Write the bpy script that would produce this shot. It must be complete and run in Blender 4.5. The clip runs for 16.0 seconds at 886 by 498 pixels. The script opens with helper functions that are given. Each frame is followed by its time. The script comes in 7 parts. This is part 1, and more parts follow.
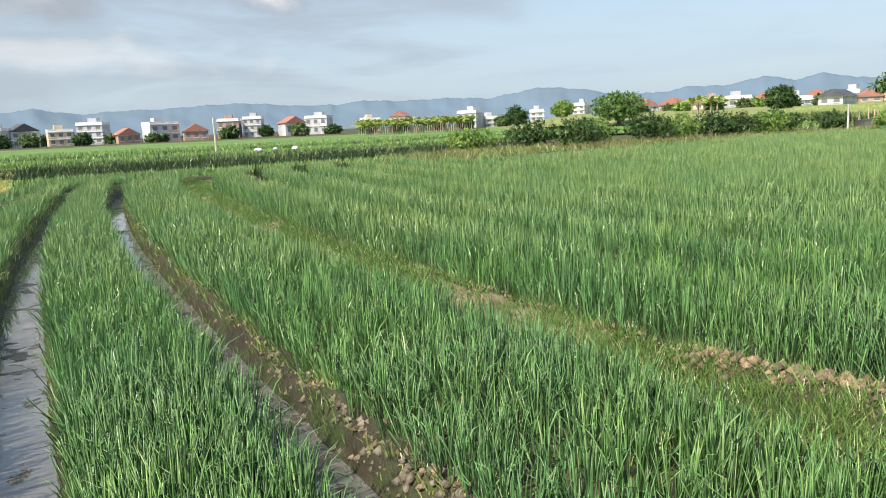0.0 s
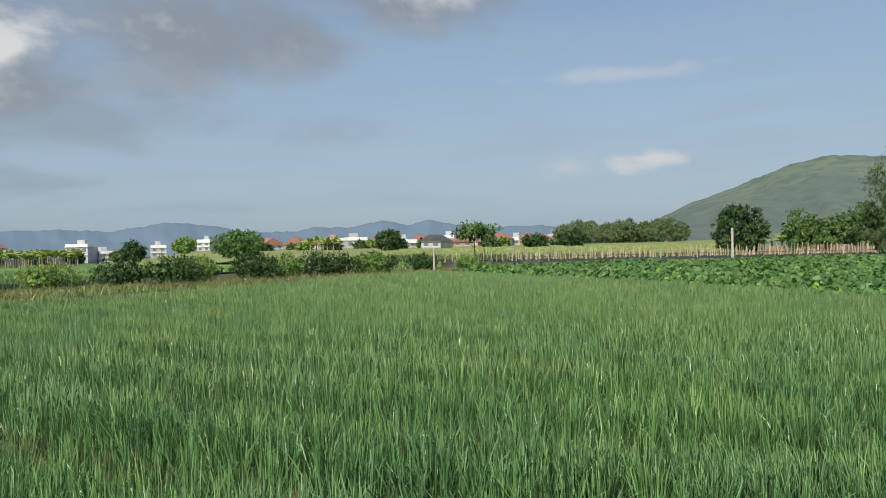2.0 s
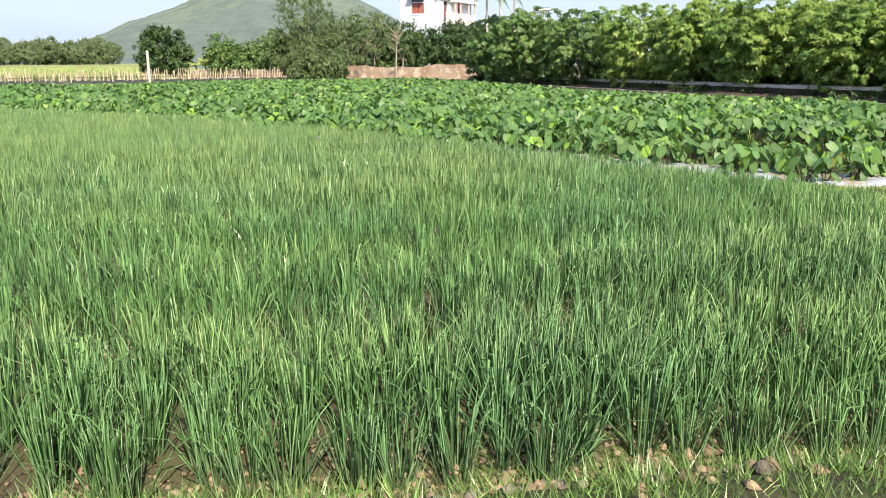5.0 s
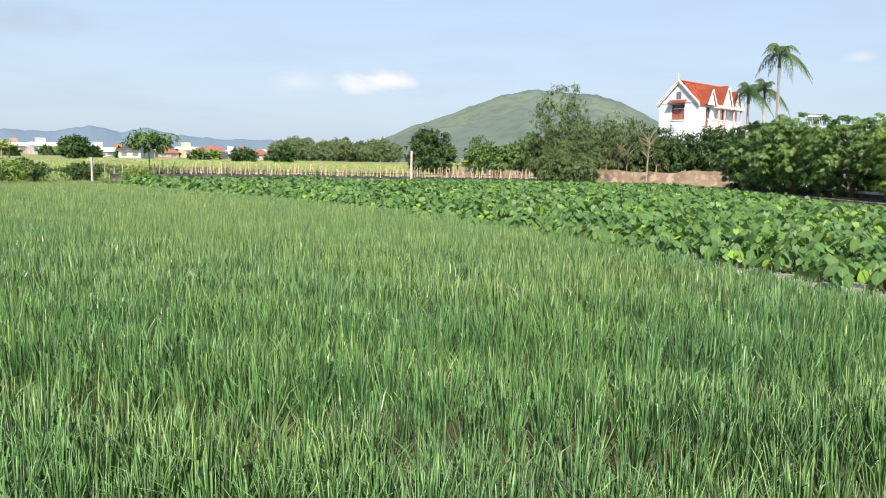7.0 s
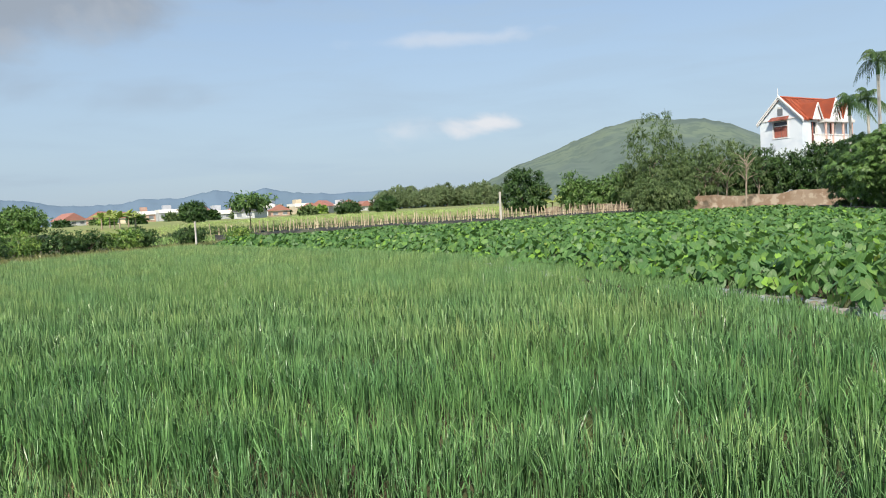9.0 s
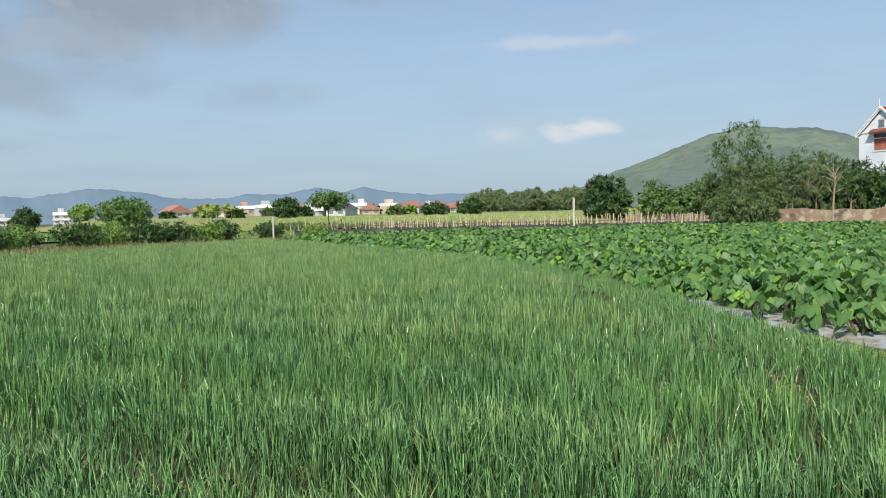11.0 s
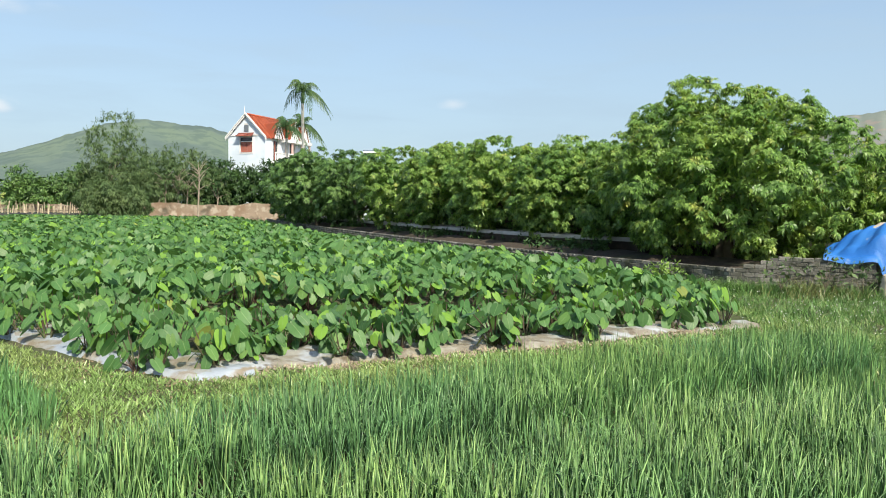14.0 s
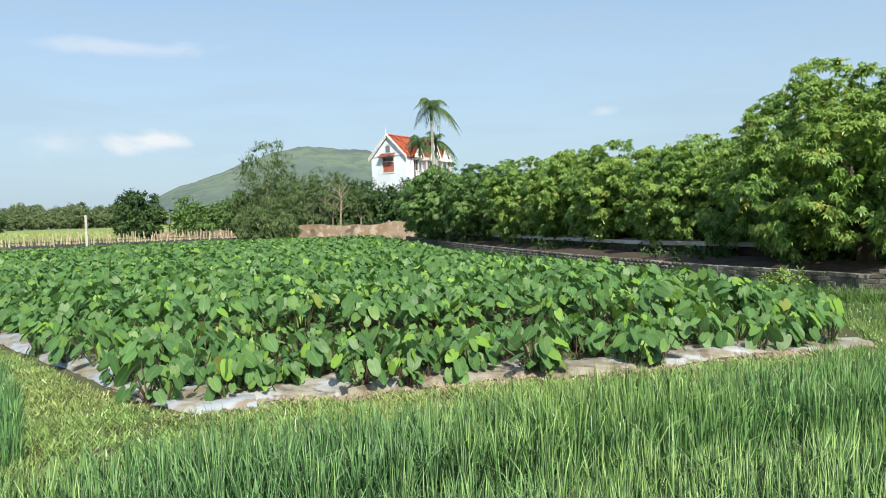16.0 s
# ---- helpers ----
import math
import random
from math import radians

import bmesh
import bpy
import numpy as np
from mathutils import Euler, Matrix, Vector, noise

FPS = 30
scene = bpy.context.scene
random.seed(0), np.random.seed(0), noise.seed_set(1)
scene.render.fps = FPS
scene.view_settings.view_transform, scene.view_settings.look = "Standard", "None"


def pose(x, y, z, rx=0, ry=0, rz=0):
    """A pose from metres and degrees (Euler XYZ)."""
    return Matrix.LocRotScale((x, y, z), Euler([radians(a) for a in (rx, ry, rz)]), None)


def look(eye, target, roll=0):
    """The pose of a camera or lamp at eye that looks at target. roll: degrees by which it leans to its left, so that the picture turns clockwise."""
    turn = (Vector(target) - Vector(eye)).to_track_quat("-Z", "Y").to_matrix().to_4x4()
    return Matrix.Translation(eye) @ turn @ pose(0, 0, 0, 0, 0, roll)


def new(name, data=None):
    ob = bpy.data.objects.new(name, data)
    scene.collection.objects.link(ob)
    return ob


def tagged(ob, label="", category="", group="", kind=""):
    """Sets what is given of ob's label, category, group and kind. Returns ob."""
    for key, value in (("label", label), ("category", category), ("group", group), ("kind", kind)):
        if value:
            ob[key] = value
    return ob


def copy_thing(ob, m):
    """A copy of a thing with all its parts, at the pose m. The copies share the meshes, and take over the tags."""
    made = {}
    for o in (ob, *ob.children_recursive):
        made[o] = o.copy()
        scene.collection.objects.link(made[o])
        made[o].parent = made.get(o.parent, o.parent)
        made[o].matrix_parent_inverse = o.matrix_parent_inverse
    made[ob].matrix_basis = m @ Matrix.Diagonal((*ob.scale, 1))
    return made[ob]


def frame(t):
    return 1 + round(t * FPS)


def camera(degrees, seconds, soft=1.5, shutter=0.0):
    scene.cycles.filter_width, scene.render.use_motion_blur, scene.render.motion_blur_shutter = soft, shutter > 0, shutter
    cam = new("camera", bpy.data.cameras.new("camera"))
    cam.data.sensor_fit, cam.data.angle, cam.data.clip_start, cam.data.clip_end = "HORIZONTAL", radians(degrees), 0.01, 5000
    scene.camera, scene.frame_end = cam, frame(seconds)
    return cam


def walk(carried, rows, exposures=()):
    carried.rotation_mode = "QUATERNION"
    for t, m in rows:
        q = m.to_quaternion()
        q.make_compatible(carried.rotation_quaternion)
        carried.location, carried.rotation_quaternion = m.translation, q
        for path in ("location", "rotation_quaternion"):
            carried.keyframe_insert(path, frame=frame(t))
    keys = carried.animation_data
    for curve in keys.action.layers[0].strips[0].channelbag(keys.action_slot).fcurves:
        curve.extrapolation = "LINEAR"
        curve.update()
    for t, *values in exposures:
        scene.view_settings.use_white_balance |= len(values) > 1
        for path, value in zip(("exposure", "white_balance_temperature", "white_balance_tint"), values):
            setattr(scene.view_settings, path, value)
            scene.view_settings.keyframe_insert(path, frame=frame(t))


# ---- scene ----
cam = camera(60.87, 16.0, soft=1.0, shutter=0.0)
# seconds, eye in metres, heading clockwise from +y, pitch, roll in degrees
PATH = [
    (0.0, (0.000, 0.000, 1.582), -61.62, -9.39, -2.46),
    (0.5, (0.116, 0.322, 1.612), -65.70, -1.56, -4.31),
    (1.0, (0.176, 0.774, 1.549), -69.77, -2.54, -5.12),
    (1.5, (0.143, 1.418, 1.609), -54.81, -3.90, -1.23),
    (2.0, (0.111, 1.977, 1.618), -33.93, 0.08, -1.21),
    (2.5, (0.216, 2.359, 1.605), -18.09, -1.16, -3.22),
    (3.0, (0.378, 2.657, 1.586), -6.19, -5.74, -4.74),
    (3.5, (0.642, 2.929, 1.581), 0.01, -10.87, -3.65),
    (4.0, (0.993, 3.105, 1.584), 2.17, -12.78, -2.56),
    (4.2, (1.169, 3.155, 1.574), 4.16, -12.96, -2.33),
    (6.3, (2.747, 3.656, 1.623), 5.51, -14.58, 1.09),
    (6.5, (2.860, 3.695, 1.641), 1.21, -11.95, 1.51),
    (7.0, (3.153, 3.798, 1.577), -13.56, -6.19, 1.18),
    (7.5, (3.524, 3.876, 1.624), -17.44, -2.41, -0.12),
    (8.0, (3.856, 4.034, 1.633), -19.97, -5.57, -0.61),
    (8.5, (4.183, 4.147, 1.575), -25.05, -9.22, -0.85),
    (9.0, (4.628, 4.272, 1.621), -22.04, -2.95, -3.09),
    (9.2, (4.771, 4.289, 1.614), -22.13, -1.41, 0.03),
    (11.3, (6.819, 4.542, 1.564), -29.56, -2.42, -1.46),
    (11.5, (6.969, 4.608, 1.566), -29.06, -1.78, -1.86),
    (12.0, (7.334, 4.770, 1.568), -26.61, -0.40, -2.53),
    (12.5, (7.702, 4.869, 1.593), -7.44, 1.93, -2.11),
    (13.0, (8.087, 5.106, 1.606), 6.89, 2.41, 0.49),
    (13.5, (8.458, 5.213, 1.619), 11.54, -1.94, -0.95),
    (14.0, (8.787, 5.335, 1.589), 14.08, -3.17, 0.79),
    (14.5, (9.139, 5.452, 1.615), 15.06, -2.58, 1.04),
    (15.0, (9.491, 5.517, 1.614), 10.94, -3.63, -0.32),
    (15.5, (9.831, 5.684, 1.575), 5.78, -3.64, -1.62),
    (16.0, (10.207, 5.787, 1.604), 2.37, -2.12, -1.80),
]


def aimed(eye, heading, pitch, roll):
    h, p = radians(heading), radians(pitch)
    way = Vector((math.sin(h) * math.cos(p), math.cos(h) * math.cos(p), math.sin(p)))
    return look(eye, Vector(eye) + way * 10, roll)


# seconds, stops, kelvin and tint of the picture
EXPOSURES = [(0, 0.44, 6800, 11), (0.5, 0.28, 6750, 11), (1.0, 0.08, 6650, 11), (1.5, 0.12, 6600, 10), (2.0, -0.22, 6550, 10), (2.5, -0.14, 6500, 10), (3.0, 0.06, 6500, 11),
             (3.5, 0.64, 6700, 15), (4.2, 0.68, 6800, 16), (6.3, 0.80, 6850, 19), (6.8, 0.62, 6800, 17), (7.1, 0.38, 6700, 14), (7.5, 0.13, 6600, 11), (8.0, 0.16, 6500, 10), (8.5, 0.35, 6550, 11),
             (9.2, 0.1, 6500, 10), (11.5, 0.02, 6450, 9), (12.0, -0.16, 6450, 9), (12.5, -0.04, 6450, 9), (13.2, 0.17, 6500, 8), (14.0, 0.36, 6500, 7), (15.0, 0.38, 6500, 7), (15.5, 0.44, 6500, 7), (16, 0.34, 6500, 7)]
walk(cam, [(t, aimed(e, h, p, r)) for t, e, h, p, r in PATH], EXPOSURES)

# ---------------------------------------------------------------- sky and sun
SUN_AZ, SUN_EL = 166.0, 47.0      # where the sun stands, clockwise from +y


class Nodes:
    """A short way to write node trees."""

    def __init__(self, tree):
        self.t = tree
        tree.nodes.clear()

    def add(self, kind, **values):
        n = self.t.nodes.new(kind)
        for k, v in values.items():
            n.inputs[k].default_value = v
        return n

    def link(self, a, b):
        self.t.links.new(a, b)

    def math(self, op, a, b=None, c=None, clamp=False):
        n = self.t.nodes.new("ShaderNodeMath")
        n.operation, n.use_clamp = op, clamp
        for i, v in enumerate((a, b, c)):
            if v is None:
                continue
            if isinstance(v, (int, float)):
                n.inputs[i].default_value = v
            else:
                self.link(v, n.inputs[i])
        return n.outputs[0]

    def mix(self, fac, a, b, blend="MIX"):
        n = self.t.nodes.new("ShaderNodeMix")
        n.data_type, n.blend_type = "RGBA", blend
        for sock, v in ((n.inputs[0], fac), (n.inputs[6], a), (n.inputs[7], b)):
            if isinstance(v, (int, float)):
                sock.default_value = v
            elif isinstance(v, tuple):
                sock.default_value = (*v, 1.0)
            else:
                self.link(v, sock)
        return n.outputs[2]

    def noise(self, vec, scale, detail=4.0, rough=0.55, distortion=0.0):
        n = self.add("ShaderNodeTexNoise", Scale=scale, Detail=detail, Roughness=rough, Distortion=distortion)
        if vec is not None:
            self.link(vec, n.inputs["Vector"])
        return n.outputs["Fac"]

    def smooth(self, v, lo, hi):
        n = self.t.nodes.new("ShaderNodeMapRange")
        n.interpolation_type = "SMOOTHSTEP"
        self.link(v, n.inputs[0])
        n.inputs[1].default_value, n.inputs[2].default_value = lo, hi
        return n.outputs[0]


def build_world():
    w = bpy.data.worlds.new("sky")
    scene.world = w
    w.use_nodes = True
    N = Nodes(w.node_tree)
    sky = N.add("ShaderNodeTexSky")
    sky.sky_type, sky.sun_disc = "NISHITA", False
    sky.sun_elevation, sky.sun_rotation = radians(SUN_EL), radians(SUN_AZ)
    sky.air_density, sky.dust_density, sky.ozone_density = 1.0, 1.6, 1.6
    bg = N.add("ShaderNodeBackground", Strength=0.15)
    N.link(sky.outputs[0], bg.inputs[0])
    co = N.add("ShaderNodeTexCoord").outputs["Generated"]
    sep = N.add("ShaderNodeSeparateXYZ")
    N.link(co, sep.inputs[0])
    az = N.math("MULTIPLY", N.math("ARCTAN2", sep.outputs[0], sep.outputs[1]), 57.2958)
    el = N.math("MULTIPLY", N.math("ARCSINE", sep.outputs[2]), 57.2958)
    comb = N.add("ShaderNodeCombineXYZ")
    N.link(N.math("MULTIPLY", az, 0.1), comb.inputs[0])
    N.link(N.math("MULTIPLY", el, 0.2), comb.inputs[1])
    wide = N.add("ShaderNodeCombineXYZ")
    N.link(N.math("MULTIPLY", az, 0.05), wide.inputs[0])
    N.link(N.math("MULTIPLY", el, 0.32), wide.inputs[1])
    puff = N.noise(comb.outputs[0], 0.8, 4.0, 0.5, 0.3)
    fine = N.noise(comb.outputs[0], 2.0, 4.5, 0.5, 0.3)
    streak = N.noise(wide.outputs[0], 1.3, 5.0, 0.55, 0.5)

    def blob(a, e, ra, re, rough, lo=0.0, hi=0.45):
        x = N.math("DIVIDE", N.math("SUBTRACT", az, a), ra)
        y = N.math("DIVIDE", N.math("SUBTRACT", el, e), re)
        r = N.math("SQRT", N.math("ADD", N.math("MULTIPLY", x, x), N.math("MULTIPLY", y, y)))
        d = N.math("SUBTRACT", 1.0, r)
        n = N.math("MULTIPLY", N.math("SUBTRACT", rough, 0.5), 2.4)
        return N.smooth(N.math("ADD", d, n), lo, hi)

    def shifted(da, de):
        c = N.add("ShaderNodeCombineXYZ")
        N.link(N.math("MULTIPLY", N.math("ADD", az, da), 0.1), c.inputs[0])
        N.link(N.math("MULTIPLY", N.math("ADD", el, de), 0.16), c.inputs[1])
        return N.noise(c.outputs[0], 0.95, 7.0, 0.54, 0.25)

    # billows, lit from the upper left where the sun stands behind the eye
    billow = shifted(0.0, 0.0)
    lit = N.smooth(N.math("SUBTRACT", billow, shifted(-1.8, 1.5)), -0.09, 0.15)
    edge = N.math("ADD", N.math("MULTIPLY", puff, 0.35), N.math("MULTIPLY", billow, 0.65))
    grey = None
    for a, e, ra, re in ((-92, 12.2, 25, 6.8), (-70, 13.4, 20, 7.0), (-52, 15.6, 15, 4.8), (-36, 19.0, 12, 4.2)):
        m = blob(a, e, ra, re, edge, 0.0, 0.68)
        grey = m if grey is None else N.math("MAXIMUM", grey, m)
    grey = N.math("MAXIMUM", grey, N.math("MULTIPLY", N.math("MAXIMUM", blob(-62, 9.5, 24, 2.6, puff, 0.0, 0.9), blob(-98, 6.0, 46, 8.0, streak, 0.0, 0.9)), 0.6))
    bright = None
    for a, e, ra, re, k in ((-73, 13.2, 11, 4.4, 1.0), (-64, 14.6, 8, 3.2, 0.95), (-57, 16.0, 6, 2.0, 0.5), (-95, 12.6, 10, 3.0, 0.75), (-83, 11.4, 8, 2.4, 0.5), (-34, 19.2, 8, 2.4, 0.8)):
        m = N.math("MULTIPLY", blob(a, e, ra, re, edge, 0.0, 0.7), k)
        bright = m if bright is None else N.math("MAXIMUM", bright, m)
    small = blob(-18.4, 6.35, 4.0, 1.25, fine, 0.1, 0.8)
    for a, e, ra, re in ((-24.6, 6.0, 3.4, 1.3), (14.7, 7.7, 1.6, 0.6), (-88, 5.5, 16, 1.6), (-21, 12.6, 9.0, 0.8)):
        small = N.math("MAXIMUM", small, N.math("MULTIPLY", blob(a, e, ra, re, fine, 0.0, 1.0), 0.45))
    wisp = N.math("MULTIPLY", N.smooth(streak, 0.40, 0.72), 0.42)
    haze = N.math("MULTIPLY", N.smooth(el, 30.0, 0.0), 0.78)
    bright = N.math("ADD", N.math("MULTIPLY", bright, N.math("ADD", N.math("MULTIPLY", lit, 0.85), 0.22)), N.math("MULTIPLY", N.math("SUBTRACT", lit, 0.45), 0.22), clamp=True)
    tone = N.mix(bright, (0.34, 0.39, 0.455), (0.92, 0.92, 0.92))
    veil = N.add("ShaderNodeBackground", Color=(0.46, 0.60, 0.745, 1), Strength=0.83)
    cloud = N.add("ShaderNodeBackground", Strength=0.9)
    N.link(tone, cloud.inputs[0])
    white = N.add("ShaderNodeBackground", Color=(0.80, 0.80, 0.82, 1), Strength=0.95)

    def over(fac, a, b):
        m = N.add("ShaderNodeMixShader")
        N.link(fac, m.inputs[0]), N.link(a, m.inputs[1]), N.link(b, m.inputs[2])
        return m.outputs[0]

    s = over(haze, bg.outputs[0], veil.outputs[0])
    s = over(wisp, s, veil.outputs[0])
    s = over(N.math("MULTIPLY", grey, 0.9), s, cloud.outputs[0])
    s = over(N.math("MULTIPLY", small, 0.8), s, white.outputs[0])
    N.link(s, N.add("ShaderNodeOutputWorld").inputs[0])


build_world()
sun_data = bpy.data.lights.new("sun", "SUN")
sun_data.energy, sun_data.angle, sun_data.color = 5.0, radians(0.7), (1.0, 0.92, 0.78)
sun = new("sun", sun_data)
sun.matrix_world = look((20 * math.sin(radians(SUN_AZ)), 20 * math.cos(radians(SUN_AZ)), 20 * math.tan(radians(SUN_EL))), (0, 0, 0))

# ---------------------------------------------------------------- materials


def material(name, base, rough=0.8, vary=(), bump=0.0, bump_scale=20.0, island=0.0, objrand=0.0, translucent=0.0, metal=0.0, spec=0.4):
    """Procedural material. vary: rows of (colour, scale, low, high, strength) laid over the base by noise in metres."""
    m = bpy.data.materials.new(name)
    m.use_nodes = True
    N = Nodes(m.node_tree)
    geo = N.add("ShaderNodeNewGeometry")
    pos = geo.outputs["Position"]
    col = None
    first = base
    for colour, scale, lo, hi, strength in vary:
        f = N.math("MULTIPLY", N.smooth(N.noise(pos, scale), lo, hi), strength)
        col = N.mix(f, col if col is not None else first, colour)
    if col is None:
        rgb = N.add("ShaderNodeRGB")
        rgb.outputs[0].default_value = (*base, 1)
        col = rgb.outputs[0]
    for amount, source in ((island, geo.outputs["Random Per Island"]), (objrand, N.add("ShaderNodeObjectInfo").outputs["Random"])):
        if amount:
            hsv = N.add("ShaderNodeHueSaturation")
            N.link(N.math("ADD", N.math("MULTIPLY", source, 2 * amount), 1 - amount), hsv.inputs["Value"])
            N.link(N.math("ADD", N.math("MULTIPLY", source, -0.05 * amount), 0.5 + 0.025 * amount), hsv.inputs["Hue"])
            N.link(col, hsv.inputs["Color"])
            col = hsv.outputs[0]
    p = N.add("ShaderNodeBsdfPrincipled", Roughness=rough, Metallic=metal)
    p.inputs["Specular IOR Level"].default_value = spec
    N.link(col, p.inputs["Base Color"])
    if bump:
        b = N.add("ShaderNodeBump", Strength=min(1.0, bump), Distance=0.02)
        N.link(N.noise(pos, bump_scale, 6.0, 0.65), b.inputs["Height"])
        N.link(b.outputs[0], p.inputs["Normal"])
    out = N.add("ShaderNodeOutputMaterial")
    if translucent:
        tr = N.add("ShaderNodeBsdfTranslucent")
        N.link(N.mix(0.5, col, (1.0, 1.0, 0.25), "MULTIPLY"), tr.inputs[0])
        mx = N.add("ShaderNodeMixShader")
        mx.inputs[0].default_value = translucent
        N.link(p.outputs[0], mx.inputs[1]), N.link(tr.outputs[0], mx.inputs[2])
        N.link(mx.outputs[0], out.inputs[0])
    else:
        N.link(p.outputs[0], out.inputs[0])
    return m


def blade_material(name, low, mid, tip, height, patch, dry=(0.42, 0.40, 0.20), spread=0.85, dead=0.7):
    """Leaf blades: a foot tone, green middle, lighter tips towards the top, some dry ones."""
    m = bpy.data.materials.new(name)
    m.use_nodes = True
    N = Nodes(m.node_tree)
    geo = N.add("ShaderNodeNewGeometry")
    sep = N.add("ShaderNodeSeparateXYZ")
    N.link(geo.outputs["Position"], sep.inputs[0])
    rnd = geo.outputs["Random Per Island"]
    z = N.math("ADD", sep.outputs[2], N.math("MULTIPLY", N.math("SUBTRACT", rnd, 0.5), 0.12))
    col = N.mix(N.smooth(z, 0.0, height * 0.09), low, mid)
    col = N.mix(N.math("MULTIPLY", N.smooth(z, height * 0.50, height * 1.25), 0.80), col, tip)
    big = N.smooth(N.noise(geo.outputs["Position"], 0.55, 3.0), 0.38, 0.66)
    col = N.mix(N.math("MULTIPLY", big, 0.55), col, patch)
    col = N.mix(N.math("MULTIPLY", N.smooth(rnd, 0.96, 0.98), dead), col, dry)
    hsv = N.add("ShaderNodeHueSaturation")
    clump = N.math("MULTIPLY", N.math("SUBTRACT", N.noise(geo.outputs["Position"], 3.6, 2.0), 0.5), 1.1)
    N.link(N.math("ADD", N.math("ADD", N.math("MULTIPLY", rnd, spread), 1.03 - spread / 2), clump), hsv.inputs["Value"])
    N.link(col, hsv.inputs["Color"])
    p = N.add("ShaderNodeBsdfPrincipled", Roughness=0.34)
    p.inputs["Specular IOR Level"].default_value = 0.45
    N.link(hsv.outputs[0], p.inputs["Base Color"])
    tr = N.add("ShaderNodeBsdfTranslucent")
    N.link(hsv.outputs[0], tr.inputs[0])
    mx = N.add("ShaderNodeMixShader")
    mx.inputs[0].default_value = 0.15
    N.link(p.outputs[0], mx.inputs[1]), N.link(tr.outputs[0], mx.inputs[2])
    N.link(mx.outputs[0], N.add("ShaderNodeOutputMaterial").inputs[0])
    return m


def taro_material():
    """Broad waxy leaves: deep green with a paler bloom, some young lime ones, light veins."""
    m = bpy.data.materials.new("taro_leaf")
    m.use_nodes = True
    N = Nodes(m.node_tree)
    geo = N.add("ShaderNodeNewGeometry")
    pos = geo.outputs["Position"]
    own = N.add("ShaderNodeObjectInfo").outputs["Random"]
    rnd = N.math("FRACT", N.math("ADD", geo.outputs["Random Per Island"], N.math("MULTIPLY", own, 7.31)))
    col = N.mix(N.smooth(N.noise(pos, 1.1), 0.38, 0.66), (0.072, 0.172, 0.050), (0.106, 0.222, 0.062))
    col = N.mix(N.math("MULTIPLY", N.smooth(N.noise(pos, 9.0), 0.45, 0.7), 0.5), col, (0.11, 0.205, 0.075))
    col = N.mix(N.math("MULTIPLY", N.smooth(rnd, 0.62, 0.88), 0.55), col, (0.17, 0.30, 0.055))
    col = N.mix(N.smooth(rnd, 0.90, 0.93), col, (0.20, 0.37, 0.05))
    col = N.mix(N.math("MULTIPLY", N.smooth(rnd, 0.993, 0.996), 0.9), col, (0.26, 0.30, 0.07))
    uv = N.t.nodes.new("ShaderNodeUVMap")
    uv.uv_map = "leaf"
    sep = N.add("ShaderNodeSeparateXYZ")
    N.link(uv.outputs[0], sep.inputs[0])
    side = N.math("ABSOLUTE", N.math("SUBTRACT", sep.outputs[0], 1.0))
    rib = N.smooth(side, 0.022, 0.006)
    cross = N.math("ABSOLUTE", N.math("SUBTRACT", N.math("FRACT", N.math("MULTIPLY", N.math("ADD", sep.outputs[1], N.math("MULTIPLY", side, 0.8)), 7.0)), 0.5))
    veins = N.math("MAXIMUM", rib, N.math("MULTIPLY", N.math("MULTIPLY", N.smooth(cross, 0.10, 0.02), N.smooth(side, 0.5, 0.1)), 0.2))
    col = N.mix(N.math("MULTIPLY", veins, 0.6), col, (0.25, 0.37, 0.15))
    tone = N.add("ShaderNodeHueSaturation")
    N.link(N.math("ADD", N.math("MULTIPLY", N.math("FRACT", N.math("MULTIPLY", rnd, 13.7)), 0.42), 0.84), tone.inputs["Value"])
    N.link(col, tone.inputs["Color"])
    col = tone.outputs[0]
    p = N.add("ShaderNodeBsdfPrincipled", Roughness=0.46)
    p.inputs["Specular IOR Level"].default_value = 0.36
    N.link(col, p.inputs["Base Color"])
    bump = N.add("ShaderNodeBump", Strength=0.35, Distance=0.01)
    N.link(N.math("ADD", N.noise(pos, 26.0), N.math("MULTIPLY", cross, 0.12)), bump.inputs["Height"])
    N.link(bump.outputs[0], p.inputs["Normal"])
    tr = N.add("ShaderNodeBsdfTranslucent")
    N.link(N.mix(0.5, col, (1.0, 1.0, 0.25), "MULTIPLY"), tr.inputs[0])
    mx = N.add("ShaderNodeMixShader")
    mx.inputs[0].default_value = 0.32
    N.link(p.outputs[0], mx.inputs[1]), N.link(tr.outputs[0], mx.inputs[2])
    N.link(mx.outputs[0], N.add("ShaderNodeOutputMaterial").inputs[0])
    return m


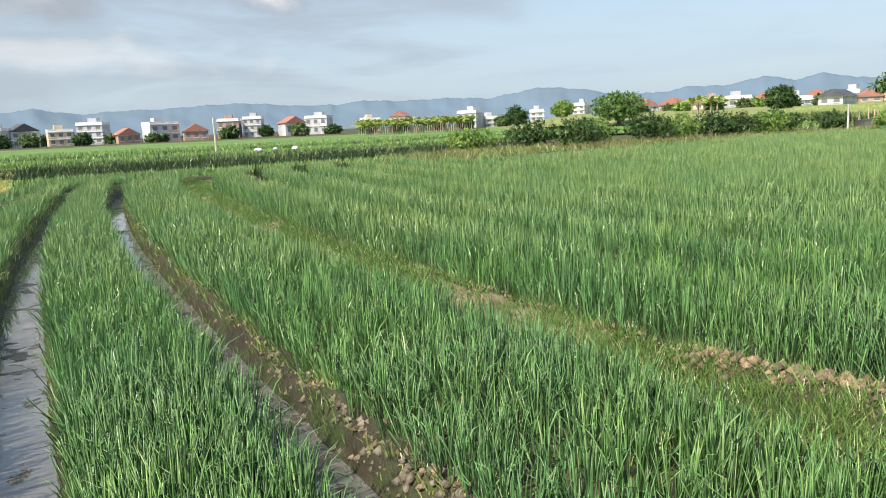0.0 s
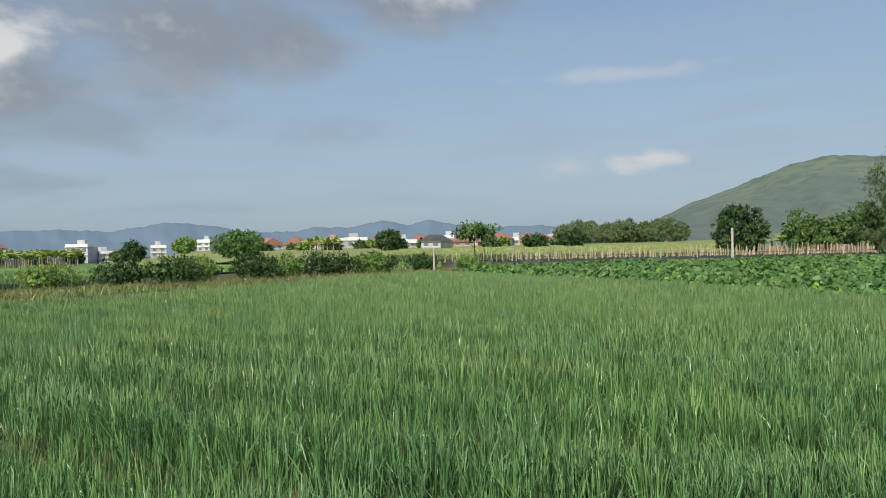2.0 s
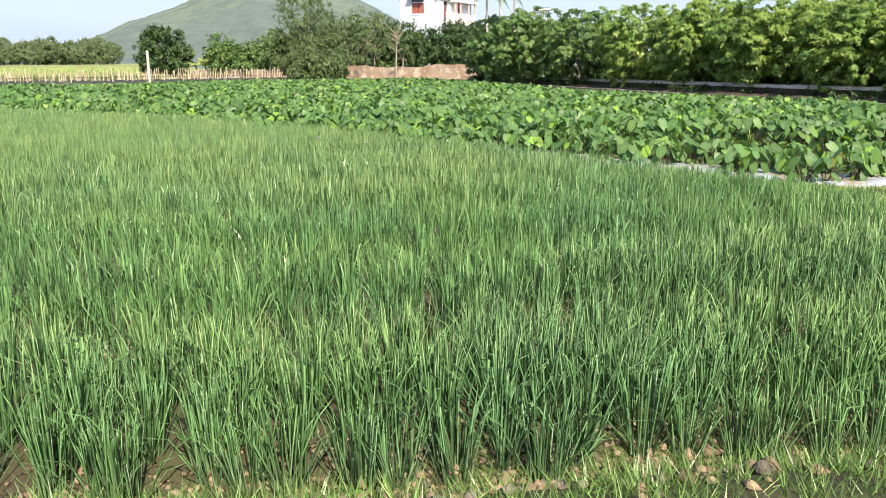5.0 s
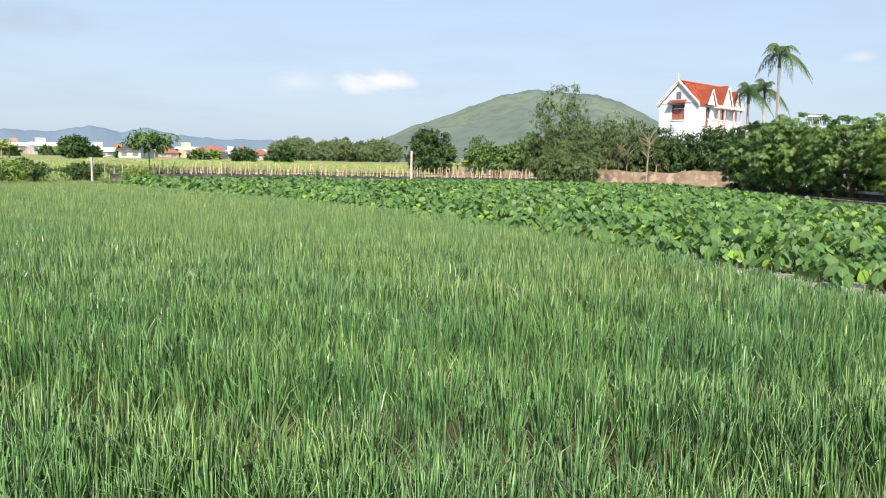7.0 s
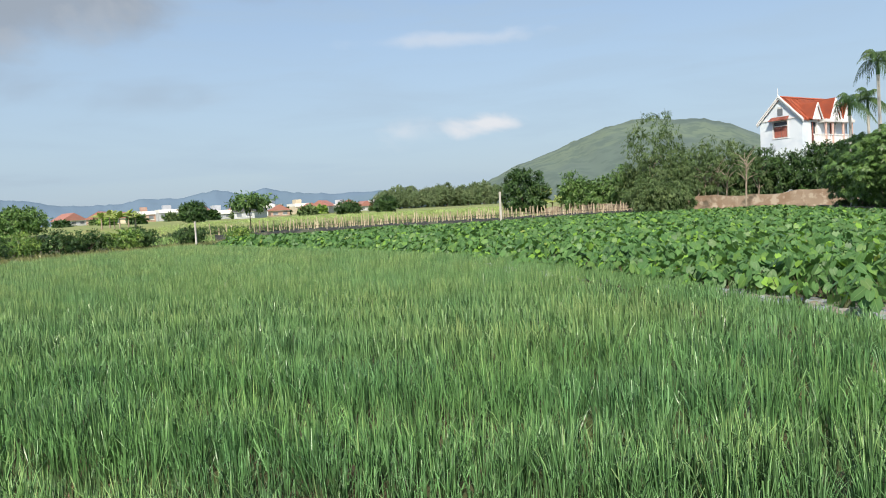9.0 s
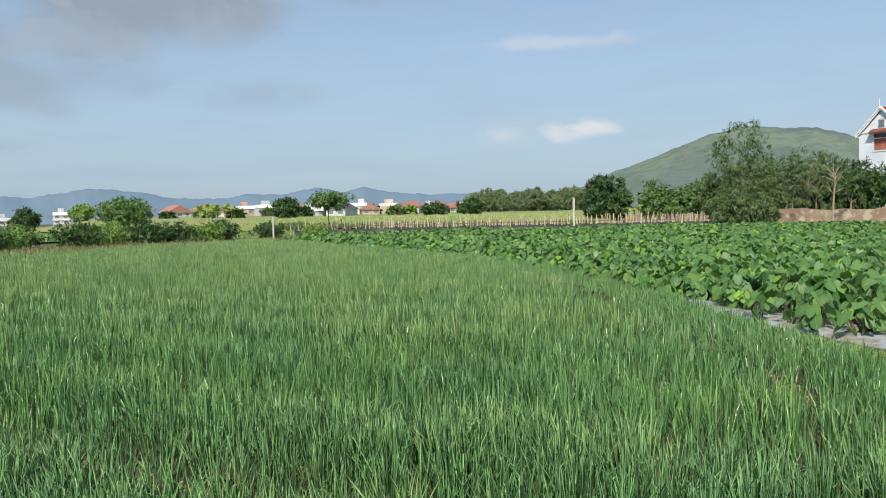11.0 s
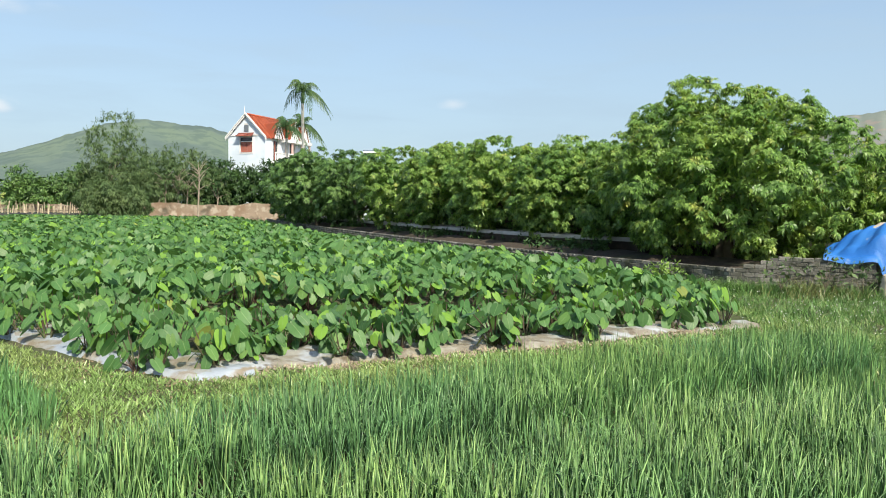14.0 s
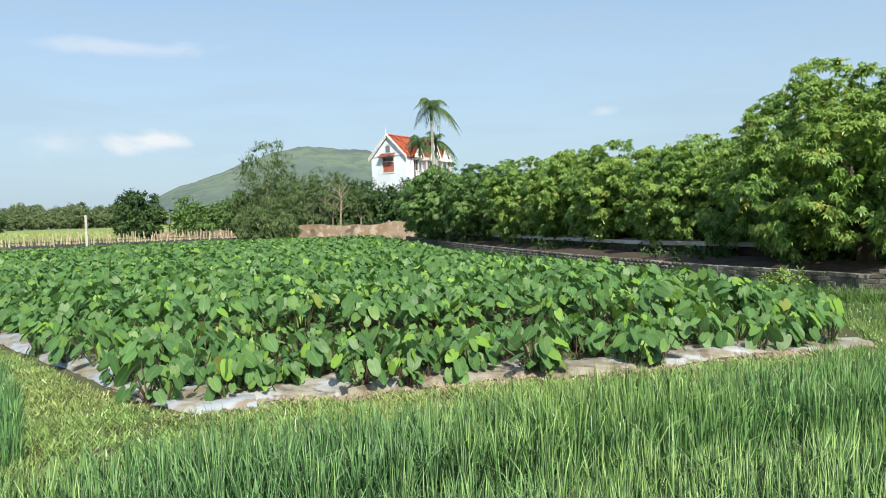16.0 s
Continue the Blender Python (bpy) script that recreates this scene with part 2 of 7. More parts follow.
M = {}
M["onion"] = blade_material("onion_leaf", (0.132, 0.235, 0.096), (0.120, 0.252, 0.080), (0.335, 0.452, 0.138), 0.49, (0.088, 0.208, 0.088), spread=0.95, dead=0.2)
# Far copy: lighter and bluer for haze, foot darkened as shade between clumps.
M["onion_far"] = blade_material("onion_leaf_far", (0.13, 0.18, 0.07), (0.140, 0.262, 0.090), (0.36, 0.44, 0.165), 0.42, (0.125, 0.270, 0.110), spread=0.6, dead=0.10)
M["grass"] = blade_material("grass_leaf", (0.20, 0.31, 0.09), (0.21, 0.325, 0.093), (0.34, 0.45, 0.15), 0.20, (0.30, 0.345, 0.115), dead=0.4)
M["weed"] = blade_material("weed_leaf", (0.115, 0.21, 0.055), (0.115, 0.225, 0.055), (0.25, 0.37, 0.11), 0.34, (0.14, 0.25, 0.06))
M["dry_grass"] = blade_material("dry_grass_leaf", (0.20, 0.17, 0.08), (0.22, 0.22, 0.08), (0.34, 0.30, 0.15), 0.5, (0.14, 0.20, 0.06))
M["stubble"] = blade_material("stubble_stalk", (0.30, 0.27, 0.09), (0.40, 0.37, 0.12), (0.52, 0.48, 0.19), 0.25, (0.30, 0.34, 0.10))
M["rice"] = blade_material("rice_leaf", (0.14, 0.19, 0.06), (0.20, 0.32, 0.09), (0.30, 0.42, 0.14), 0.5, (0.16, 0.29, 0.09))
M["ground"] = material("field_soil", (0.055, 0.042, 0.026), 0.95, [((0.070, 0.100, 0.028), 0.35, 0.36, 0.58, 0.75), ((0.13, 0.095, 0.056), 1.7, 0.5, 0.7, 0.7), ((0.06, 0.05, 0.03), 9.0, 0.45, 0.7, 0.6)], 0.9, 30.0)
M["mud"] = material("wet_mud", (0.032, 0.027, 0.017), 0.45, [((0.075, 0.06, 0.038), 3.0, 0.45, 0.7, 0.7), ((0.040, 0.060, 0.018), 2.3, 0.40, 0.66, 0.8), ((0.022, 0.018, 0.012), 11.0, 0.45, 0.7, 0.7)], 1.0, 18.0)
M["clod"] = material("soil_clod", (0.26, 0.195, 0.12), 0.95, [((0.15, 0.135, 0.08), 6.0, 0.45, 0.65, 0.7)], 0.7, 60.0, island=0.45)
M["taro"] = taro_material()
M["taro_old"] = material("taro_leaf_old", (0.36, 0.33, 0.05), 0.5, [((0.2, 0.25, 0.04), 5.0, 0.4, 0.6, 0.7)], 0.2, 30.0, translucent=0.2)
M["stalk"] = material("taro_stalk", (0.075, 0.105, 0.04), 0.5, [((0.10, 0.045, 0.045), 4.0, 0.35, 0.6, 0.8)])
M["plastic"] = material("mulch_film", (0.31, 0.345, 0.39), 0.35, [((0.24, 0.19, 0.12), 2.4, 0.46, 0.53, 0.95), ((0.46, 0.49, 0.52), 6.0, 0.4, 0.7, 0.5)], 0.7, 9.0, spec=0.5)
M["film_dirty"] = material("dirty_mulch_film", (0.40, 0.42, 0.44), 0.45, [((0.22, 0.185, 0.13), 2.3, 0.38, 0.54, 0.9), ((0.34, 0.32, 0.27), 7.0, 0.46, 0.64, 0.7), ((0.13, 0.10, 0.065), 5.0, 0.50, 0.62, 0.85)], 0.9, 16.0, spec=0.4)
M["pale_clod"] = material("pale_soil_clod", (0.33, 0.275, 0.195), 0.95, [((0.22, 0.165, 0.105), 6.0, 0.45, 0.65, 0.8)], 0.8, 50.0, island=0.35)
M["grey_clod"] = material("grey_clod", (0.20, 0.18, 0.14), 0.95, [((0.11, 0.095, 0.07), 8.0, 0.45, 0.65, 0.8)], 0.8, 50.0, island=0.45)
M["orchard_leaf"] = material("orchard_leaf", (0.095, 0.185, 0.05), 0.45, [((0.145, 0.245, 0.062), 0.8, 0.42, 0.66, 0.8)], island=0.45, translucent=0.2)
M["pale_field"] = material("pale_field", (0.19, 0.235, 0.08), 0.95, [((0.26, 0.26, 0.10), 0.2, 0.42, 0.62, 0.8), ((0.14, 0.19, 0.06), 0.9, 0.5, 0.7, 0.6)], 0.9, 6.0)
M["petal"] = material("white_petal", (0.75, 0.75, 0.70), 0.7)
M["tree_leaf"] = material("tree_leaf", (0.175, 0.312, 0.080), 0.36, [((0.28, 0.41, 0.100), 0.8, 0.40, 0.62, 0.85), ((0.48, 0.47, 0.13), 2.2, 0.58, 0.68, 0.6)], island=0.5, translucent=0.42)
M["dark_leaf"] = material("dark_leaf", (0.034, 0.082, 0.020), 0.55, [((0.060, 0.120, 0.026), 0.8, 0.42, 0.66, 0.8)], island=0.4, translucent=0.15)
M["pale_leaf"] = material("pale_leaf", (0.085, 0.145, 0.048), 0.6, [((0.145, 0.205, 0.075), 0.9, 0.42, 0.66, 0.8)], island=0.4, translucent=0.25)
# Paler, greyer leaves for the far grove; the haze is in the colour.
M["haze_leaf"] = material("hazed_grove_leaf", (0.150, 0.215, 0.095), 0.8, [((0.170, 0.215, 0.105), 0.3, 0.42, 0.66, 0.7)], island=0.25, translucent=0.2)
M["banana_leaf"] = material("banana_leaf", (0.26, 0.34, 0.09), 0.5, [((0.38, 0.40, 0.14), 0.9, 0.42, 0.66, 0.7)], island=0.35, translucent=0.3)
M["palm_leaf"] = material("palm_leaf", (0.065, 0.13, 0.045), 0.45, [((0.11, 0.175, 0.055), 0.9, 0.42, 0.66, 0.7)], island=0.35, translucent=0.25)
M["bark"] = material("bark", (0.13, 0.10, 0.07), 0.95, [((0.20, 0.17, 0.13), 5.0, 0.4, 0.7, 0.7)], 0.9, 25.0)
M["pale_bark"] = material("pale_bark", (0.36, 0.30, 0.23), 0.9, [((0.22, 0.17, 0.12), 4.0, 0.4, 0.7, 0.6)], 0.6, 25.0)
# Dark soil, lowered further to hold the shade under the trees.
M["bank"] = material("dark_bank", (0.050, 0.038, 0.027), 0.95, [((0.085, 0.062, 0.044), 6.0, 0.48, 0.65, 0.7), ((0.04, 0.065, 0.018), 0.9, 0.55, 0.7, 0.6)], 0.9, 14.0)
M["block"] = material("cement_block", (0.205, 0.192, 0.165), 0.95, [((0.105, 0.105, 0.08), 1.6, 0.40, 0.62, 0.85), ((0.29, 0.275, 0.24), 5.0, 0.48, 0.68, 0.7), ((0.06, 0.065, 0.04), 4.0, 0.52, 0.66, 0.85)], 0.9, 45.0, objrand=0.35, island=0.35)
M["mortar"] = material("mortar", (0.13, 0.12, 0.105), 0.95, [((0.08, 0.08, 0.06), 2.2, 0.42, 0.65, 0.8)], 0.6, 60.0)
M["earth_wall"] = material("earth_wall", (0.28, 0.215, 0.155), 0.95, [((0.21, 0.14, 0.09), 0.9, 0.4, 0.65, 0.8), ((0.42, 0.36, 0.28), 1.7, 0.50, 0.64, 0.8), ((0.07, 0.06, 0.04), 0.6, 0.54, 0.66, 0.8)], 0.9, 12.0)
M["concrete"] = material("concrete", (0.58, 0.55, 0.51), 0.9, [((0.45, 0.43, 0.40), 1.3, 0.42, 0.66, 0.8)], 0.5, 40.0)
# White lowered towards grey, so far walls carry haze in their colour.
M["white_wall"] = material("white_plaster", (0.54, 0.56, 0.585), 0.8, [((0.40, 0.42, 0.45), 0.35, 0.42, 0.62, 0.8)], 0.2, 30.0)
M["house_wall"] = material("pale_blue_plaster", (0.74, 0.80, 0.85), 0.75, [((0.58, 0.66, 0.74), 0.6, 0.42, 0.66, 0.6)], 0.2, 30.0)
M["cream_wall"] = material("cream_plaster", (0.62, 0.54, 0.40), 0.8, [((0.52, 0.44, 0.33), 0.5, 0.42, 0.66, 0.6)], 0.2, 30.0)
M["brick_wall"] = material("raw_brick", (0.40, 0.26, 0.20), 0.9, [((0.52, 0.40, 0.33), 0.7, 0.42, 0.66, 0.7)], 0.4, 30.0)
M["trim"] = material("white_trim", (0.80, 0.79, 0.77), 0.6, [((0.70, 0.68, 0.66), 1.0, 0.42, 0.66, 0.5)])
M["pink_trim"] = material("pink_trim", (0.62, 0.42, 0.36), 0.7, [((0.55, 0.36, 0.3), 1.0, 0.42, 0.66, 0.5)])
M["roof"] = material("red_roof", (0.50, 0.125, 0.060), 0.7, [((0.38, 0.11, 0.07), 0.8, 0.42, 0.66, 0.7)], 0.5, 10.0)
# Less saturated red than the villa roof.
M["far_roof"] = material("greyed_red_roof", (0.36, 0.17, 0.135), 0.8, [((0.32, 0.14, 0.11), 0.8, 0.42, 0.66, 0.7)])
M["dark_roof"] = material("dark_roof", (0.07, 0.075, 0.085), 0.6, [((0.11, 0.11, 0.12), 0.8, 0.42, 0.66, 0.6)])
M["shutter"] = material("red_shutter", (0.42, 0.15, 0.11), 0.6, [((0.28, 0.08, 0.05), 2.0, 0.42, 0.66, 0.6)])
M["dark_pane"] = material("dark_glass", (0.035, 0.04, 0.05), 0.12, spec=0.6)
# Dark glass lifted to grey-blue, haze painted in for far windows.
M["far_pane"] = material("hazed_glass", (0.16, 0.18, 0.20), 0.3, spec=0.5)
M["post"] = material("concrete_post", (0.52, 0.50, 0.46), 0.85, [((0.40, 0.37, 0.32), 2.0, 0.4, 0.66, 0.7)], 0.3, 40.0)
M["bamboo"] = material("bamboo_stake", (0.50, 0.43, 0.30), 0.7, [((0.34, 0.27, 0.17), 2.0, 0.4, 0.66, 0.7)], objrand=0.25, island=0.25)
M["net"] = material("black_mulch", (0.03, 0.032, 0.03), 0.6, [((0.09, 0.10, 0.06), 1.2, 0.5, 0.7, 0.7)], 0.6, 10.0)
M["tarp"] = material("blue_tarp", (0.022, 0.150, 0.47), 0.55, [((0.04, 0.21, 0.56), 1.5, 0.4, 0.7, 0.7), ((0.45, 0.50, 0.55), 2.6, 0.62, 0.72, 0.6)], 0.6, 9.0, spec=0.5)
M["sack"] = material("sack_cloth", (0.55, 0.47, 0.36), 0.9, [((0.44, 0.36, 0.27), 3.0, 0.4, 0.7, 0.7)], 0.5, 40.0)
M["steel"] = material("steel", (0.62, 0.62, 0.62), 0.25, metal=0.9)
# Both hill colours are greyed and blued to hold distance haze.
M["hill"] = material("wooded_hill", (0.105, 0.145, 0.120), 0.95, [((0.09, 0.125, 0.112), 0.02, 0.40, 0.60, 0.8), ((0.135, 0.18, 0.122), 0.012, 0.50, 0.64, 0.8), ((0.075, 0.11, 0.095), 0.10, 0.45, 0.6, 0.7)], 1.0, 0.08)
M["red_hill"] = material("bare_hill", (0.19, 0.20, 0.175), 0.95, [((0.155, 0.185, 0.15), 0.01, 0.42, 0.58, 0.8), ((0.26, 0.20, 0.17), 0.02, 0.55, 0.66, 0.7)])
# Blue-grey instead of forest tones: distance haze is put into this colour.
M["mountain"] = material("hazed_mountain", (0.135, 0.195, 0.26), 1.0, [((0.135, 0.195, 0.245), 0.004, 0.42, 0.6, 0.7)], spec=0.0)
M["straw"] = material("yellow_stubble", (0.33, 0.30, 0.09), 0.95, [((0.22, 0.25, 0.07), 0.8, 0.42, 0.66, 0.8), ((0.22, 0.16, 0.09), 2.5, 0.52, 0.66, 0.7)], 0.9, 10.0)


def water_material():
    """Still water that mirrors the sky, broken by mud that stands just above it."""
    m = bpy.data.materials.new("ditch_water")
    m.use_nodes = True
    N = Nodes(m.node_tree)
    pos = N.add("ShaderNodeNewGeometry").outputs["Position"]
    mud = N.smooth(N.math("ADD", N.math("MULTIPLY", N.noise(pos, 1.6, 3.0), 0.6), N.math("MULTIPLY", N.noise(pos, 6.0, 4.0), 0.4)), 0.545, 0.585)
    p = N.add("ShaderNodeBsdfPrincipled")
    p.inputs["Specular IOR Level"].default_value = 0.8
    # Pale grey base paints in sky glare on top of the real mirroring.
    N.link(N.mix(mud, (0.15, 0.15, 0.14), (0.075, 0.060, 0.042)), p.inputs["Base Color"])
    N.link(N.math("ADD", N.math("MULTIPLY", mud, 0.5), 0.04), p.inputs["Roughness"])
    b = N.add("ShaderNodeBump", Strength=0.5, Distance=0.02)
    N.link(N.math("ADD", mud, N.math("MULTIPLY", N.math("MULTIPLY", mud, N.noise(pos, 30.0)), 0.8)), b.inputs["Height"])
    N.link(b.outputs[0], p.inputs["Normal"])
    N.link(p.outputs[0], N.add("ShaderNodeOutputMaterial").inputs[0])
    return m


M["water"] = water_material()

# ---------------------------------------------------------------- mesh helpers
rng = np.random.default_rng(7)


def mesh_np(name, verts, faces, mat, smooth=False, uv=None):
    """A mesh from a vertex array and one array of equal-sided faces."""
    verts, faces = np.asarray(verts, dtype=np.float32), np.asarray(faces, dtype=np.int32)
    me = bpy.data.meshes.new(name)
    me.vertices.add(len(verts))
    me.vertices.foreach_set("co", verts.ravel())
    me.loops.add(faces.size)
    me.loops.foreach_set("vertex_index", faces.ravel())
    me.polygons.add(len(faces))
    me.polygons.foreach_set("loop_start", np.arange(len(faces), dtype=np.int32) * faces.shape[1])
    if uv is not None:
        me.uv_layers.new(name="leaf").data.foreach_set("uv", np.asarray(uv, dtype=np.float32)[faces.ravel()].ravel())
    me.update(calc_edges=True)
    me.validate()
    if smooth:
        me.polygons.foreach_set("use_smooth", np.ones(len(faces), dtype=bool))
    me.materials.append(mat)
    return me


def child(ob, parent):
    ob.parent = parent
    return ob


def part(name, bm, mat, parent=None, label="", smooth=False):
    """Links a bmesh as one mesh object under a thing or a part."""
    me = bpy.data.meshes.new(name)
    bmesh.ops.recalc_face_normals(bm, faces=bm.faces)
    bm.to_mesh(me)
    bm.free()
    me.materials.append(mat)
    if smooth:
        for p in me.polygons:
            p.use_smooth = True
    ob = new(name, me)
    if parent is not None:
        ob.parent = parent
    return tagged(ob, label)


def box(bm, x0, y0, z0, x1, y1, z1, bevel=0.0):
    r = bmesh.ops.create_cube(bm, size=1.0, matrix=Matrix.Translation(((x0 + x1) / 2, (y0 + y1) / 2, (z0 + z1) / 2)) @ Matrix.Diagonal((x1 - x0, y1 - y0, z1 - z0, 1)))
    if bevel:
        edges = list({e for v in r["verts"] for e in v.link_edges})
        bmesh.ops.bevel(bm, geom=edges, offset=bevel, segments=1, affect="EDGES")
    return bm


def limb(bm, points, radii, sides=7):
    """A tapered tube along a line of points."""
    rings = []
    for i, p in enumerate(points):
        p = Vector(p)
        a = Vector(points[max(i - 1, 0)])
        b = Vector(points[min(i + 1, len(points) - 1)])
        q = (b - a).to_track_quat("Z", "Y")
        rings.append([bm.verts.new(p + q @ Vector((math.cos(k * 2 * math.pi / sides) * radii[i], math.sin(k * 2 * math.pi / sides) * radii[i], 0))) for k in range(sides)])
    for r, s in zip(rings, rings[1:]):
        for k in range(sides):
            bm.faces.new((r[k], r[(k + 1) % sides], s[(k + 1) % sides], s[k]))
    bm.faces.new(rings[0][::-1]), bm.faces.new(rings[-1])
    return bm


def inside(x, y, poly):
    """Which of the points lie in the polygon."""
    x, y = np.asarray(x), np.asarray(y)
    r = np.zeros(x.shape, dtype=bool)
    for (x0, y0), (x1, y1) in zip(poly, poly[1:] + poly[:1]):
        if y0 == y1:
            continue
        r ^= ((y0 > y) != (y1 > y)) & (x < (x1 - x0) * (y - y0) / (y1 - y0) + x0)
    return r


def off_line(x, y, line):
    """Distance of points from a line of points."""
    x, y = np.asarray(x, dtype=float), np.asarray(y, dtype=float)
    best = np.full(x.shape, 1e9)
    for (x0, y0), (x1, y1) in zip(line, line[1:]):
        l2 = (x1 - x0) ** 2 + (y1 - y0) ** 2
        u = np.clip(((x - x0) * (x1 - x0) + (y - y0) * (y1 - y0)) / l2, 0, 1)
        best = np.minimum(best, np.hypot(x - x0 - u * (x1 - x0), y - y0 - u * (y1 - y0)))
    return best


def sstep(v, lo, hi):
    u = np.clip((np.asarray(v, dtype=float) - lo) / (hi - lo), 0, 1)
    return u * u * (3 - 2 * u)


def wave(x, y, s):
    """Cheap smooth unevenness between -1 and 1."""
    return (np.sin(x / s + 1.7 * np.sin(y / s * 0.7)) + np.sin(y / s * 1.3 + 1.1 * np.sin(x / s * 0.9 + 2)) + np.sin((x + y) / s * 0.6 + 4)) / 3


# ---------------------------------------------------------------- the plan
WALK_LINE = [(0.0, 0.0), (0.2, 2.2), (1.2, 3.2), (5.0, 4.3), (10.2, 5.8)]
FURROW = [(6.9, 9.9), (6.5, 10.6), (5.9, 11.8), (5.2, 13.0), (4.2, 14.4), (1.7, 18.6), (-2.6, 24.0), (-10.0, 29.6), (-19.0, 35.6), (-26.5, 41.0)]
TARO = [(8.05, 12.3), (6.9, 13.5), (5.9, 14.8), (2.9, 18.3), (-3.6, 25.6), (-11.0, 31.4), (-20.0, 37.6), (-26.5, 42.5), (-28.5, 47.0), (-23.0, 53.0),
        (-14.0, 62.0), (-7.0, 69.0), (1.0, 72.0), (8.6, 70.0), (9.4, 62.0), (10.6, 52.0), (11.5, 44.0), (12.6, 37.0), (14.2, 28.0), (15.6, 22.0), (16.7, 18.0), (15.6, 14.2), (13.8, 13.8), (12.0, 13.25), (10.4, 13.0), (8.8, 12.6)]
FIELD_WEST = [(-29.0, 3.0), (-28.4, 11.0), (-26.0, 13.0), (-24.5, 18.0), (-26.0, 25.0), (-28.0, 35.0), (-27.5, 41.0)]
FIELD = [(p[0], p[1]) for p in FURROW] + FIELD_WEST[::-1] + [(-29, -8), (7.4, -8)]


def ditch_y(x):
    x = np.asarray(x, dtype=float)
    return 1.15 + 0.0036 * np.maximum(0, -x - 7) ** 2 + 0.035 * np.maximum(0, -x - 23) ** 2


def ditch_shift(x, k):
    """How far the ditch, the second and the third lie from the first; they draw together to the west."""
    return (0.0, -1.40, -2.95)[k] + (0.0, 0.30, 1.05)[k] * sstep(-np.asarray(x, dtype=float), 9.0, 26.0)


def bed_edge(x, k):
    return ditch_y(x) + 2.65 + 1.6 * k + 0.8 * sstep(x, -4.5, 0)


def ground_z(x, y):
    x, y = np.asarray(x, dtype=float), np.asarray(y, dtype=float)
    west = sstep(x, 2.0, 0.0) * sstep(x, -33.0, -31.0)
    z = 0.02 * wave(x, y, 0.35) + 0.015 * wave(x + 5, y, 0.13)
    for k, depth in ((0, 0.42), (1, 0.42), (2, 0.38)):
        z = z - depth * west * np.exp(-(((y - ditch_y(x) - ditch_shift(x, k)) / 0.24) ** 4))
    v = (y - ditch_y(x) - 2.65 - 0.8 * sstep(x, -4.5, 0)) / 1.6
    infield = inside(x, y, FIELD) & (v > 0)
    dv = np.abs(v - np.round(v)) * 1.6
    z = z - (0.17 + 0.10 * sstep(x, -14.0, -20.0)) * infield * np.exp(-((dv / 0.20) ** 2))
    path = np.exp(-(((y - ditch_y(x) - 2.05) / 0.5) ** 4)) * west
    z = z - 0.10 * path
    lane = np.exp(-((off_line(x, y, WALK_LINE) / 1.6) ** 6))
    z = z - 0.12 * lane * (1 - west * 0.5)
    z = z - 0.12 * np.exp(-((off_line(x, y, FURROW) / 0.18) ** 2))
    return z


def axis(lo, hi, step, far):
    a = np.arange(lo, hi + step / 2, step)
    out = [hi]
    s = step
    while out[-1] < far:
        s *= 1.22
        out.append(out[-1] + s)
    left = [lo]
    s = step
    while left[-1] > -far:
        s *= 1.22
        left.append(left[-1] - s)
    return np.array(sorted(left[1:]) + list(a) + out[1:])


def build_ground():
    xs, ys = axis(-34, 18, 0.22, 4800), axis(-3, 14, 0.12, 4800)
    X, Y = np.meshgrid(xs, ys)
    Z = ground_z(X, Y)
    V = np.stack([X, Y, Z], -1).reshape(-1, 3)
    i = np.arange(len(ys) - 1)[:, None] * len(xs) + np.arange(len(xs) - 1)[None]
    F = np.stack([i, i + 1, i + 1 + len(xs), i + len(xs)], -1).reshape(-1, 4)
    ob = new("ground", mesh_np("ground", V, F, M["ground"], True))
    tagged(ob, "brown and weedy farm soil with furrows", "ground", kind="structure")


build_ground()


def strip(name, line, widths, z, mat, label, category):
    """A flat sheet along a line of (x, y)."""
    V, F = [], []
    for i, (x, y) in enumerate(line):
        a, b = Vector(line[max(i - 1, 0)]), Vector(line[min(i + 1, len(line) - 1)])
        n = Vector((-(b - a).y, (b - a).x)).normalized()
        w = widths[i] if isinstance(widths, (list, tuple)) else widths
        V += [(x + n.x * w / 2, y + n.y * w / 2, z), (x - n.x * w / 2, y - n.y * w / 2, z)]
        if i:
            F.append((2 * i - 2, 2 * i, 2 * i + 1, 2 * i - 1))
    ob = new(name, mesh_np(name, V, F, mat))
    return tagged(ob, label, category, kind="structure")


for k in (0, 1):
    strip("water", [(x, float(ditch_y(x) + ditch_shift(x, k))) for x in np.arange(-30.5, 1.1, 0.75)], 0.46, -0.23, M["water"], "shallow muddy water standing in the ditch", "water")


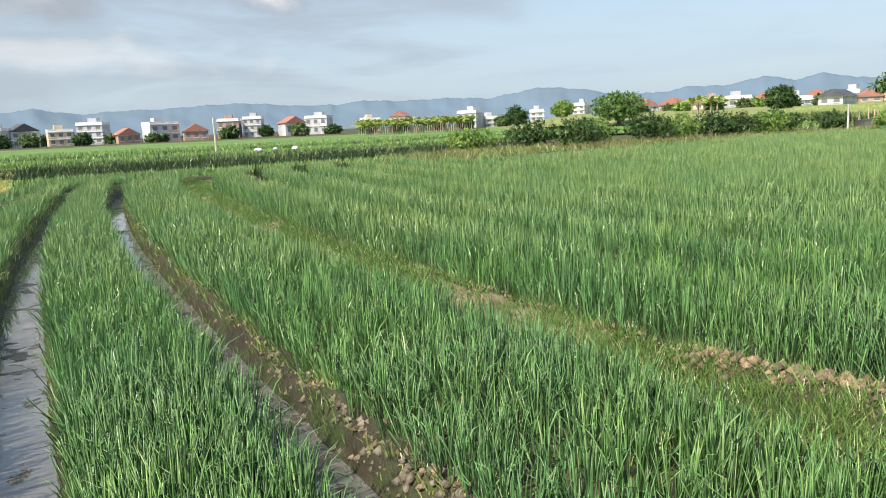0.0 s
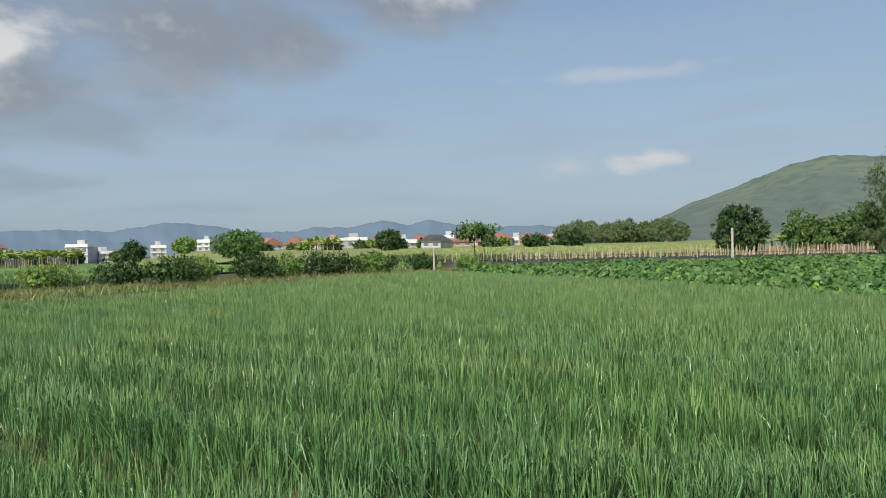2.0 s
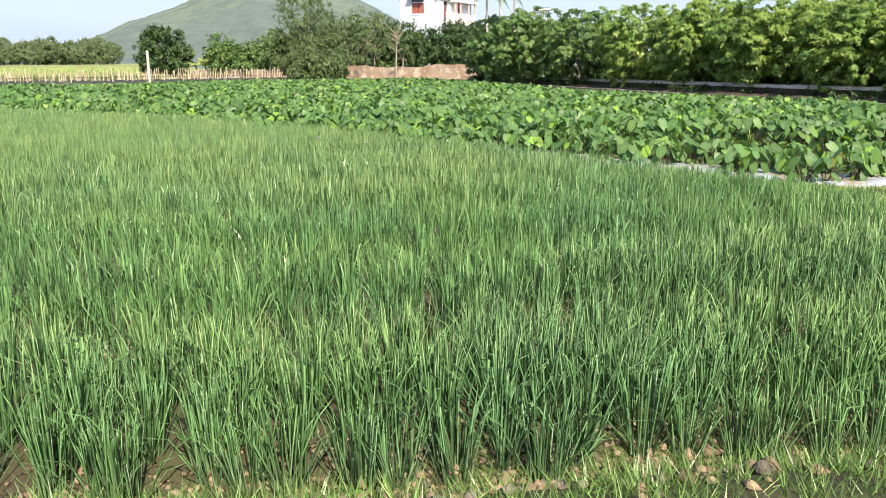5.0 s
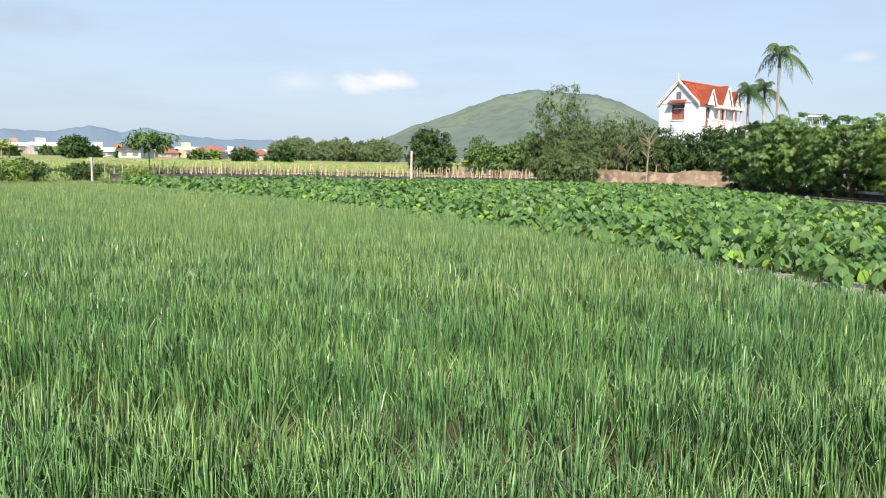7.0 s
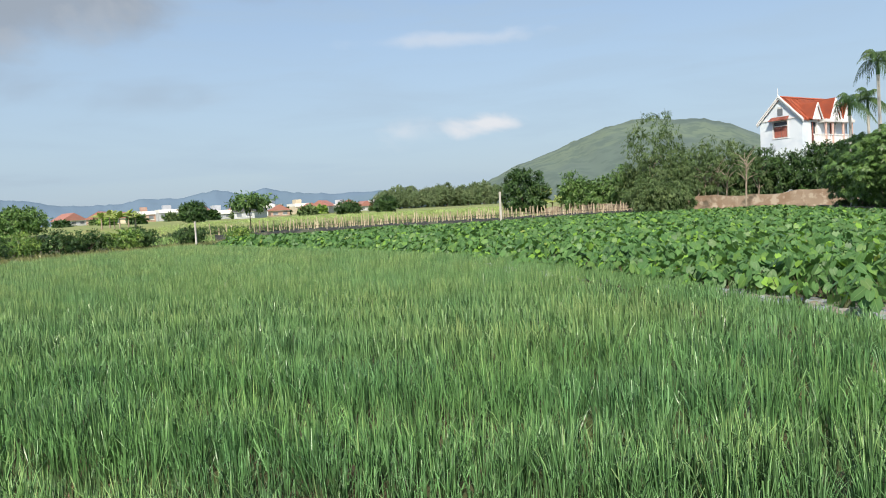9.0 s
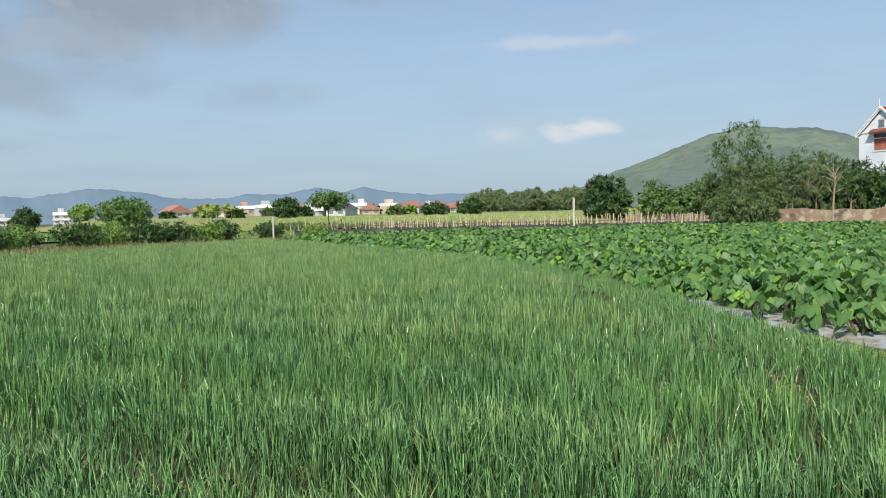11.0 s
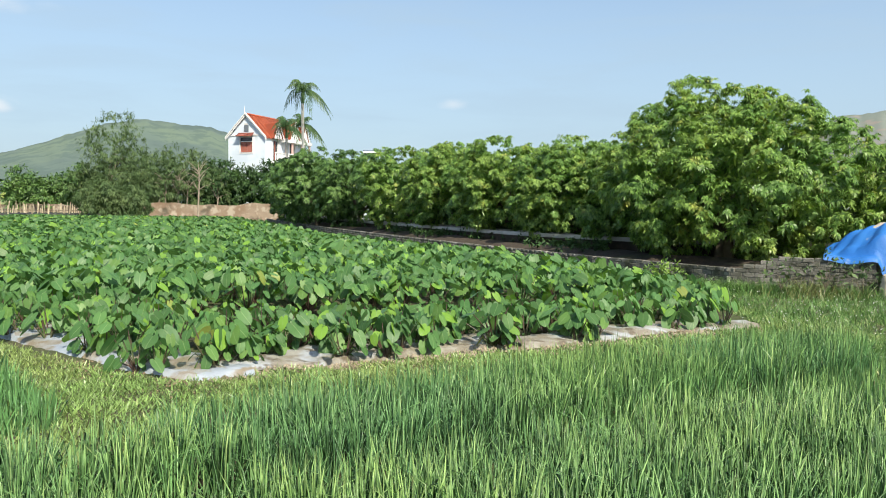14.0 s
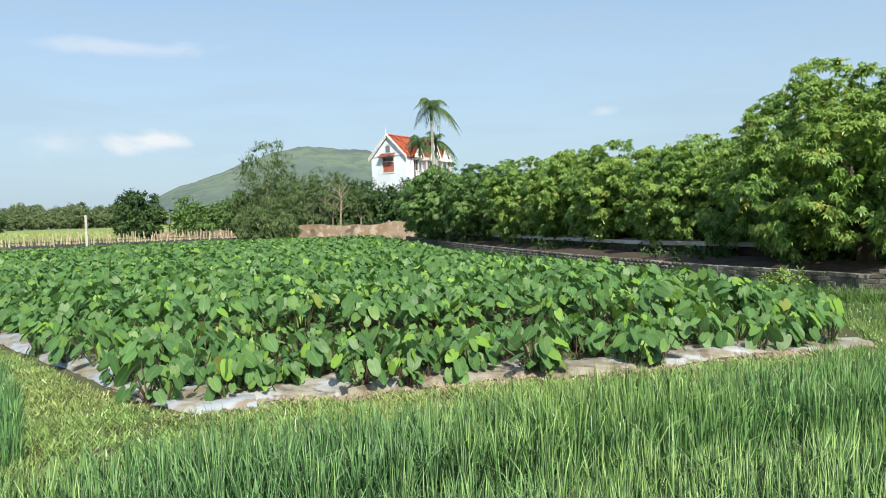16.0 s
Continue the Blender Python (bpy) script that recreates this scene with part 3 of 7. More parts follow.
def drape(name, line, w, mat, label, category, lift=0.008, across=8):
    """A sheet that follows the ground along a line."""
    V, F, pts = [], [], []
    for (x0, y0), (x1, y1) in zip(line, line[1:]):
        k = max(1, int(math.hypot(x1 - x0, y1 - y0) / 0.15))
        pts += [(x0 + (x1 - x0) * u / k, y0 + (y1 - y0) * u / k) for u in range(k)]
    for i, (x, y) in enumerate(pts):
        a, b = Vector(pts[max(i - 1, 0)]), Vector(pts[min(i + 1, len(pts) - 1)])
        n = Vector((-(b - a).y, (b - a).x)).normalized()
        for j in range(across + 1):
            o = (j / across - 0.5) * w * (1 + 0.12 * math.sin(i * 0.31) + 0.08 * math.sin(i * 0.83 + j))
            px, py = x + n.x * o, y + n.y * o
            edge = 0.03 if j in (0, across) else 0.0
            rough = 0.018 * float(wave(px * 1.3, py * 1.9, 0.11)) * (lift > 0.02)
            V.append((px, py, float(ground_z(px, py)) + lift - edge + rough))
        if i:
            q = across + 1
            F += [(q * i - q + j, q * i + j, q * i + j + 1, q * i - q + j + 1) for j in range(across)]
    return tagged(new(name, mesh_np(name, V, F, mat, True)), label, category, kind="structure")


M["path_soil"] = material("dry_path_soil", (0.20, 0.16, 0.105), 0.95, [((0.085, 0.115, 0.04), 0.9, 0.40, 0.52, 0.95), ((0.34, 0.28, 0.20), 4.0, 0.48, 0.66, 0.7)], 0.9, 24.0)
drape("foot_path", [(x, float(ditch_y(x)) + 2.28 + 0.10 * math.sin(x * 0.9)) for x in np.arange(-24.0, -3.4, 0.8)], 0.44, M["path_soil"], "trodden dry earth path between the onion beds", "path", 0.022)
M["lane"] = material("mossy_lane", (0.032, 0.030, 0.016), 0.9, [((0.042, 0.070, 0.016), 1.8, 0.36, 0.58, 0.9), ((0.07, 0.055, 0.034), 5.0, 0.52, 0.68, 0.7), ((0.025, 0.022, 0.014), 11.0, 0.45, 0.7, 0.6)], 1.0, 22.0)
drape("mud_lane", [(-1.2, 5.25), (0.0, 5.3), (4.0, 5.35), (9.0, 6.4)], 1.3, M["lane"], "dark wet mossy lane between the beds", "path")
for k in (0, 1, 2):
    drape("ditch_bank", [(x, float(ditch_y(x) + ditch_shift(x, k))) for x in np.arange(-30.0, 0.2, 1.0)], 0.86, M["mud"], "wet brown mud on the ditch sides", "ditch", 0.045)


# ---------------------------------------------------------------- blades
def folded_tips(c, length, share):
    """Where each leaf's end lies when it goes on from c; some ends are folded over to any side."""
    n = len(c)
    a = rng.uniform(0, 2 * np.pi, n)
    fold = rng.uniform(0, 1, n) < share
    reach, rise = rng.uniform(0.10, 0.24, n) * length, rng.uniform(-0.20, 0.10, n) * length
    return fold, c + np.stack([np.cos(a) * reach, np.sin(a) * reach, rise], 1)


def blades(base, lean, length, width, levels, curl, lean_out=0.13, folded=0.0):
    """Leaf blades as narrow tapered ribbons. base (n,3); lean: angle round; length; width; curl: how far the tip bows out."""
    n = len(base)
    d = np.stack([np.cos(lean), np.sin(lean), np.zeros(n)], 1)
    turn = rng.uniform(0, 2 * np.pi, n)
    side = np.stack([np.cos(turn), np.sin(turn), np.zeros(n)], 1)
    V = []
    steps = np.linspace(0, 1, levels + 1) if not folded else np.array([0.0, 0.74, 1.0])
    for s in steps[:-1]:
        c = base + d * (length * (lean_out * s + curl * s * s))[:, None]
        c[:, 2] += length * (s - 0.35 * curl * s * s)
        w = width * (1 - 0.25 * s)
        V += [c - side * w[:, None] / 2, c + side * w[:, None] / 2]
    bend = c
    c = base + d * (length * (lean_out + curl))[:, None]
    c[:, 2] += length * (1 - 0.35 * curl)
    if folded:
        fold, t = folded_tips(bend, length, folded)
        c = np.where(fold[:, None], t, c)
    V.append(c)
    k = 2 * levels + 1
    V = np.stack(V, 1).reshape(-1, 3)
    tri = []
    for l in range(levels - 1):
        a = 2 * l
        tri += [(a, a + 1, a + 3), (a, a + 3, a + 2)]
    tri.append((2 * levels - 2, 2 * levels - 1, 2 * levels))
    F = (np.array(tri)[None] + (np.arange(n) * k)[:, None, None]).reshape(-1, 3)
    return V, F


def tubes(base, lean, length, width, curl, lean_out=0.13, folded=0.0):
    """Hollow onion leaves as tapered three-sided tubes."""
    n = len(base)
    d = np.stack([np.cos(lean), np.sin(lean), np.zeros(n)], 1)
    turn = rng.uniform(0, 2 * np.pi, n)
    V = []
    for s, k in ((0.0, 0.85), (0.74, 1.0)):
        c = base + d * (length * (lean_out * s + curl * s * s))[:, None]
        c[:, 2] += length * (s - 0.35 * curl * s * s)
        for j in range(3):
            a = turn + j * 2.0944
            V.append(c + np.stack([np.cos(a), np.sin(a), np.zeros(n)], 1) * (width * k / 2)[:, None])
    fold, t = folded_tips(c, length, folded)
    c = base + d * (length * (lean_out + curl))[:, None]
    c[:, 2] += length * (1 - 0.35 * curl)
    V.append(np.where(fold[:, None], t, c))
    tri = []
    for j in range(3):
        q = (j + 1) % 3
        tri += [(j, q, q + 3), (j, q + 3, j + 3), (j + 3, q + 3, 6)]
    F = (np.array(tri)[None] + (np.arange(n) * 7)[:, None, None]).reshape(-1, 3)
    return np.stack(V, 1).reshape(-1, 3), F


def onion_leaves(cx, cy, count, height, width, solid, foot=0.035, fan=0.30, cut=0.0, zs=None, levels=2):
    """Vase-shaped clumps: leaves rise from a narrow foot and fan out; some bow over or are bent."""
    cz = ground_z(cx, cy) if zs is None else zs
    i = np.repeat(np.arange(len(cx)), count)
    n = len(i)
    a = rng.uniform(0, 2 * np.pi, n)
    r = foot * np.sqrt(rng.uniform(0, 1, n))
    out = fan * (rng.uniform(0, 1, n) ** 1.4 - 0.04)
    length = height[i] * rng.uniform(0.74, 1.07, n) * (1 - 0.35 * out)
    lean = a + rng.normal(0, 0.8, n)
    bent = rng.uniform(0, 1, n) < 0.28
    curl = rng.uniform(-0.04, 0.17, n) + bent * rng.uniform(0.10, 0.65, n)
    base = np.stack([cx[i] + r * np.cos(a), cy[i] + r * np.sin(a), cz[i] - 0.01], 1)
    if cut:
        base += np.stack([np.cos(lean) * out * cut, np.sin(lean) * out * cut, np.full(n, cut)], 1)
        length = np.maximum(length - cut, 0.05)
    w = width * rng.uniform(0.7, 1.2, n)
    return tubes(base, lean, length, w, curl, out, 0.42) if solid else blades(base, lean, length, w, levels, curl, out, 0.42 if levels == 2 else 0.0)


def tufts(cx, cy, count, height, width, levels, spread, curl=(0.0, 0.16), zs=None):
    """Blades for many clumps at once; height is one value a clump."""
    cz = ground_z(cx, cy) if zs is None else zs
    i = np.repeat(np.arange(len(cx)), count)
    n = len(i)
    a = rng.uniform(0, 2 * np.pi, n)
    r = spread * np.sqrt(rng.uniform(0, 1, n))
    base = np.stack([cx[i] + r * np.cos(a), cy[i] + r * np.sin(a), cz[i] - 0.01], 1)
    lean = a + rng.normal(0, 0.6, n)
    length = height[i] * rng.uniform(0.62, 1.08, n)
    cu = rng.uniform(*curl, n) + (rng.uniform(0, 1, n) < 0.10) * rng.uniform(0.1, 0.45, n)
    return blades(base, lean, length, np.full(n, width) * rng.uniform(0.7, 1.2, n), levels, cu)


def stuff(name, chunks, mat, label, category, uv=None, smooth=False):
    V, F, o = [], [], 0
    for v, f in chunks:
        V.append(v), F.append(f + o)
        o += len(v)
    ob = new(name, mesh_np(name, np.concatenate(V), np.concatenate(F), mat, smooth, uv))
    return tagged(ob, label, category, kind="stuff")


def bed_points():
    """Rows of onion clumps on all the beds."""
    P = []
    step = 0.21
    for k in range(0, 26):
        x = np.arange(-28.5, 7.6, step)
        for v in np.arange(0.08, 0.95, 0.19):
            xx = x + rng.uniform(-0.06, 0.06, len(x))
            yy = bed_edge(xx, k) + v + rng.uniform(-0.05, 0.05, len(x))
            keep = inside(xx, yy, FIELD) & (off_line(xx, yy, FURROW) > 0.25)
            west = np.interp(yy, [p[1] for p in FIELD_WEST], [p[0] for p in FIELD_WEST])
            keep &= xx > west + 0.5
            over = xx - west
            keep &= (np.abs(v - 0.6) < 0.60 - 0.12 * sstep(over, 9.0, 4.0) - 0.30 * sstep(over, 3.2, 0.6)) | (xx > -12)
            if k == 0:
                keep &= xx < -2.3
            P.append(np.stack([xx, yy, np.full(len(x), 0.485 - 0.03 * (v > 0.9))], 1)[keep])
    # the beds between the ditches, and the one between ditch and path
    for k in range(4):
        x = np.arange(-29.5, -0.55 if k == 0 else -1.2, step)
        lo = 0.36 if k == 0 else (ditch_shift(x, k) + 0.34 if k < 3 else ditch_shift(x, 2) - 1.15)
        hi = 1.75 - 0.24 * sstep(-x, 5.0, 12.0) if k == 0 else ditch_shift(x, k - 1) - 0.34
        for u in np.linspace(0, 1, 6) if k != 3 else (0.6, 0.8, 1.0):
            xx = x + rng.uniform(-0.06, 0.06, len(x))
            yy = ditch_y(xx) + lo + (hi - lo) * u + rng.uniform(-0.04, 0.04, len(x))
            P.append(np.stack([xx, yy, np.full(len(x), 0.46 - 0.05 * abs(2 * u - 1))], 1))
    # the narrow strip beyond the furrow
    for (x0, y0), (x1, y1) in zip(FURROW[1:], FURROW[2:]):
        l = math.hypot(x1 - x0, y1 - y0)
        nx, ny = (y0 - y1) / l, (x1 - x0) / l
        u = np.arange(0, 1, step / l)
        for v in np.arange(-0.25, -1.0, -0.18):
            xx = x0 + (x1 - x0) * u + nx * v + rng.uniform(-0.06, 0.06, len(u))
            yy = y0 + (y1 - y0) * u + ny * v + rng.uniform(-0.06, 0.06, len(u))
            P.append(np.stack([xx, yy, np.full(len(u), 0.33)], 1))
    # the two beds along the near end of the taro
    x = np.arange(6.7, 15.2, step)
    for v in np.arange(-3.0, 0.12, 0.17):
        xx = x + rng.uniform(-0.06, 0.06, len(x))
        yy = 10.55 + (xx - 9.5) * 0.30 + v + rng.uniform(-0.05, 0.05, len(x))
        keep = (((v > -1.02) & (xx > 8.3)) | (v < -1.58) | ((xx < 8.3) & (yy < 9.7))) & (xx < 14.9 + v * 0.5)
        P.append(np.stack([xx, yy, np.full(len(x), 0.54)], 1)[keep])
    return np.concatenate(P)


def build_onions():
    P = bed_points()
    d = off_line(P[:, 0], P[:, 1], WALK_LINE)
    h = P[:, 2] * (1 + 0.09 * wave(P[:, 0], P[:, 1], 0.8)) * rng.uniform(0.88, 1.10, len(P))
    single = np.zeros(len(P), dtype=bool)
    single[np.argsort(off_line(P[:, 0], P[:, 1], [(0.5, 5.0), (9.5, 7.6)]))[:290]] = True
    kinds = []
    for k in range(16):
        v, f = onion_leaves(np.zeros(1), np.zeros(1), 44, np.array([0.46]), 0.0086, True, 0.062, 0.23, zs=np.zeros(1))
        kinds.append(mesh_np("onion_plant", v, f, M["onion"]))
    for j, i in enumerate(np.where(single)[0]):
        ob = new("onion_plant", kinds[j % 16])
        s = float(h[i] / 0.46)
        ob.matrix_basis = pose(float(P[i, 0]), float(P[i, 1]), float(ground_z(P[i, 0], P[i, 1])), 0, 0, float(rng.uniform(0, 360))) @ Matrix.Diagonal((s, s, s, 1))
        tagged(ob, "clump of upright green spring onion leaves in soil", "spring onion", "spring onions at the bed edge")

    def rows(sets):
        return [onion_leaves(P[sel, 0], P[sel, 1], n, h[sel], w, solid, foot, fan, cut, None, 1 if cut > 0.1 else 2) for sel, n, w, solid, foot, fan, cut in sets]

    near, close, mid = (d < 4.4) & ~single, (d >= 4.4) & (d < 7.5) & ~single, (d >= 7.5) & (d < 13)
    far, thin = (d >= 13) & (d < 20), d >= 20
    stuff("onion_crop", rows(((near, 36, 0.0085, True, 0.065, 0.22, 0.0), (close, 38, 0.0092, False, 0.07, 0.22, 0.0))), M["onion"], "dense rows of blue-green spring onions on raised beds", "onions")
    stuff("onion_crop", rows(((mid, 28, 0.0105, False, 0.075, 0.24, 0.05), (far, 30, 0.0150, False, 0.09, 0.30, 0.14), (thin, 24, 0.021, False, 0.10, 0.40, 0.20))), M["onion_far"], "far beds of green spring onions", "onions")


build_onions()

# ---------------------------------------------------------------- taro field
def leaf_shape(fine):
    """A hanging heart-shaped leaf: vertices (x across, y along, z up) and triangles."""
    if fine:
        half = [(0.05, 0.15), (0.17, 0.22), (0.31, 0.15), (0.39, -0.07), (0.395, -0.32), (0.33, -0.57), (0.20, -0.74)]
        rib = [(0.0, 0.03), (0.0, -0.30), (0.0, -0.57), (0.0, -0.83)]
        one = [("m0", 0, 1), ("m0", 1, 2), ("m0", 2, 3), ("m0", 3, "m1"), ("m1", 3, 4), ("m1", 4, "m2"), ("m2", 4, 5), ("m2", 5, 6), ("m2", 6, "m3")]
    else:
        half = [(0.20, 0.23), (0.385, -0.04), (0.35, -0.45)]
        rib = [(0.0, 0.04), (0.0, -0.30), (0.0, -0.83)]
        one = [("m0", 0, 1), ("m0", 1, "m1"), ("m1", 1, 2), ("m1", 2, "m2")]
    pts, k = rib + half + [(-x, y) for x, y in half], len(half)
    tri = []
    for s in (0, 1):
        for t in one:
            f = [int(q[1]) if isinstance(q, str) else len(rib) + s * k + q for q in t]
            tri.append(f if s == 0 else f[::-1])
    xyz = [(x, y, -0.26 * max(0, -y) ** 2 + 0.26 * abs(x) - 0.80 * x * x + 0.018 * math.sin(9 * y + 5 * x)) for x, y in pts]
    return np.array(xyz) * np.array([0.88, 1.06, 1.0]), np.array(tri)


LEAF_V, LEAF_F = leaf_shape(True)
LOW_V, LOW_F = leaf_shape(False)


def leaf_frames(n, az, droop, roll):
    """Rotation matrices: the leaf's tip points outward by az and down by droop."""
    ca, sa, cd, sd = np.cos(az), np.sin(az), np.cos(droop), np.sin(droop)
    tip = np.stack([ca * cd, sa * cd, -sd], 1)
    side = np.stack([-sa, ca, np.zeros(n)], 1)
    up = np.cross(tip, side)
    up = np.where(up[:, 2:3] < 0, -up, up)
    side2 = side * np.cos(roll)[:, None] + up * np.sin(roll)[:, None]
    up2 = np.cross(-tip, side2) * -1
    return np.stack([side2, -tip, up2], 2)


def towards_sun(az, pull):
    """Leaves lean their faces to the light."""
    s = radians(90 - SUN_AZ)
    return np.arctan2(np.sin(az) + pull * math.sin(s), np.cos(az) + pull * math.cos(s))


def taro_leaves(px, py, count, size, tall, fine=False, low=0.10, high=1.1, droop=(0.15, 1.05)):
    """Leaves and stalks for many taro plants."""
    i = np.repeat(np.arange(len(px)), count)
    n = len(i)
    az = rng.uniform(0, 2 * np.pi, n)
    reach = rng.uniform(0.08, 0.37, n) * tall[i] / 0.55
    hz = tall[i] * np.sqrt(rng.uniform(low, high, n))
    gz = ground_z(px, py)[i] + 0.05
    foot = np.stack([px[i] + 0.03 * np.cos(az), py[i] + 0.03 * np.sin(az), gz], 1)
    top = np.stack([px[i] + reach * np.cos(az), py[i] + reach * np.sin(az), gz + hz], 1)
    az2 = towards_sun(az, 0.55) + rng.normal(0, 0.45, n)
    Rm = leaf_frames(n, az2, rng.uniform(*droop, n), rng.normal(0, 0.5, n))
    s = size * rng.uniform(0.65, 1.2, n)
    lv, lf = (LEAF_V, LEAF_F) if fine else (LOW_V, LOW_F)
    V = np.einsum("nij,kj->nki", Rm, lv) * s[:, None, None] + top[:, None, :]
    k = len(lv)
    F = (lf[None] + (np.arange(n) * k)[:, None, None]).reshape(-1, 3)
    uv = np.tile(lv[:, :2] + np.array([1.0, 0.0]), (n, 1))
    # stalks as thin three-sided rods
    SV = []
    for j in range(3):
        o = np.array([math.cos(j * 2.094), math.sin(j * 2.094), 0]) * 0.008
        SV += [foot + o * 1.5, top + o * 0.6]
    SV = np.stack(SV, 1).reshape(-1, 3)
    t = []
    for j in range(3):
        a, b = 2 * j, 2 * ((j + 1) % 3)
        t += [(a, b, b + 1), (a, b + 1, a + 1)]
    SF = (np.array(t)[None] + (np.arange(n) * 6)[:, None, None]).reshape(-1, 3)
    return V.reshape(-1, 3), F, SV, SF, uv


def taro_plant(seed):
    """One taro plant: stalks under it, each leaf a part."""
    r = random.Random(seed)
    root = new("taro_plant")
    n = r.randint(16, 18)
    for k in range(n):
        a = k * 2.4 + r.uniform(-0.4, 0.4)
        young = k == 0
        tall, reach = 0.07 + 0.43 * math.sqrt((k + 0.5) / n) * r.uniform(0.85, 1.1), r.uniform(0.10, 0.36)
        top = Vector((reach * math.cos(a), reach * math.sin(a), tall))
        bm = bmesh.new()
        limb(bm, [(0.02 * math.cos(a), 0.02 * math.sin(a), -0.02), (top.x * 0.45, top.y * 0.45, tall * 0.6), top], [0.013, 0.009, 0.006], 5)
        part("stalk", bm, M["stalk"], root)
        az, dr, ro = float(towards_sun(a, 0.55)) + r.gauss(0, 0.4), r.uniform(0.15, 1.1), r.gauss(0, 0.5)
        Rm = leaf_frames(1, np.array([az]), np.array([dr]), np.array([ro]))[0]
        s = r.uniform(0.14, 0.215) * (0.8 if young else 1.0)
        V = (LEAF_V @ Rm.T) * s + np.array(top)
        child(new("leaf", mesh_np("leaf", V, LEAF_F, M["taro"], True, LEAF_V[:, :2] + np.array([1.0, 0.0]))), root)
    return tagged(root, "leafy green taro plant with large heart-shaped leaves", "taro plant", "taro plants at the edge of the field")


def build_taro():
    xs, ys = np.meshgrid(np.arange(-29, 17, 0.45), np.arange(12, 73, 0.45))
    x = (xs + rng.uniform(-0.2, 0.2, xs.shape)).ravel()
    y = (ys + rng.uniform(-0.2, 0.2, xs.shape)).ravel()
    edge = off_line(x, y, TARO + TARO[:1])
    corner = (off_line(x, y, [(4.4, 16.6), (8.0, 12.4), (8.8, 12.7)]) < 0.85) & (rng.uniform(0, 1, len(x)) < 0.35)
    keep = inside(x, y, TARO) & (edge > 0.12) & ~corner
    x, y, edge = x[keep], y[keep], edge[keep]
    d = off_line(x, y, [(1.0, 4.0), (10.2, 5.8)])
    order = np.argsort(d + 0.6 * edge)
    near = np.zeros(len(x), dtype=bool)
    near[order[:132]] = True
    tall = (0.53 + 0.08 * wave(x, y, 2.1)) * rng.uniform(0.85, 1.12, len(x)) * (0.44 + 0.56 * sstep(edge, 0.05, 1.7))
    kinds = [taro_plant(k) for k in range(12)]
    for j, i in enumerate(np.where(near)[0]):
        s = float(tall[i] / 0.54)
        m = pose(float(x[i]), float(y[i]), float(ground_z(x[i], y[i])), 0, 0, float(rng.uniform(0, 360))) @ Matrix.Diagonal((s, s, s, 1))
        if j < len(kinds):
            kinds[j].matrix_basis = m
        else:
            copy_thing(kinds[j % len(kinds)], m)
    stray = taro_plant(98)
    stray.matrix_basis = pose(-2.1, 4.85, float(ground_z(-2.1, 4.85)), 0, 0, 40) @ Matrix.Diagonal((0.62, 0.62, 0.62, 1))
    tagged(stray, "small stray taro plant among the spring onions", "taro plant")
    old = taro_plant(99)
    old.matrix_basis = pose(11.4, 13.35, 0, 0, 0, 200)
    tagged(old, "taro plant with one yellow leaf near the film")
    next(o for o in old.children if o.name.startswith("leaf")).data.materials[0] = M["taro_old"]
    L, S, U = [], [], []
    for sel, n, s, fine in ((~near & (d < 11), 23, 0.185, True), ((d >= 11) & (d < 17) & ~near, 20, 0.20, False), ((d >= 17) & (d < 30), 15, 0.22, False), (d >= 30, 9, 0.28, False)):
        lv, lf, sv, sf, uv = taro_leaves(x[sel], y[sel], n, s, tall[sel], fine)
        L.append((lv, lf)), U.append(uv)
        if n > 21:
            S.append((sv, sf))
    # low leaves that close the gaps along the edge
    rim = (edge < 1.9) & (d < 16)
    px, py = np.concatenate([x[rim], x[rim] + rng.uniform(-0.25, 0.25, rim.sum())]), np.concatenate([y[rim], y[rim] + rng.uniform(-0.25, 0.25, rim.sum())])
    ok = inside(px, py, TARO)
    lv, lf, sv, sf, uv = taro_leaves(px[ok], py[ok], 8, 0.19, rng.uniform(0.26, 0.42, ok.sum()), True, 0.05, 0.9, (0.3, 1.15))
    L.append((lv, lf)), U.append(uv), S.append((sv, sf))
    stuff("taro_crop", L, M["taro"], "dense field of broad green taro leaves", "taro", np.concatenate(U), True)
    stuff("taro_stalks", S, M["stalk"], "thin green and purple taro stalks in the field", "taro")


build_taro()


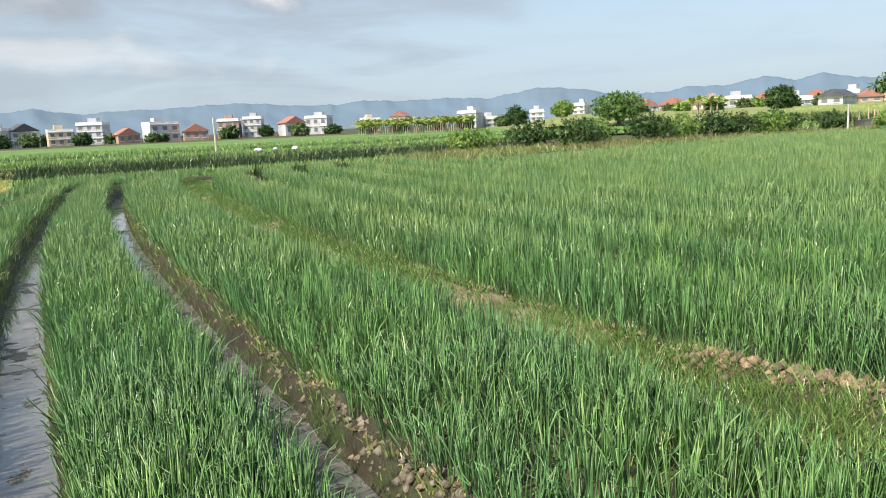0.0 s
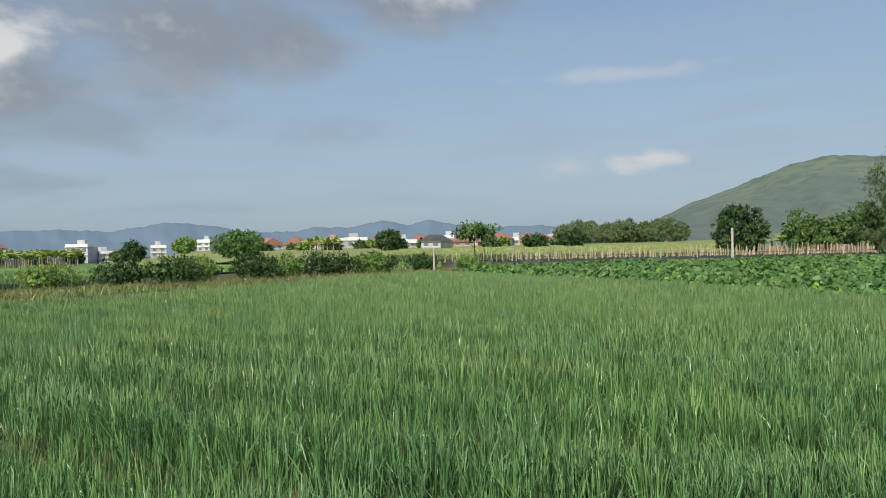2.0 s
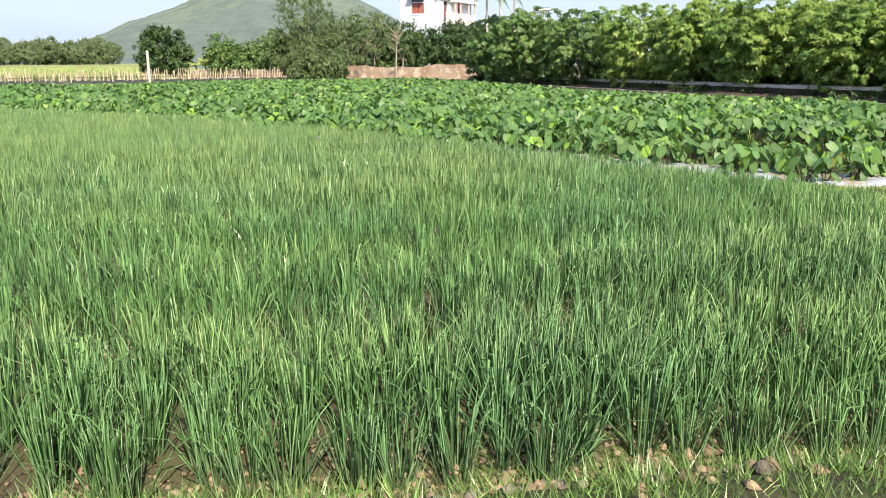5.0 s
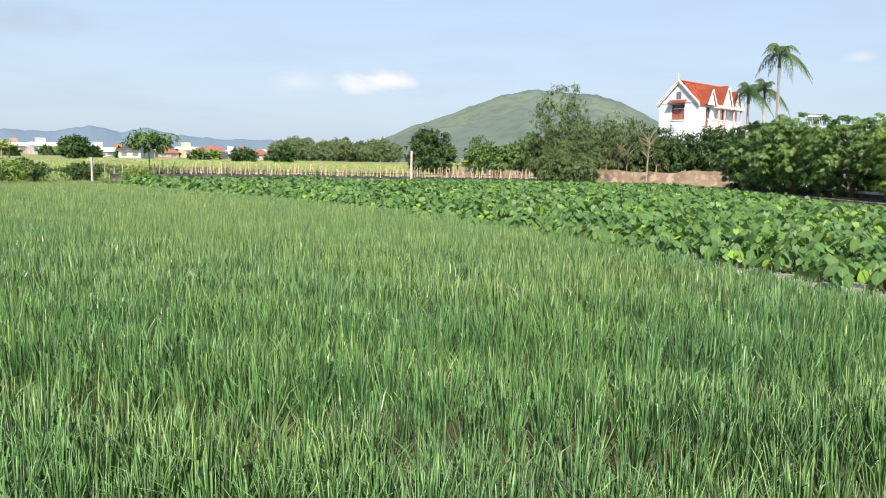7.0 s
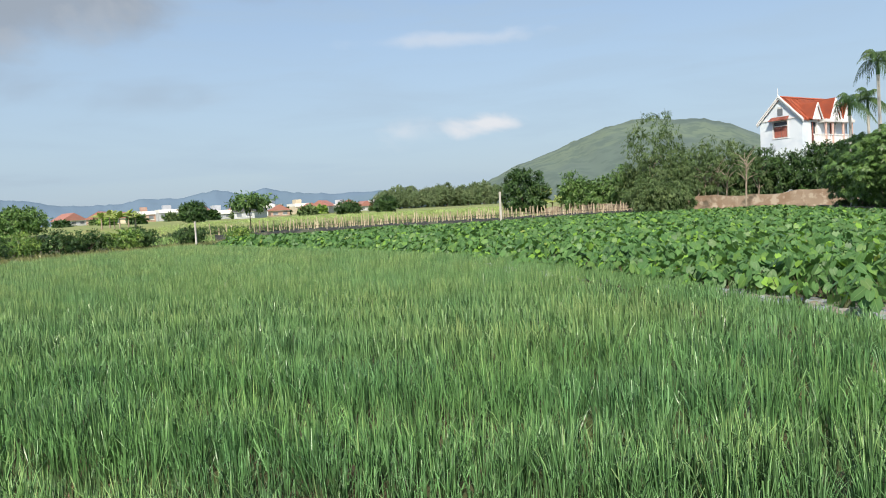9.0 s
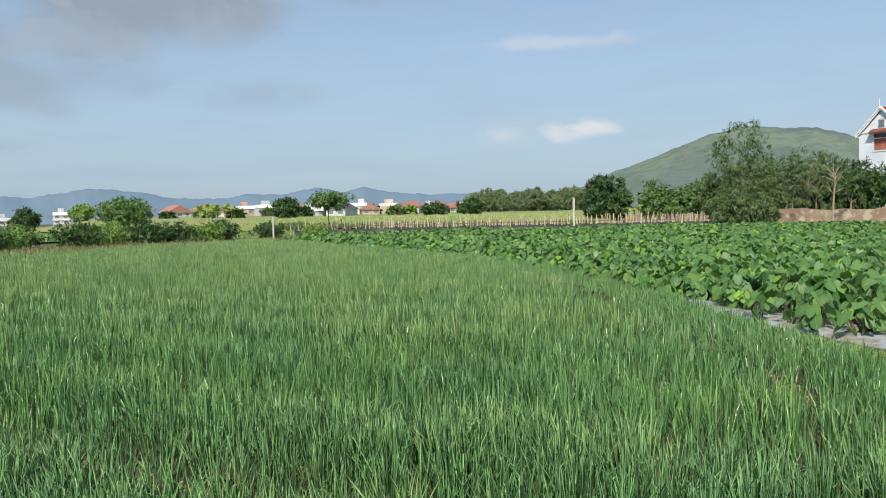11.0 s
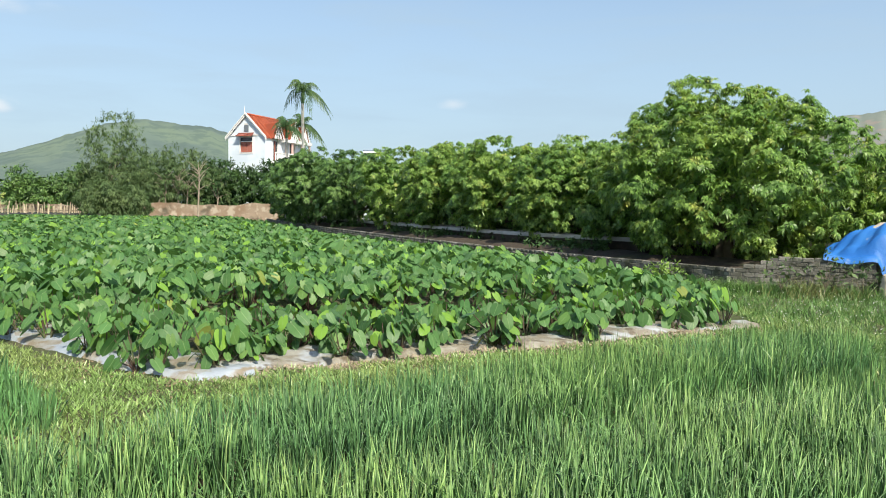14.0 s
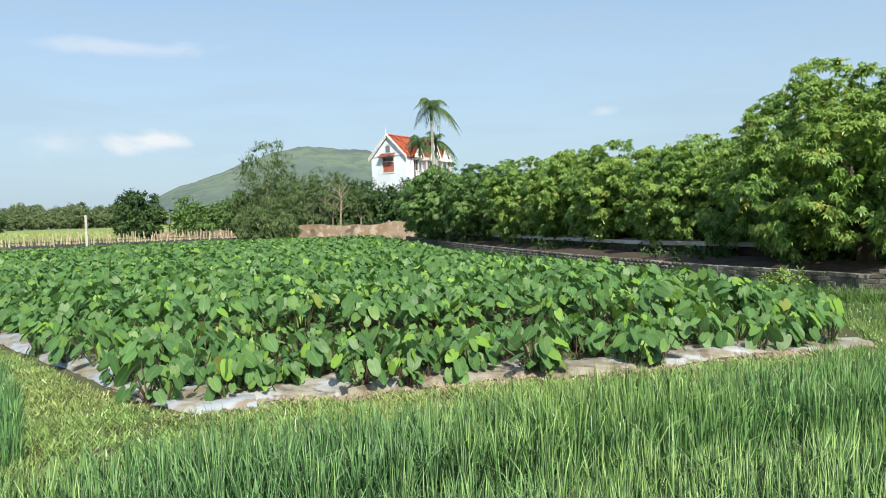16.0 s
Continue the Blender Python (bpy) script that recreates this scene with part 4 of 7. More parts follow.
def build_mulch():
    """Silver mulch film that covers the edge of the taro beds, with soil heaped on its rim."""
    def sheet(line, out, w, seed):
        r = random.Random(seed)
        V, pts = [], []
        for (x0, y0), (x1, y1) in zip(line, line[1:]):
            l = math.hypot(x1 - x0, y1 - y0)
            for s in range(max(1, int(l / 0.2))):
                u = s / max(1, int(l / 0.2))
                pts.append((x0 + (x1 - x0) * u, y0 + (y1 - y0) * u))
        for i, (x, y) in enumerate(pts):
            a, b = Vector(pts[max(i - 1, 0)]), Vector(pts[min(i + 1, len(pts) - 1)])
            n = Vector(((b - a).y, -(b - a).x)).normalized()
            if not inside(np.array([x + n.x * 0.5]), np.array([y + n.y * 0.5]), TARO)[0]:
                n = -n
            for j in range(9):
                v = j / 8
                rim = j in (0, 8)
                lift = 0.03 + 0.035 * math.sin(math.pi * v) + r.uniform(-0.012, 0.012) + 0.015 * math.sin(i * 0.7 + j) - 0.09 * rim
                o = -out + v * w + (0.05 * math.sin(i * 0.9) + 0.04 * math.sin(i * 2.3 + 1) + r.uniform(-0.03, 0.03)) * rim
                px, py = x + n.x * o, y + n.y * o
                V.append((px, py, float(ground_z(px, py)) + lift))
        root = new("mulch_film")
        V, rows = np.array(V), len(pts)
        for k in range(0, rows - 1, 16):
            n = min(16, rows - 1 - k)
            f = [(9 * i + j, 9 * i + 9 + j, 9 * i + 10 + j, 9 * i + 1 + j) for i in range(n) for j in range(8)]
            child(new("sheet", mesh_np("sheet", V[9 * k:9 * (k + n + 1)], f, M["plastic"] if seed == 3 else M["film_dirty"], True)), root)
        return root
    side = sheet([(8.75, 12.62), (8.35, 12.5), (7.95, 12.85), (7.25, 13.65), (6.15, 15.0), (3.15, 18.45), (-3.35, 25.7)], 0.26, 1.05, 3)
    tagged(side, "crinkled silver plastic film covering the taro bed edge", "plastic film")
    front = sheet([(8.3, 12.55), (9.1, 12.82), (10.4, 13.15), (12.0, 13.4), (13.8, 13.95), (15.5, 14.25)][::-1], 0.10, 0.9, 4)
    tagged(front, "dirty silver plastic film with soil on its rim", "plastic film")


build_mulch()


# ---------------------------------------------------------------- grass, weeds, clods
def scatter_grass():
    def cloud(n, x0, x1, y0, y1):
        return rng.uniform(x0, x1, n), rng.uniform(y0, y1, n)

    C = []
    # the verge between onions and taro
    x, y = cloud(44000, -2.0, 19.0, 7.6, 22.0)
    ring = off_line(x, y, TARO + TARO[:1])
    beds = (((x > 8.2) & (y < 10.7 + (x - 9.5) * 0.30)) | ((x > 6.6) & (y < 9.75))) & (x < 15.0)
    field = inside(x, y, FIELD)
    keep = ~inside(x, y, TARO) & (ring > 0.15) & ~beds & ~field & (off_line(x, y, FURROW) > 0.6)
    wall = np.interp(y, [15, 18.5, 22, 28, 44], [19.0, 17.9, 16.6, 15.2, 12.5])
    keep &= x < wall
    keep &= (wave(x, y, 0.45) + 0.6 * wave(x + 9, y, 0.17)) > -0.35
    x, y = x[keep], y[keep]
    C.append(tufts(x, y, 6, rng.uniform(0.03, 0.10, len(x)) * (1 + 0.5 * wave(x, y, 0.6)), 0.011, 1, 0.08, (0.2, 0.9)))
    x, y = cloud(95000, 1.0, 16.5, 8.2, 18.5)
    ring = off_line(x, y, TARO + TARO[:1])
    beds = (((x > 8.2) & (y < 10.7 + (x - 9.5) * 0.30)) | ((x > 6.6) & (y < 9.75))) & (x < 15.0)
    keep = ~inside(x, y, TARO) & (ring > 0.03) & (ring < 3.2) & ~beds & ~inside(x, y, FIELD) & (off_line(x, y, FURROW) > 0.55)
    keep &= (wave(x, y, 0.3) + 0.5 * wave(x + 9, y, 0.11)) > -0.8
    x, y = x[keep], y[keep]
    C.append(tufts(x, y, 5, rng.uniform(0.03, 0.10, len(x)), 0.018, 1, 0.07, (0.2, 1.0)))
    # taller weeds at the end of the wall
    W = []
    x, y = cloud(9000, 14.6, 24.0, 8.6, 17.8)
    keep = (y > 10.6 + (x - 15) * 0.2) & ~inside(x, y, TARO)
    x, y = x[keep], y[keep]
    W.append(tufts(x, y, 6, rng.uniform(0.05, 0.22, len(x)) * (1 + 0.5 * wave(x, y, 0.7)), 0.009, 2, 0.10, (0.1, 0.8)))
    x, y = rng.normal(15.6, 0.35, 160), rng.normal(11.5, 0.3, 160)
    W.append(tufts(x, y, 14, rng.uniform(0.25, 0.5, 160), 0.008, 2, 0.06, (0.05, 0.5)))
    # weeds at the foot of the wall
    line = [(19.6, 16.5), (18.2, 17.8), (17.4, 18.6), (16.2, 21.6)]
    for (x0, y0), (x1, y1) in zip(line, line[1:]):
        u = rng.uniform(0, 1, 260)
        W.append(tufts(x0 + (x1 - x0) * u + rng.normal(0, 0.18, 260), y0 + (y1 - y0) * u + rng.normal(0, 0.18, 260), 10, rng.uniform(0.12, 0.42, 260), 0.010, 2, 0.10, (0.1, 0.7)))
    stuff("tall_weeds", W, M["weed"], "mixed dark green weeds and long grass by the wall", "weeds")
    x, y = rng.normal(18.9, 0.5, 90), rng.normal(16.95, 0.35, 90)
    keep = (x - 18.0) * 0.91 + (y - 18.3) < 0.0
    stuff("dry_weeds", [tufts(x[keep], y[keep], 9, rng.uniform(0.2, 0.55, keep.sum()), 0.008, 2, 0.10, (0.1, 0.6))], M["dry_grass"], "dry straw-coloured stems at the foot of the wall", "weeds")
    n = 520
    x, y = rng.uniform(14.8, 21.0, n), rng.uniform(10.6, 17.0, n)
    keep = (y > 10.6 + (x - 15) * 0.2) & ~inside(x, y, TARO)
    x, y = x[keep], y[keep]
    oct_v = np.array([(1, 0, 0), (-1, 0, 0), (0, 1, 0), (0, -1, 0), (0, 0, 0.5), (0, 0, -0.5)]) * 0.011
    oct_f = np.array([(0, 2, 4), (2, 1, 4), (1, 3, 4), (3, 0, 4), (2, 0, 5), (1, 2, 5), (3, 1, 5), (0, 3, 5)])
    V = oct_v[None] + np.stack([x, y, ground_z(x, y) + rng.uniform(0.10, 0.24, len(x))], 1)[:, None]
    stuff("weed_flowers", [(V.reshape(-1, 3), (oct_f[None] + (np.arange(len(x)) * 6)[:, None, None]).reshape(-1, 3))], M["petal"], "tiny white flower heads among the weeds", "flowers")
    # the weedy path beside the beds
    x = rng.uniform(-28, 0.5, 27000)
    y = ditch_y(x) + 2.1 + rng.normal(0, 0.50, len(x))
    bare = wave(x, y, 0.6) > 0.40 + 0.5 * np.abs(y - ditch_y(x) - 2.05)
    x, y = x[~bare], y[~bare]
    light = rng.uniform(0, 1, len(x)) < 0.22
    C.append(tufts(x[light], y[light], 6, rng.uniform(0.04, 0.13, light.sum()), 0.010, 1, 0.08, (0.1, 0.7)))
    x, y = x[~light], y[~light]
    path = tufts(x, y, 6, rng.uniform(0.04, 0.15, len(x)), 0.009, 1, 0.08, (0.1, 0.7))
    # weeds along the walked lane
    x, y = cloud(9000, -4.0, 9.0, 4.2, 6.3)
    lane = tufts(x, y, 7, rng.uniform(0.05, 0.17, len(x)), 0.008, 1, 0.08, (0.1, 0.7))
    # ditch rims
    for k, o in ((0, -0.30), (0, 0.31), (1, -0.30), (1, 0.30)):
        x = rng.uniform(-28, -0.5, 1500)
        y = ditch_y(x) + ditch_shift(x, k) + o + rng.normal(0, 0.06, len(x))
        C.append(tufts(x, y, 5, rng.uniform(0.05, 0.18, len(x)), 0.008, 2, 0.06, (0.1, 0.7)))
    side = np.where(rng.uniform(0, 1, 9000) < 0.5, 1.58, 2.42)
    x = rng.uniform(-26, -1.0, 9000)
    y = ditch_y(x) + side + rng.normal(0, 0.13, 9000)
    edge_weeds = tufts(x, y, 7, rng.uniform(0.05, 0.16, 9000), 0.009, 1, 0.07, (0.1, 0.7))
    stuff("lane_weeds", [lane, edge_weeds, path], M["weed"], "dark green weeds along the lane", "weeds")
    stuff("verge_grass", C, M["grass"], "short yellow-green grass and weeds between the beds", "grass")


scatter_grass()


def scatter_clods():
    """Lumps of dry soil along the bed edges."""
    base = np.array([(1, 0, 0), (-1, 0, 0), (0, 1, 0), (0, -1, 0), (0, 0, 1), (0, 0, -1)], dtype=float)
    tri = np.array([(0, 2, 4), (2, 1, 4), (1, 3, 4), (3, 0, 4), (2, 0, 5), (1, 2, 5), (3, 1, 5), (0, 3, 5)])

    def lumps(x, y, size):
        n = len(x)
        s = size * rng.uniform(0.35, 1.3, n)
        V = base[None] * rng.uniform(0.6, 1.25, (n, 6, 1)) * s[:, None, None] * np.array([1, 1, 0.7])
        a = rng.uniform(0, 6.28, n)
        R = np.zeros((n, 3, 3))
        R[:, 0, 0], R[:, 0, 1], R[:, 1, 0], R[:, 1, 1], R[:, 2, 2] = np.cos(a), -np.sin(a), np.sin(a), np.cos(a), 1
        V = np.einsum("nij,nkj->nki", R, V) + np.stack([x, y, ground_z(x, y) + s * 0.25], 1)[:, None]
        return V.reshape(-1, 3), (tri[None] + (np.arange(n) * 6)[:, None, None]).reshape(-1, 3)

    C, P = [], []
    x = rng.uniform(-4, 7, 5200)
    C.append(lumps(x, bed_edge(x, 1) + 0.02 + rng.normal(0, 0.12, len(x)), 0.021))
    x = np.concatenate([rng.normal(c, 0.22, 60) for c in (0.6, 1.5, 2.1, 2.9, 3.4, 4.4, 5.2, 6.0, 6.6)])
    C.append(lumps(x, bed_edge(x, 1) - 0.10 + rng.normal(0, 0.11, len(x)), 0.042))
    x = rng.uniform(0.5, 6.5, 160)
    P.append(lumps(x, bed_edge(x, 1) - 0.10 + rng.normal(0, 0.10, len(x)), 0.045))
    x = rng.uniform(-1.5, 6.5, 1500)
    C.append(lumps(x, bed_edge(x, 2) + rng.normal(0, 0.10, len(x)), 0.022))
    x = rng.uniform(-20, -2.0, 2600)
    C.append(lumps(x, bed_edge(x, 0) - 0.05 + rng.normal(0, 0.12, len(x)), 0.022))
    x = rng.uniform(-9, -1.0, 1500)
    C.append(lumps(x, ditch_y(x) + 0.40 + rng.normal(0, 0.07, len(x)), 0.030))
    x = -1.0 - np.abs(rng.normal(0, 2.4, 900))
    P.append(lumps(x, ditch_y(x) + 0.33 + rng.normal(0, 0.085, len(x)), 0.036))
    x = rng.uniform(-3.6, -1.6, 420)
    C.append(lumps(x, bed_edge(x, 0) - 0.06 + rng.normal(0, 0.12, len(x)), 0.042))
    x = rng.uniform(-12, 0, 900)
    C.append(lumps(x, ditch_y(x) + 2.05 + rng.normal(0, 0.3, len(x)), 0.022))
    for (x0, y0), (x1, y1) in zip(FURROW[1:5], FURROW[2:6]):
        u = rng.uniform(0, 1, 260)
        C.append(lumps(x0 + (x1 - x0) * u + rng.normal(0, 0.12, 260), y0 + (y1 - y0) * u + rng.normal(0, 0.12, 260), 0.022))
    line = [(7.0, 13.1), (8.1, 12.0), (9.0, 12.2), (10.4, 12.55), (12.0, 12.85), (13.8, 13.4), (15.5, 13.9)]
    for (x0, y0), (x1, y1) in zip(line, line[1:]):
        u = rng.uniform(0, 1, 420) ** 1.6
        C.append(lumps(x0 + (x1 - x0) * u + rng.normal(0, 0.1, 420), y0 + (y1 - y0) * u + 0.20 + rng.normal(0, 0.2, 420), 0.014))
    D = []
    line = [(8.4, 12.35), (9.1, 12.65), (10.4, 12.95), (12.0, 13.22), (13.8, 13.76), (15.4, 14.1)]
    for (x0, y0), (x1, y1) in zip(line, line[1:]):
        u = np.mod(rng.normal(0.3, 0.22, 260), 1.0)
        D.append(lumps(x0 + (x1 - x0) * u + rng.normal(0, 0.06, 260), y0 + (y1 - y0) * u + 0.05 + rng.normal(0, 0.10, 260), 0.030))
    stuff("pale_soil_clods", D, M["pale_clod"], "pale dry soil lumps heaped on the film rim", "soil")
    stuff("grey_clods", P, M["grey_clod"], "grey stony soil lumps heaped on the ditch side", "soil")
    stuff("soil_clods", C, M["clod"], "crumbly dry brown soil lumps along the beds", "soil")


scatter_clods()


# ---------------------------------------------------------------- trees
def leaf_cloud(centres, normals, per, length, width, droop, r):
    """Sprays of pointed leaves round many cluster centres."""
    n = len(centres)
    i = np.repeat(np.arange(n), per)
    m = len(i)
    out = normals[i] * 0.40 + r.normal(0, 0.62, (m, 3))
    out[:, 2] -= droop * r.uniform(0.5, 1.8, m)
    out /= np.linalg.norm(out, axis=1)[:, None] + 1e-6
    up = normals[i] + r.normal(0, 0.35, (m, 3)) + np.array([0, 0, 0.5])
    side = np.cross(out, up)
    side /= np.linalg.norm(side, axis=1)[:, None] + 1e-6
    L = length * r.uniform(0.65, 1.25, m)[:, None]
    W = width * r.uniform(0.7, 1.2, m)[:, None]
    p = centres[i] + out * L * 0.12 + r.normal(0, length * 0.16, (m, 3))
    nrm = np.cross(side, out)
    V = np.stack([p, p + out * L * 0.45 - side * W / 2 - nrm * W * 0.15, p + out * L - np.array([0, 0, 1]) * L * 0.12, p + out * L * 0.45 + side * W / 2 - nrm * W * 0.15], 1).reshape(-1, 3)
    k = (np.arange(m) * 4)[:, None]
    F = np.concatenate([k + np.array([[0, 1, 2]]), k + np.array([[0, 2, 3]])], 1).reshape(-1, 3)
    return V, F


def rosettes(centres, normals, per, length, width, r):
    """Shoots whose leaves fan out round the tip and droop at their ends."""
    n = len(centres)
    axis = normals * 0.75 + np.array([0, 0, 0.7]) + r.normal(0, 0.25, (n, 3))
    axis /= np.linalg.norm(axis, axis=1)[:, None]
    u = np.cross(axis, r.normal(0, 1, (n, 3)))
    u /= np.linalg.norm(u, axis=1)[:, None] + 1e-6
    v = np.cross(axis, u)
    i = np.repeat(np.arange(n), per)
    m = len(i)
    phi = np.tile(np.arange(per) * 2.399, n) + r.uniform(-0.35, 0.35, m)
    rise = np.tile(np.linspace(0.9, -0.1, per), n)[:, None] + r.normal(0, 0.12, (m, 1))
    rad = u[i] * np.cos(phi)[:, None] + v[i] * np.sin(phi)[:, None]
    go = axis[i] * rise + rad
    go /= np.linalg.norm(go, axis=1)[:, None]
    hang = rad * 0.75 + axis[i] * rise * 0.25 - np.array([0, 0, 0.75])
    hang /= np.linalg.norm(hang, axis=1)[:, None]
    side = np.cross(go, axis[i])
    side /= np.linalg.norm(side, axis=1)[:, None] + 1e-6
    L = length * r.uniform(0.7, 1.25, m)[:, None]
    W = width * r.uniform(0.75, 1.2, m)[:, None]
    p = centres[i]
    q = p + go * L * 0.5
    V = np.stack([p, q - side * W / 2, q + hang * L * 0.55, q + side * W / 2], 1).reshape(-1, 3)
    k = (np.arange(m) * 4)[:, None]
    F = np.concatenate([k + np.array([[0, 1, 3]]), k + np.array([[1, 2, 3]])], 1).reshape(-1, 3)
    return V, F


def crown_points(r, count, radii, z0, lumps, fill=0.15):
    """Cluster places on an uneven crown made of many bulges; its middle is at (0, 0, z0)."""
    lump = 1.65 / math.sqrt(lumps)
    a = np.arange(lumps) * 2.39996 + r.uniform(-0.25, 0.25, lumps)
    h = np.linspace(-0.85, 1.0, lumps) + r.uniform(-0.04, 0.0, lumps)
    q = np.sqrt(np.maximum(0, 1 - h * h))
    C = np.stack([q * np.cos(a), q * np.sin(a), h], 1) * (1.0 - lump * 0.95) * r.uniform(0.84, 1.05, (lumps, 1))
    tufts_n = lumps * 16
    kt = r.integers(0, lumps, tufts_n)
    dt = r.normal(0, 1, (tufts_n, 3)) + C[kt] * 0.9 + np.array([0, 0, 0.25])
    dt /= np.linalg.norm(dt, axis=1)[:, None]
    S = C[kt] + dt * (lump * r.uniform(0.85, 1.08, tufts_n))[:, None]
    k = r.integers(0, tufts_n, count)
    d = dt[k]
    P = S[k] + r.normal(0, 0.018, (count, 3))
    inner = r.uniform(0, 1, count) < fill
    P[inner] *= r.uniform(0.5, 0.9, (inner.sum(), 1))
    P *= np.array(radii)
    P[:, 2] += z0
    nrm = d / np.array(radii)
    nrm /= np.linalg.norm(nrm, axis=1)[:, None]
    return P, nrm


def tree(name, x, y, height, radius, mat, label, category, seed, clusters=900, per=8, leaf=0.17, leaf_w=0.05, base=0.16, trunk=0.14, lumps=34, droop=0.6, group="", bark="bark", trunks=1, z=0.0, depth=None, shoots=False):
    """A tree: tapered trunk with limbs and a crown of many small leaves."""
    r = np.random.default_rng(seed)
    root = new(name)
    root.location = (x, y, z)
    zlow = height * base
    mid, half = (height + zlow) / 2, (height - zlow) / 2
    bm = bmesh.new()
    for s in range(trunks):
        a0 = r.uniform(0, 6.28)
        o = Vector((math.cos(a0), math.sin(a0), 0)) * (0 if trunks == 1 else radius * 0.3)
        fork = o + Vector((r.uniform(-0.1, 0.1), r.uniform(-0.1, 0.1), max(zlow * 0.9, height * 0.2)))
        limb(bm, [o * 0.7 + Vector((0, 0, -0.15)), (o * 0.8 + fork) / 2, fork], [trunk * 1.25, trunk, trunk * 0.85])
        for j in range(7 if trunks == 1 else 3):
            a = j * 0.9 + r.uniform(-0.3, 0.3)
            e = Vector((math.cos(a) * radius * 0.45, math.sin(a) * radius * 0.45, mid + half * r.uniform(-0.35, 0.3)))
            e = fork + (e - fork) * (1 if trunks == 1 else 0.8)
            limb(bm, [fork, fork.lerp(e, 0.5) + Vector((0, 0, 0.12 * height)), e], [trunk * 0.6, trunk * 0.38, trunk * 0.12], 5)
    part("trunk", bm, M[bark], root)
    P, nrm = crown_points(r, clusters, (radius, depth or radius, half), mid, lumps)
    if shoots:
        V, F = rosettes(P + r.normal(0, 0.05, P.shape), nrm, per, leaf, leaf_w, r)
    else:
        V, F = leaf_cloud(P, nrm, per, leaf, leaf_w, droop, r)
    inner, inrm = crown_points(r, max(60, clusters // (5 if shoots else 9)) if clusters > 60 else 4, (radius * 0.72, (depth or radius) * 0.72, half * 0.74), mid, lumps)
    V2, F2 = leaf_cloud(inner, inrm, 6, leaf * 1.5, leaf_w * 2.4, droop, r)
    V, F = np.concatenate([V, V2]), np.concatenate([F, F2 + len(V)])
    child(new("crown", mesh_np("crown", V, F, mat)), root)
    return tagged(root, label, category, group)


tree("longan_tree", 20.2, 21.9, 4.85, 3.3, M["tree_leaf"], "large rounded longan tree with dense glossy leaves", "tree", 11, 6400, 14, 0.143, 0.047, -0.02, 0.24, 66, 0.5, shoots=True)
ROW = [(19.9, 25.7, 3.6, 2.0), (19.2, 28.6, 3.95, 2.5), (18.2, 32.4, 4.25, 2.7), (17.2, 36.9, 4.4, 2.7), (16.2, 41.8, 4.65, 2.9), (14.5, 46.6, 4.8, 3.0), (12.5, 51.0, 5.0, 3.1), (12.4, 57.4, 5.1, 3.1), (12.0, 63.0, 5.2, 2.5)]
for i, (tx, ty, th, tr) in enumerate(ROW):
    tree("longan_tree", tx, ty, th, tr, M["tree_leaf"] if i < 5 else M["orchard_leaf"], "bushy longan tree in a row along the canal", "tree", 20 + i, 2500 if i < 4 else 1150, 13, 0.148 + 0.015 * i, 0.050 + 0.006 * i, (0.02, 0.10, 0.03, 0.11, 0.03, 0.06)[i] if i < 6 else 0.04, 0.16, 50, 0.5, "longan trees along the canal", shoots=True)
for i, (tx, ty, th, tr) in enumerate([(25.2, 20.9, 3.9, 2.8), (29.8, 22.6, 4.0, 3.0), (23.6, 28.0, 4.2, 3.0), (21.5, 34.0, 4.5, 3.0)]):
    tree("longan_tree", tx, ty, th, tr, M["tree_leaf"], "bushy longan tree behind the first row", "tree", 40 + i, 900, 12, 0.25, 0.075, 0.06, 0.16, 44, 0.7, "longan trees behind the canal", shoots=True)

# the low growth and trees round the far side of the taro
tree("leafy_tree", -18.6, 87.0, 6.0, 2.9, M["dark_leaf"], "dark round evergreen tree beyond the fence", "tree", 60, 1000, 8, 0.36, 0.12, -0.02, 0.2, 40)
tree("acacia_tree", -3.5, 78.2, 10.0, 3.1, M["pale_leaf"], "tall thin-leaved grey-green tree beside the earth wall", "tree", 61, 620, 7, 0.30, 0.06, 0.25, 0.10, 30, 0.9, trunks=2, bark="pale_bark")
for i, (tx, ty, th, tr) in enumerate([(-4.6, 78.8, 5.6, 2.7), (-1.8, 78.0, 6.9, 3.3), (0.9, 76.8, 6.9, 2.9), (3.2, 76.9, 6.5, 2.7), (5.2, 76.4, 5.4, 2.0), (-3.0, 70.6, 3.6, 2.0), (-1.0, 70.4, 3.2, 1.7)]):
    tree("acacia_tree", tx, ty, th, tr, M["pale_leaf"], "feathery grey-green tree with slim pale trunks", "tree", 62 + i, 1000, 7, 0.32, 0.06, 0.03, 0.06, 28, 1.0, "feathery trees by the earth wall", "pale_bark", 3)
for i in range(1, 9):
    tree("shrub", -14.0 + i * 1.75 + 0.4 * math.sin(i * 2.1), 80.5 + 0.8 * math.sin(i * 1.3), 4.5 + 0.6 * math.sin(i * 1.9), 1.9, M["orchard_leaf"], "dark green shrub behind the earth wall", "shrub", 70 + i, 380, 8, 0.34, 0.11, 0.05, 0.08, 20, 0.5, "shrubs behind the earth wall")
for i in range(7):
    tree("shrub", 4.6 + i * 1.5, 76.6 - 0.3 * i, 5.6 + 0.4 * math.sin(i * 1.9), 1.9, M["dark_leaf"], "green shrub growing over the earth wall", "shrub", 80 + i, 320, 8, 0.34, 0.11, 0.05, 0.08, 20, 0.5, "shrubs over the earth wall")


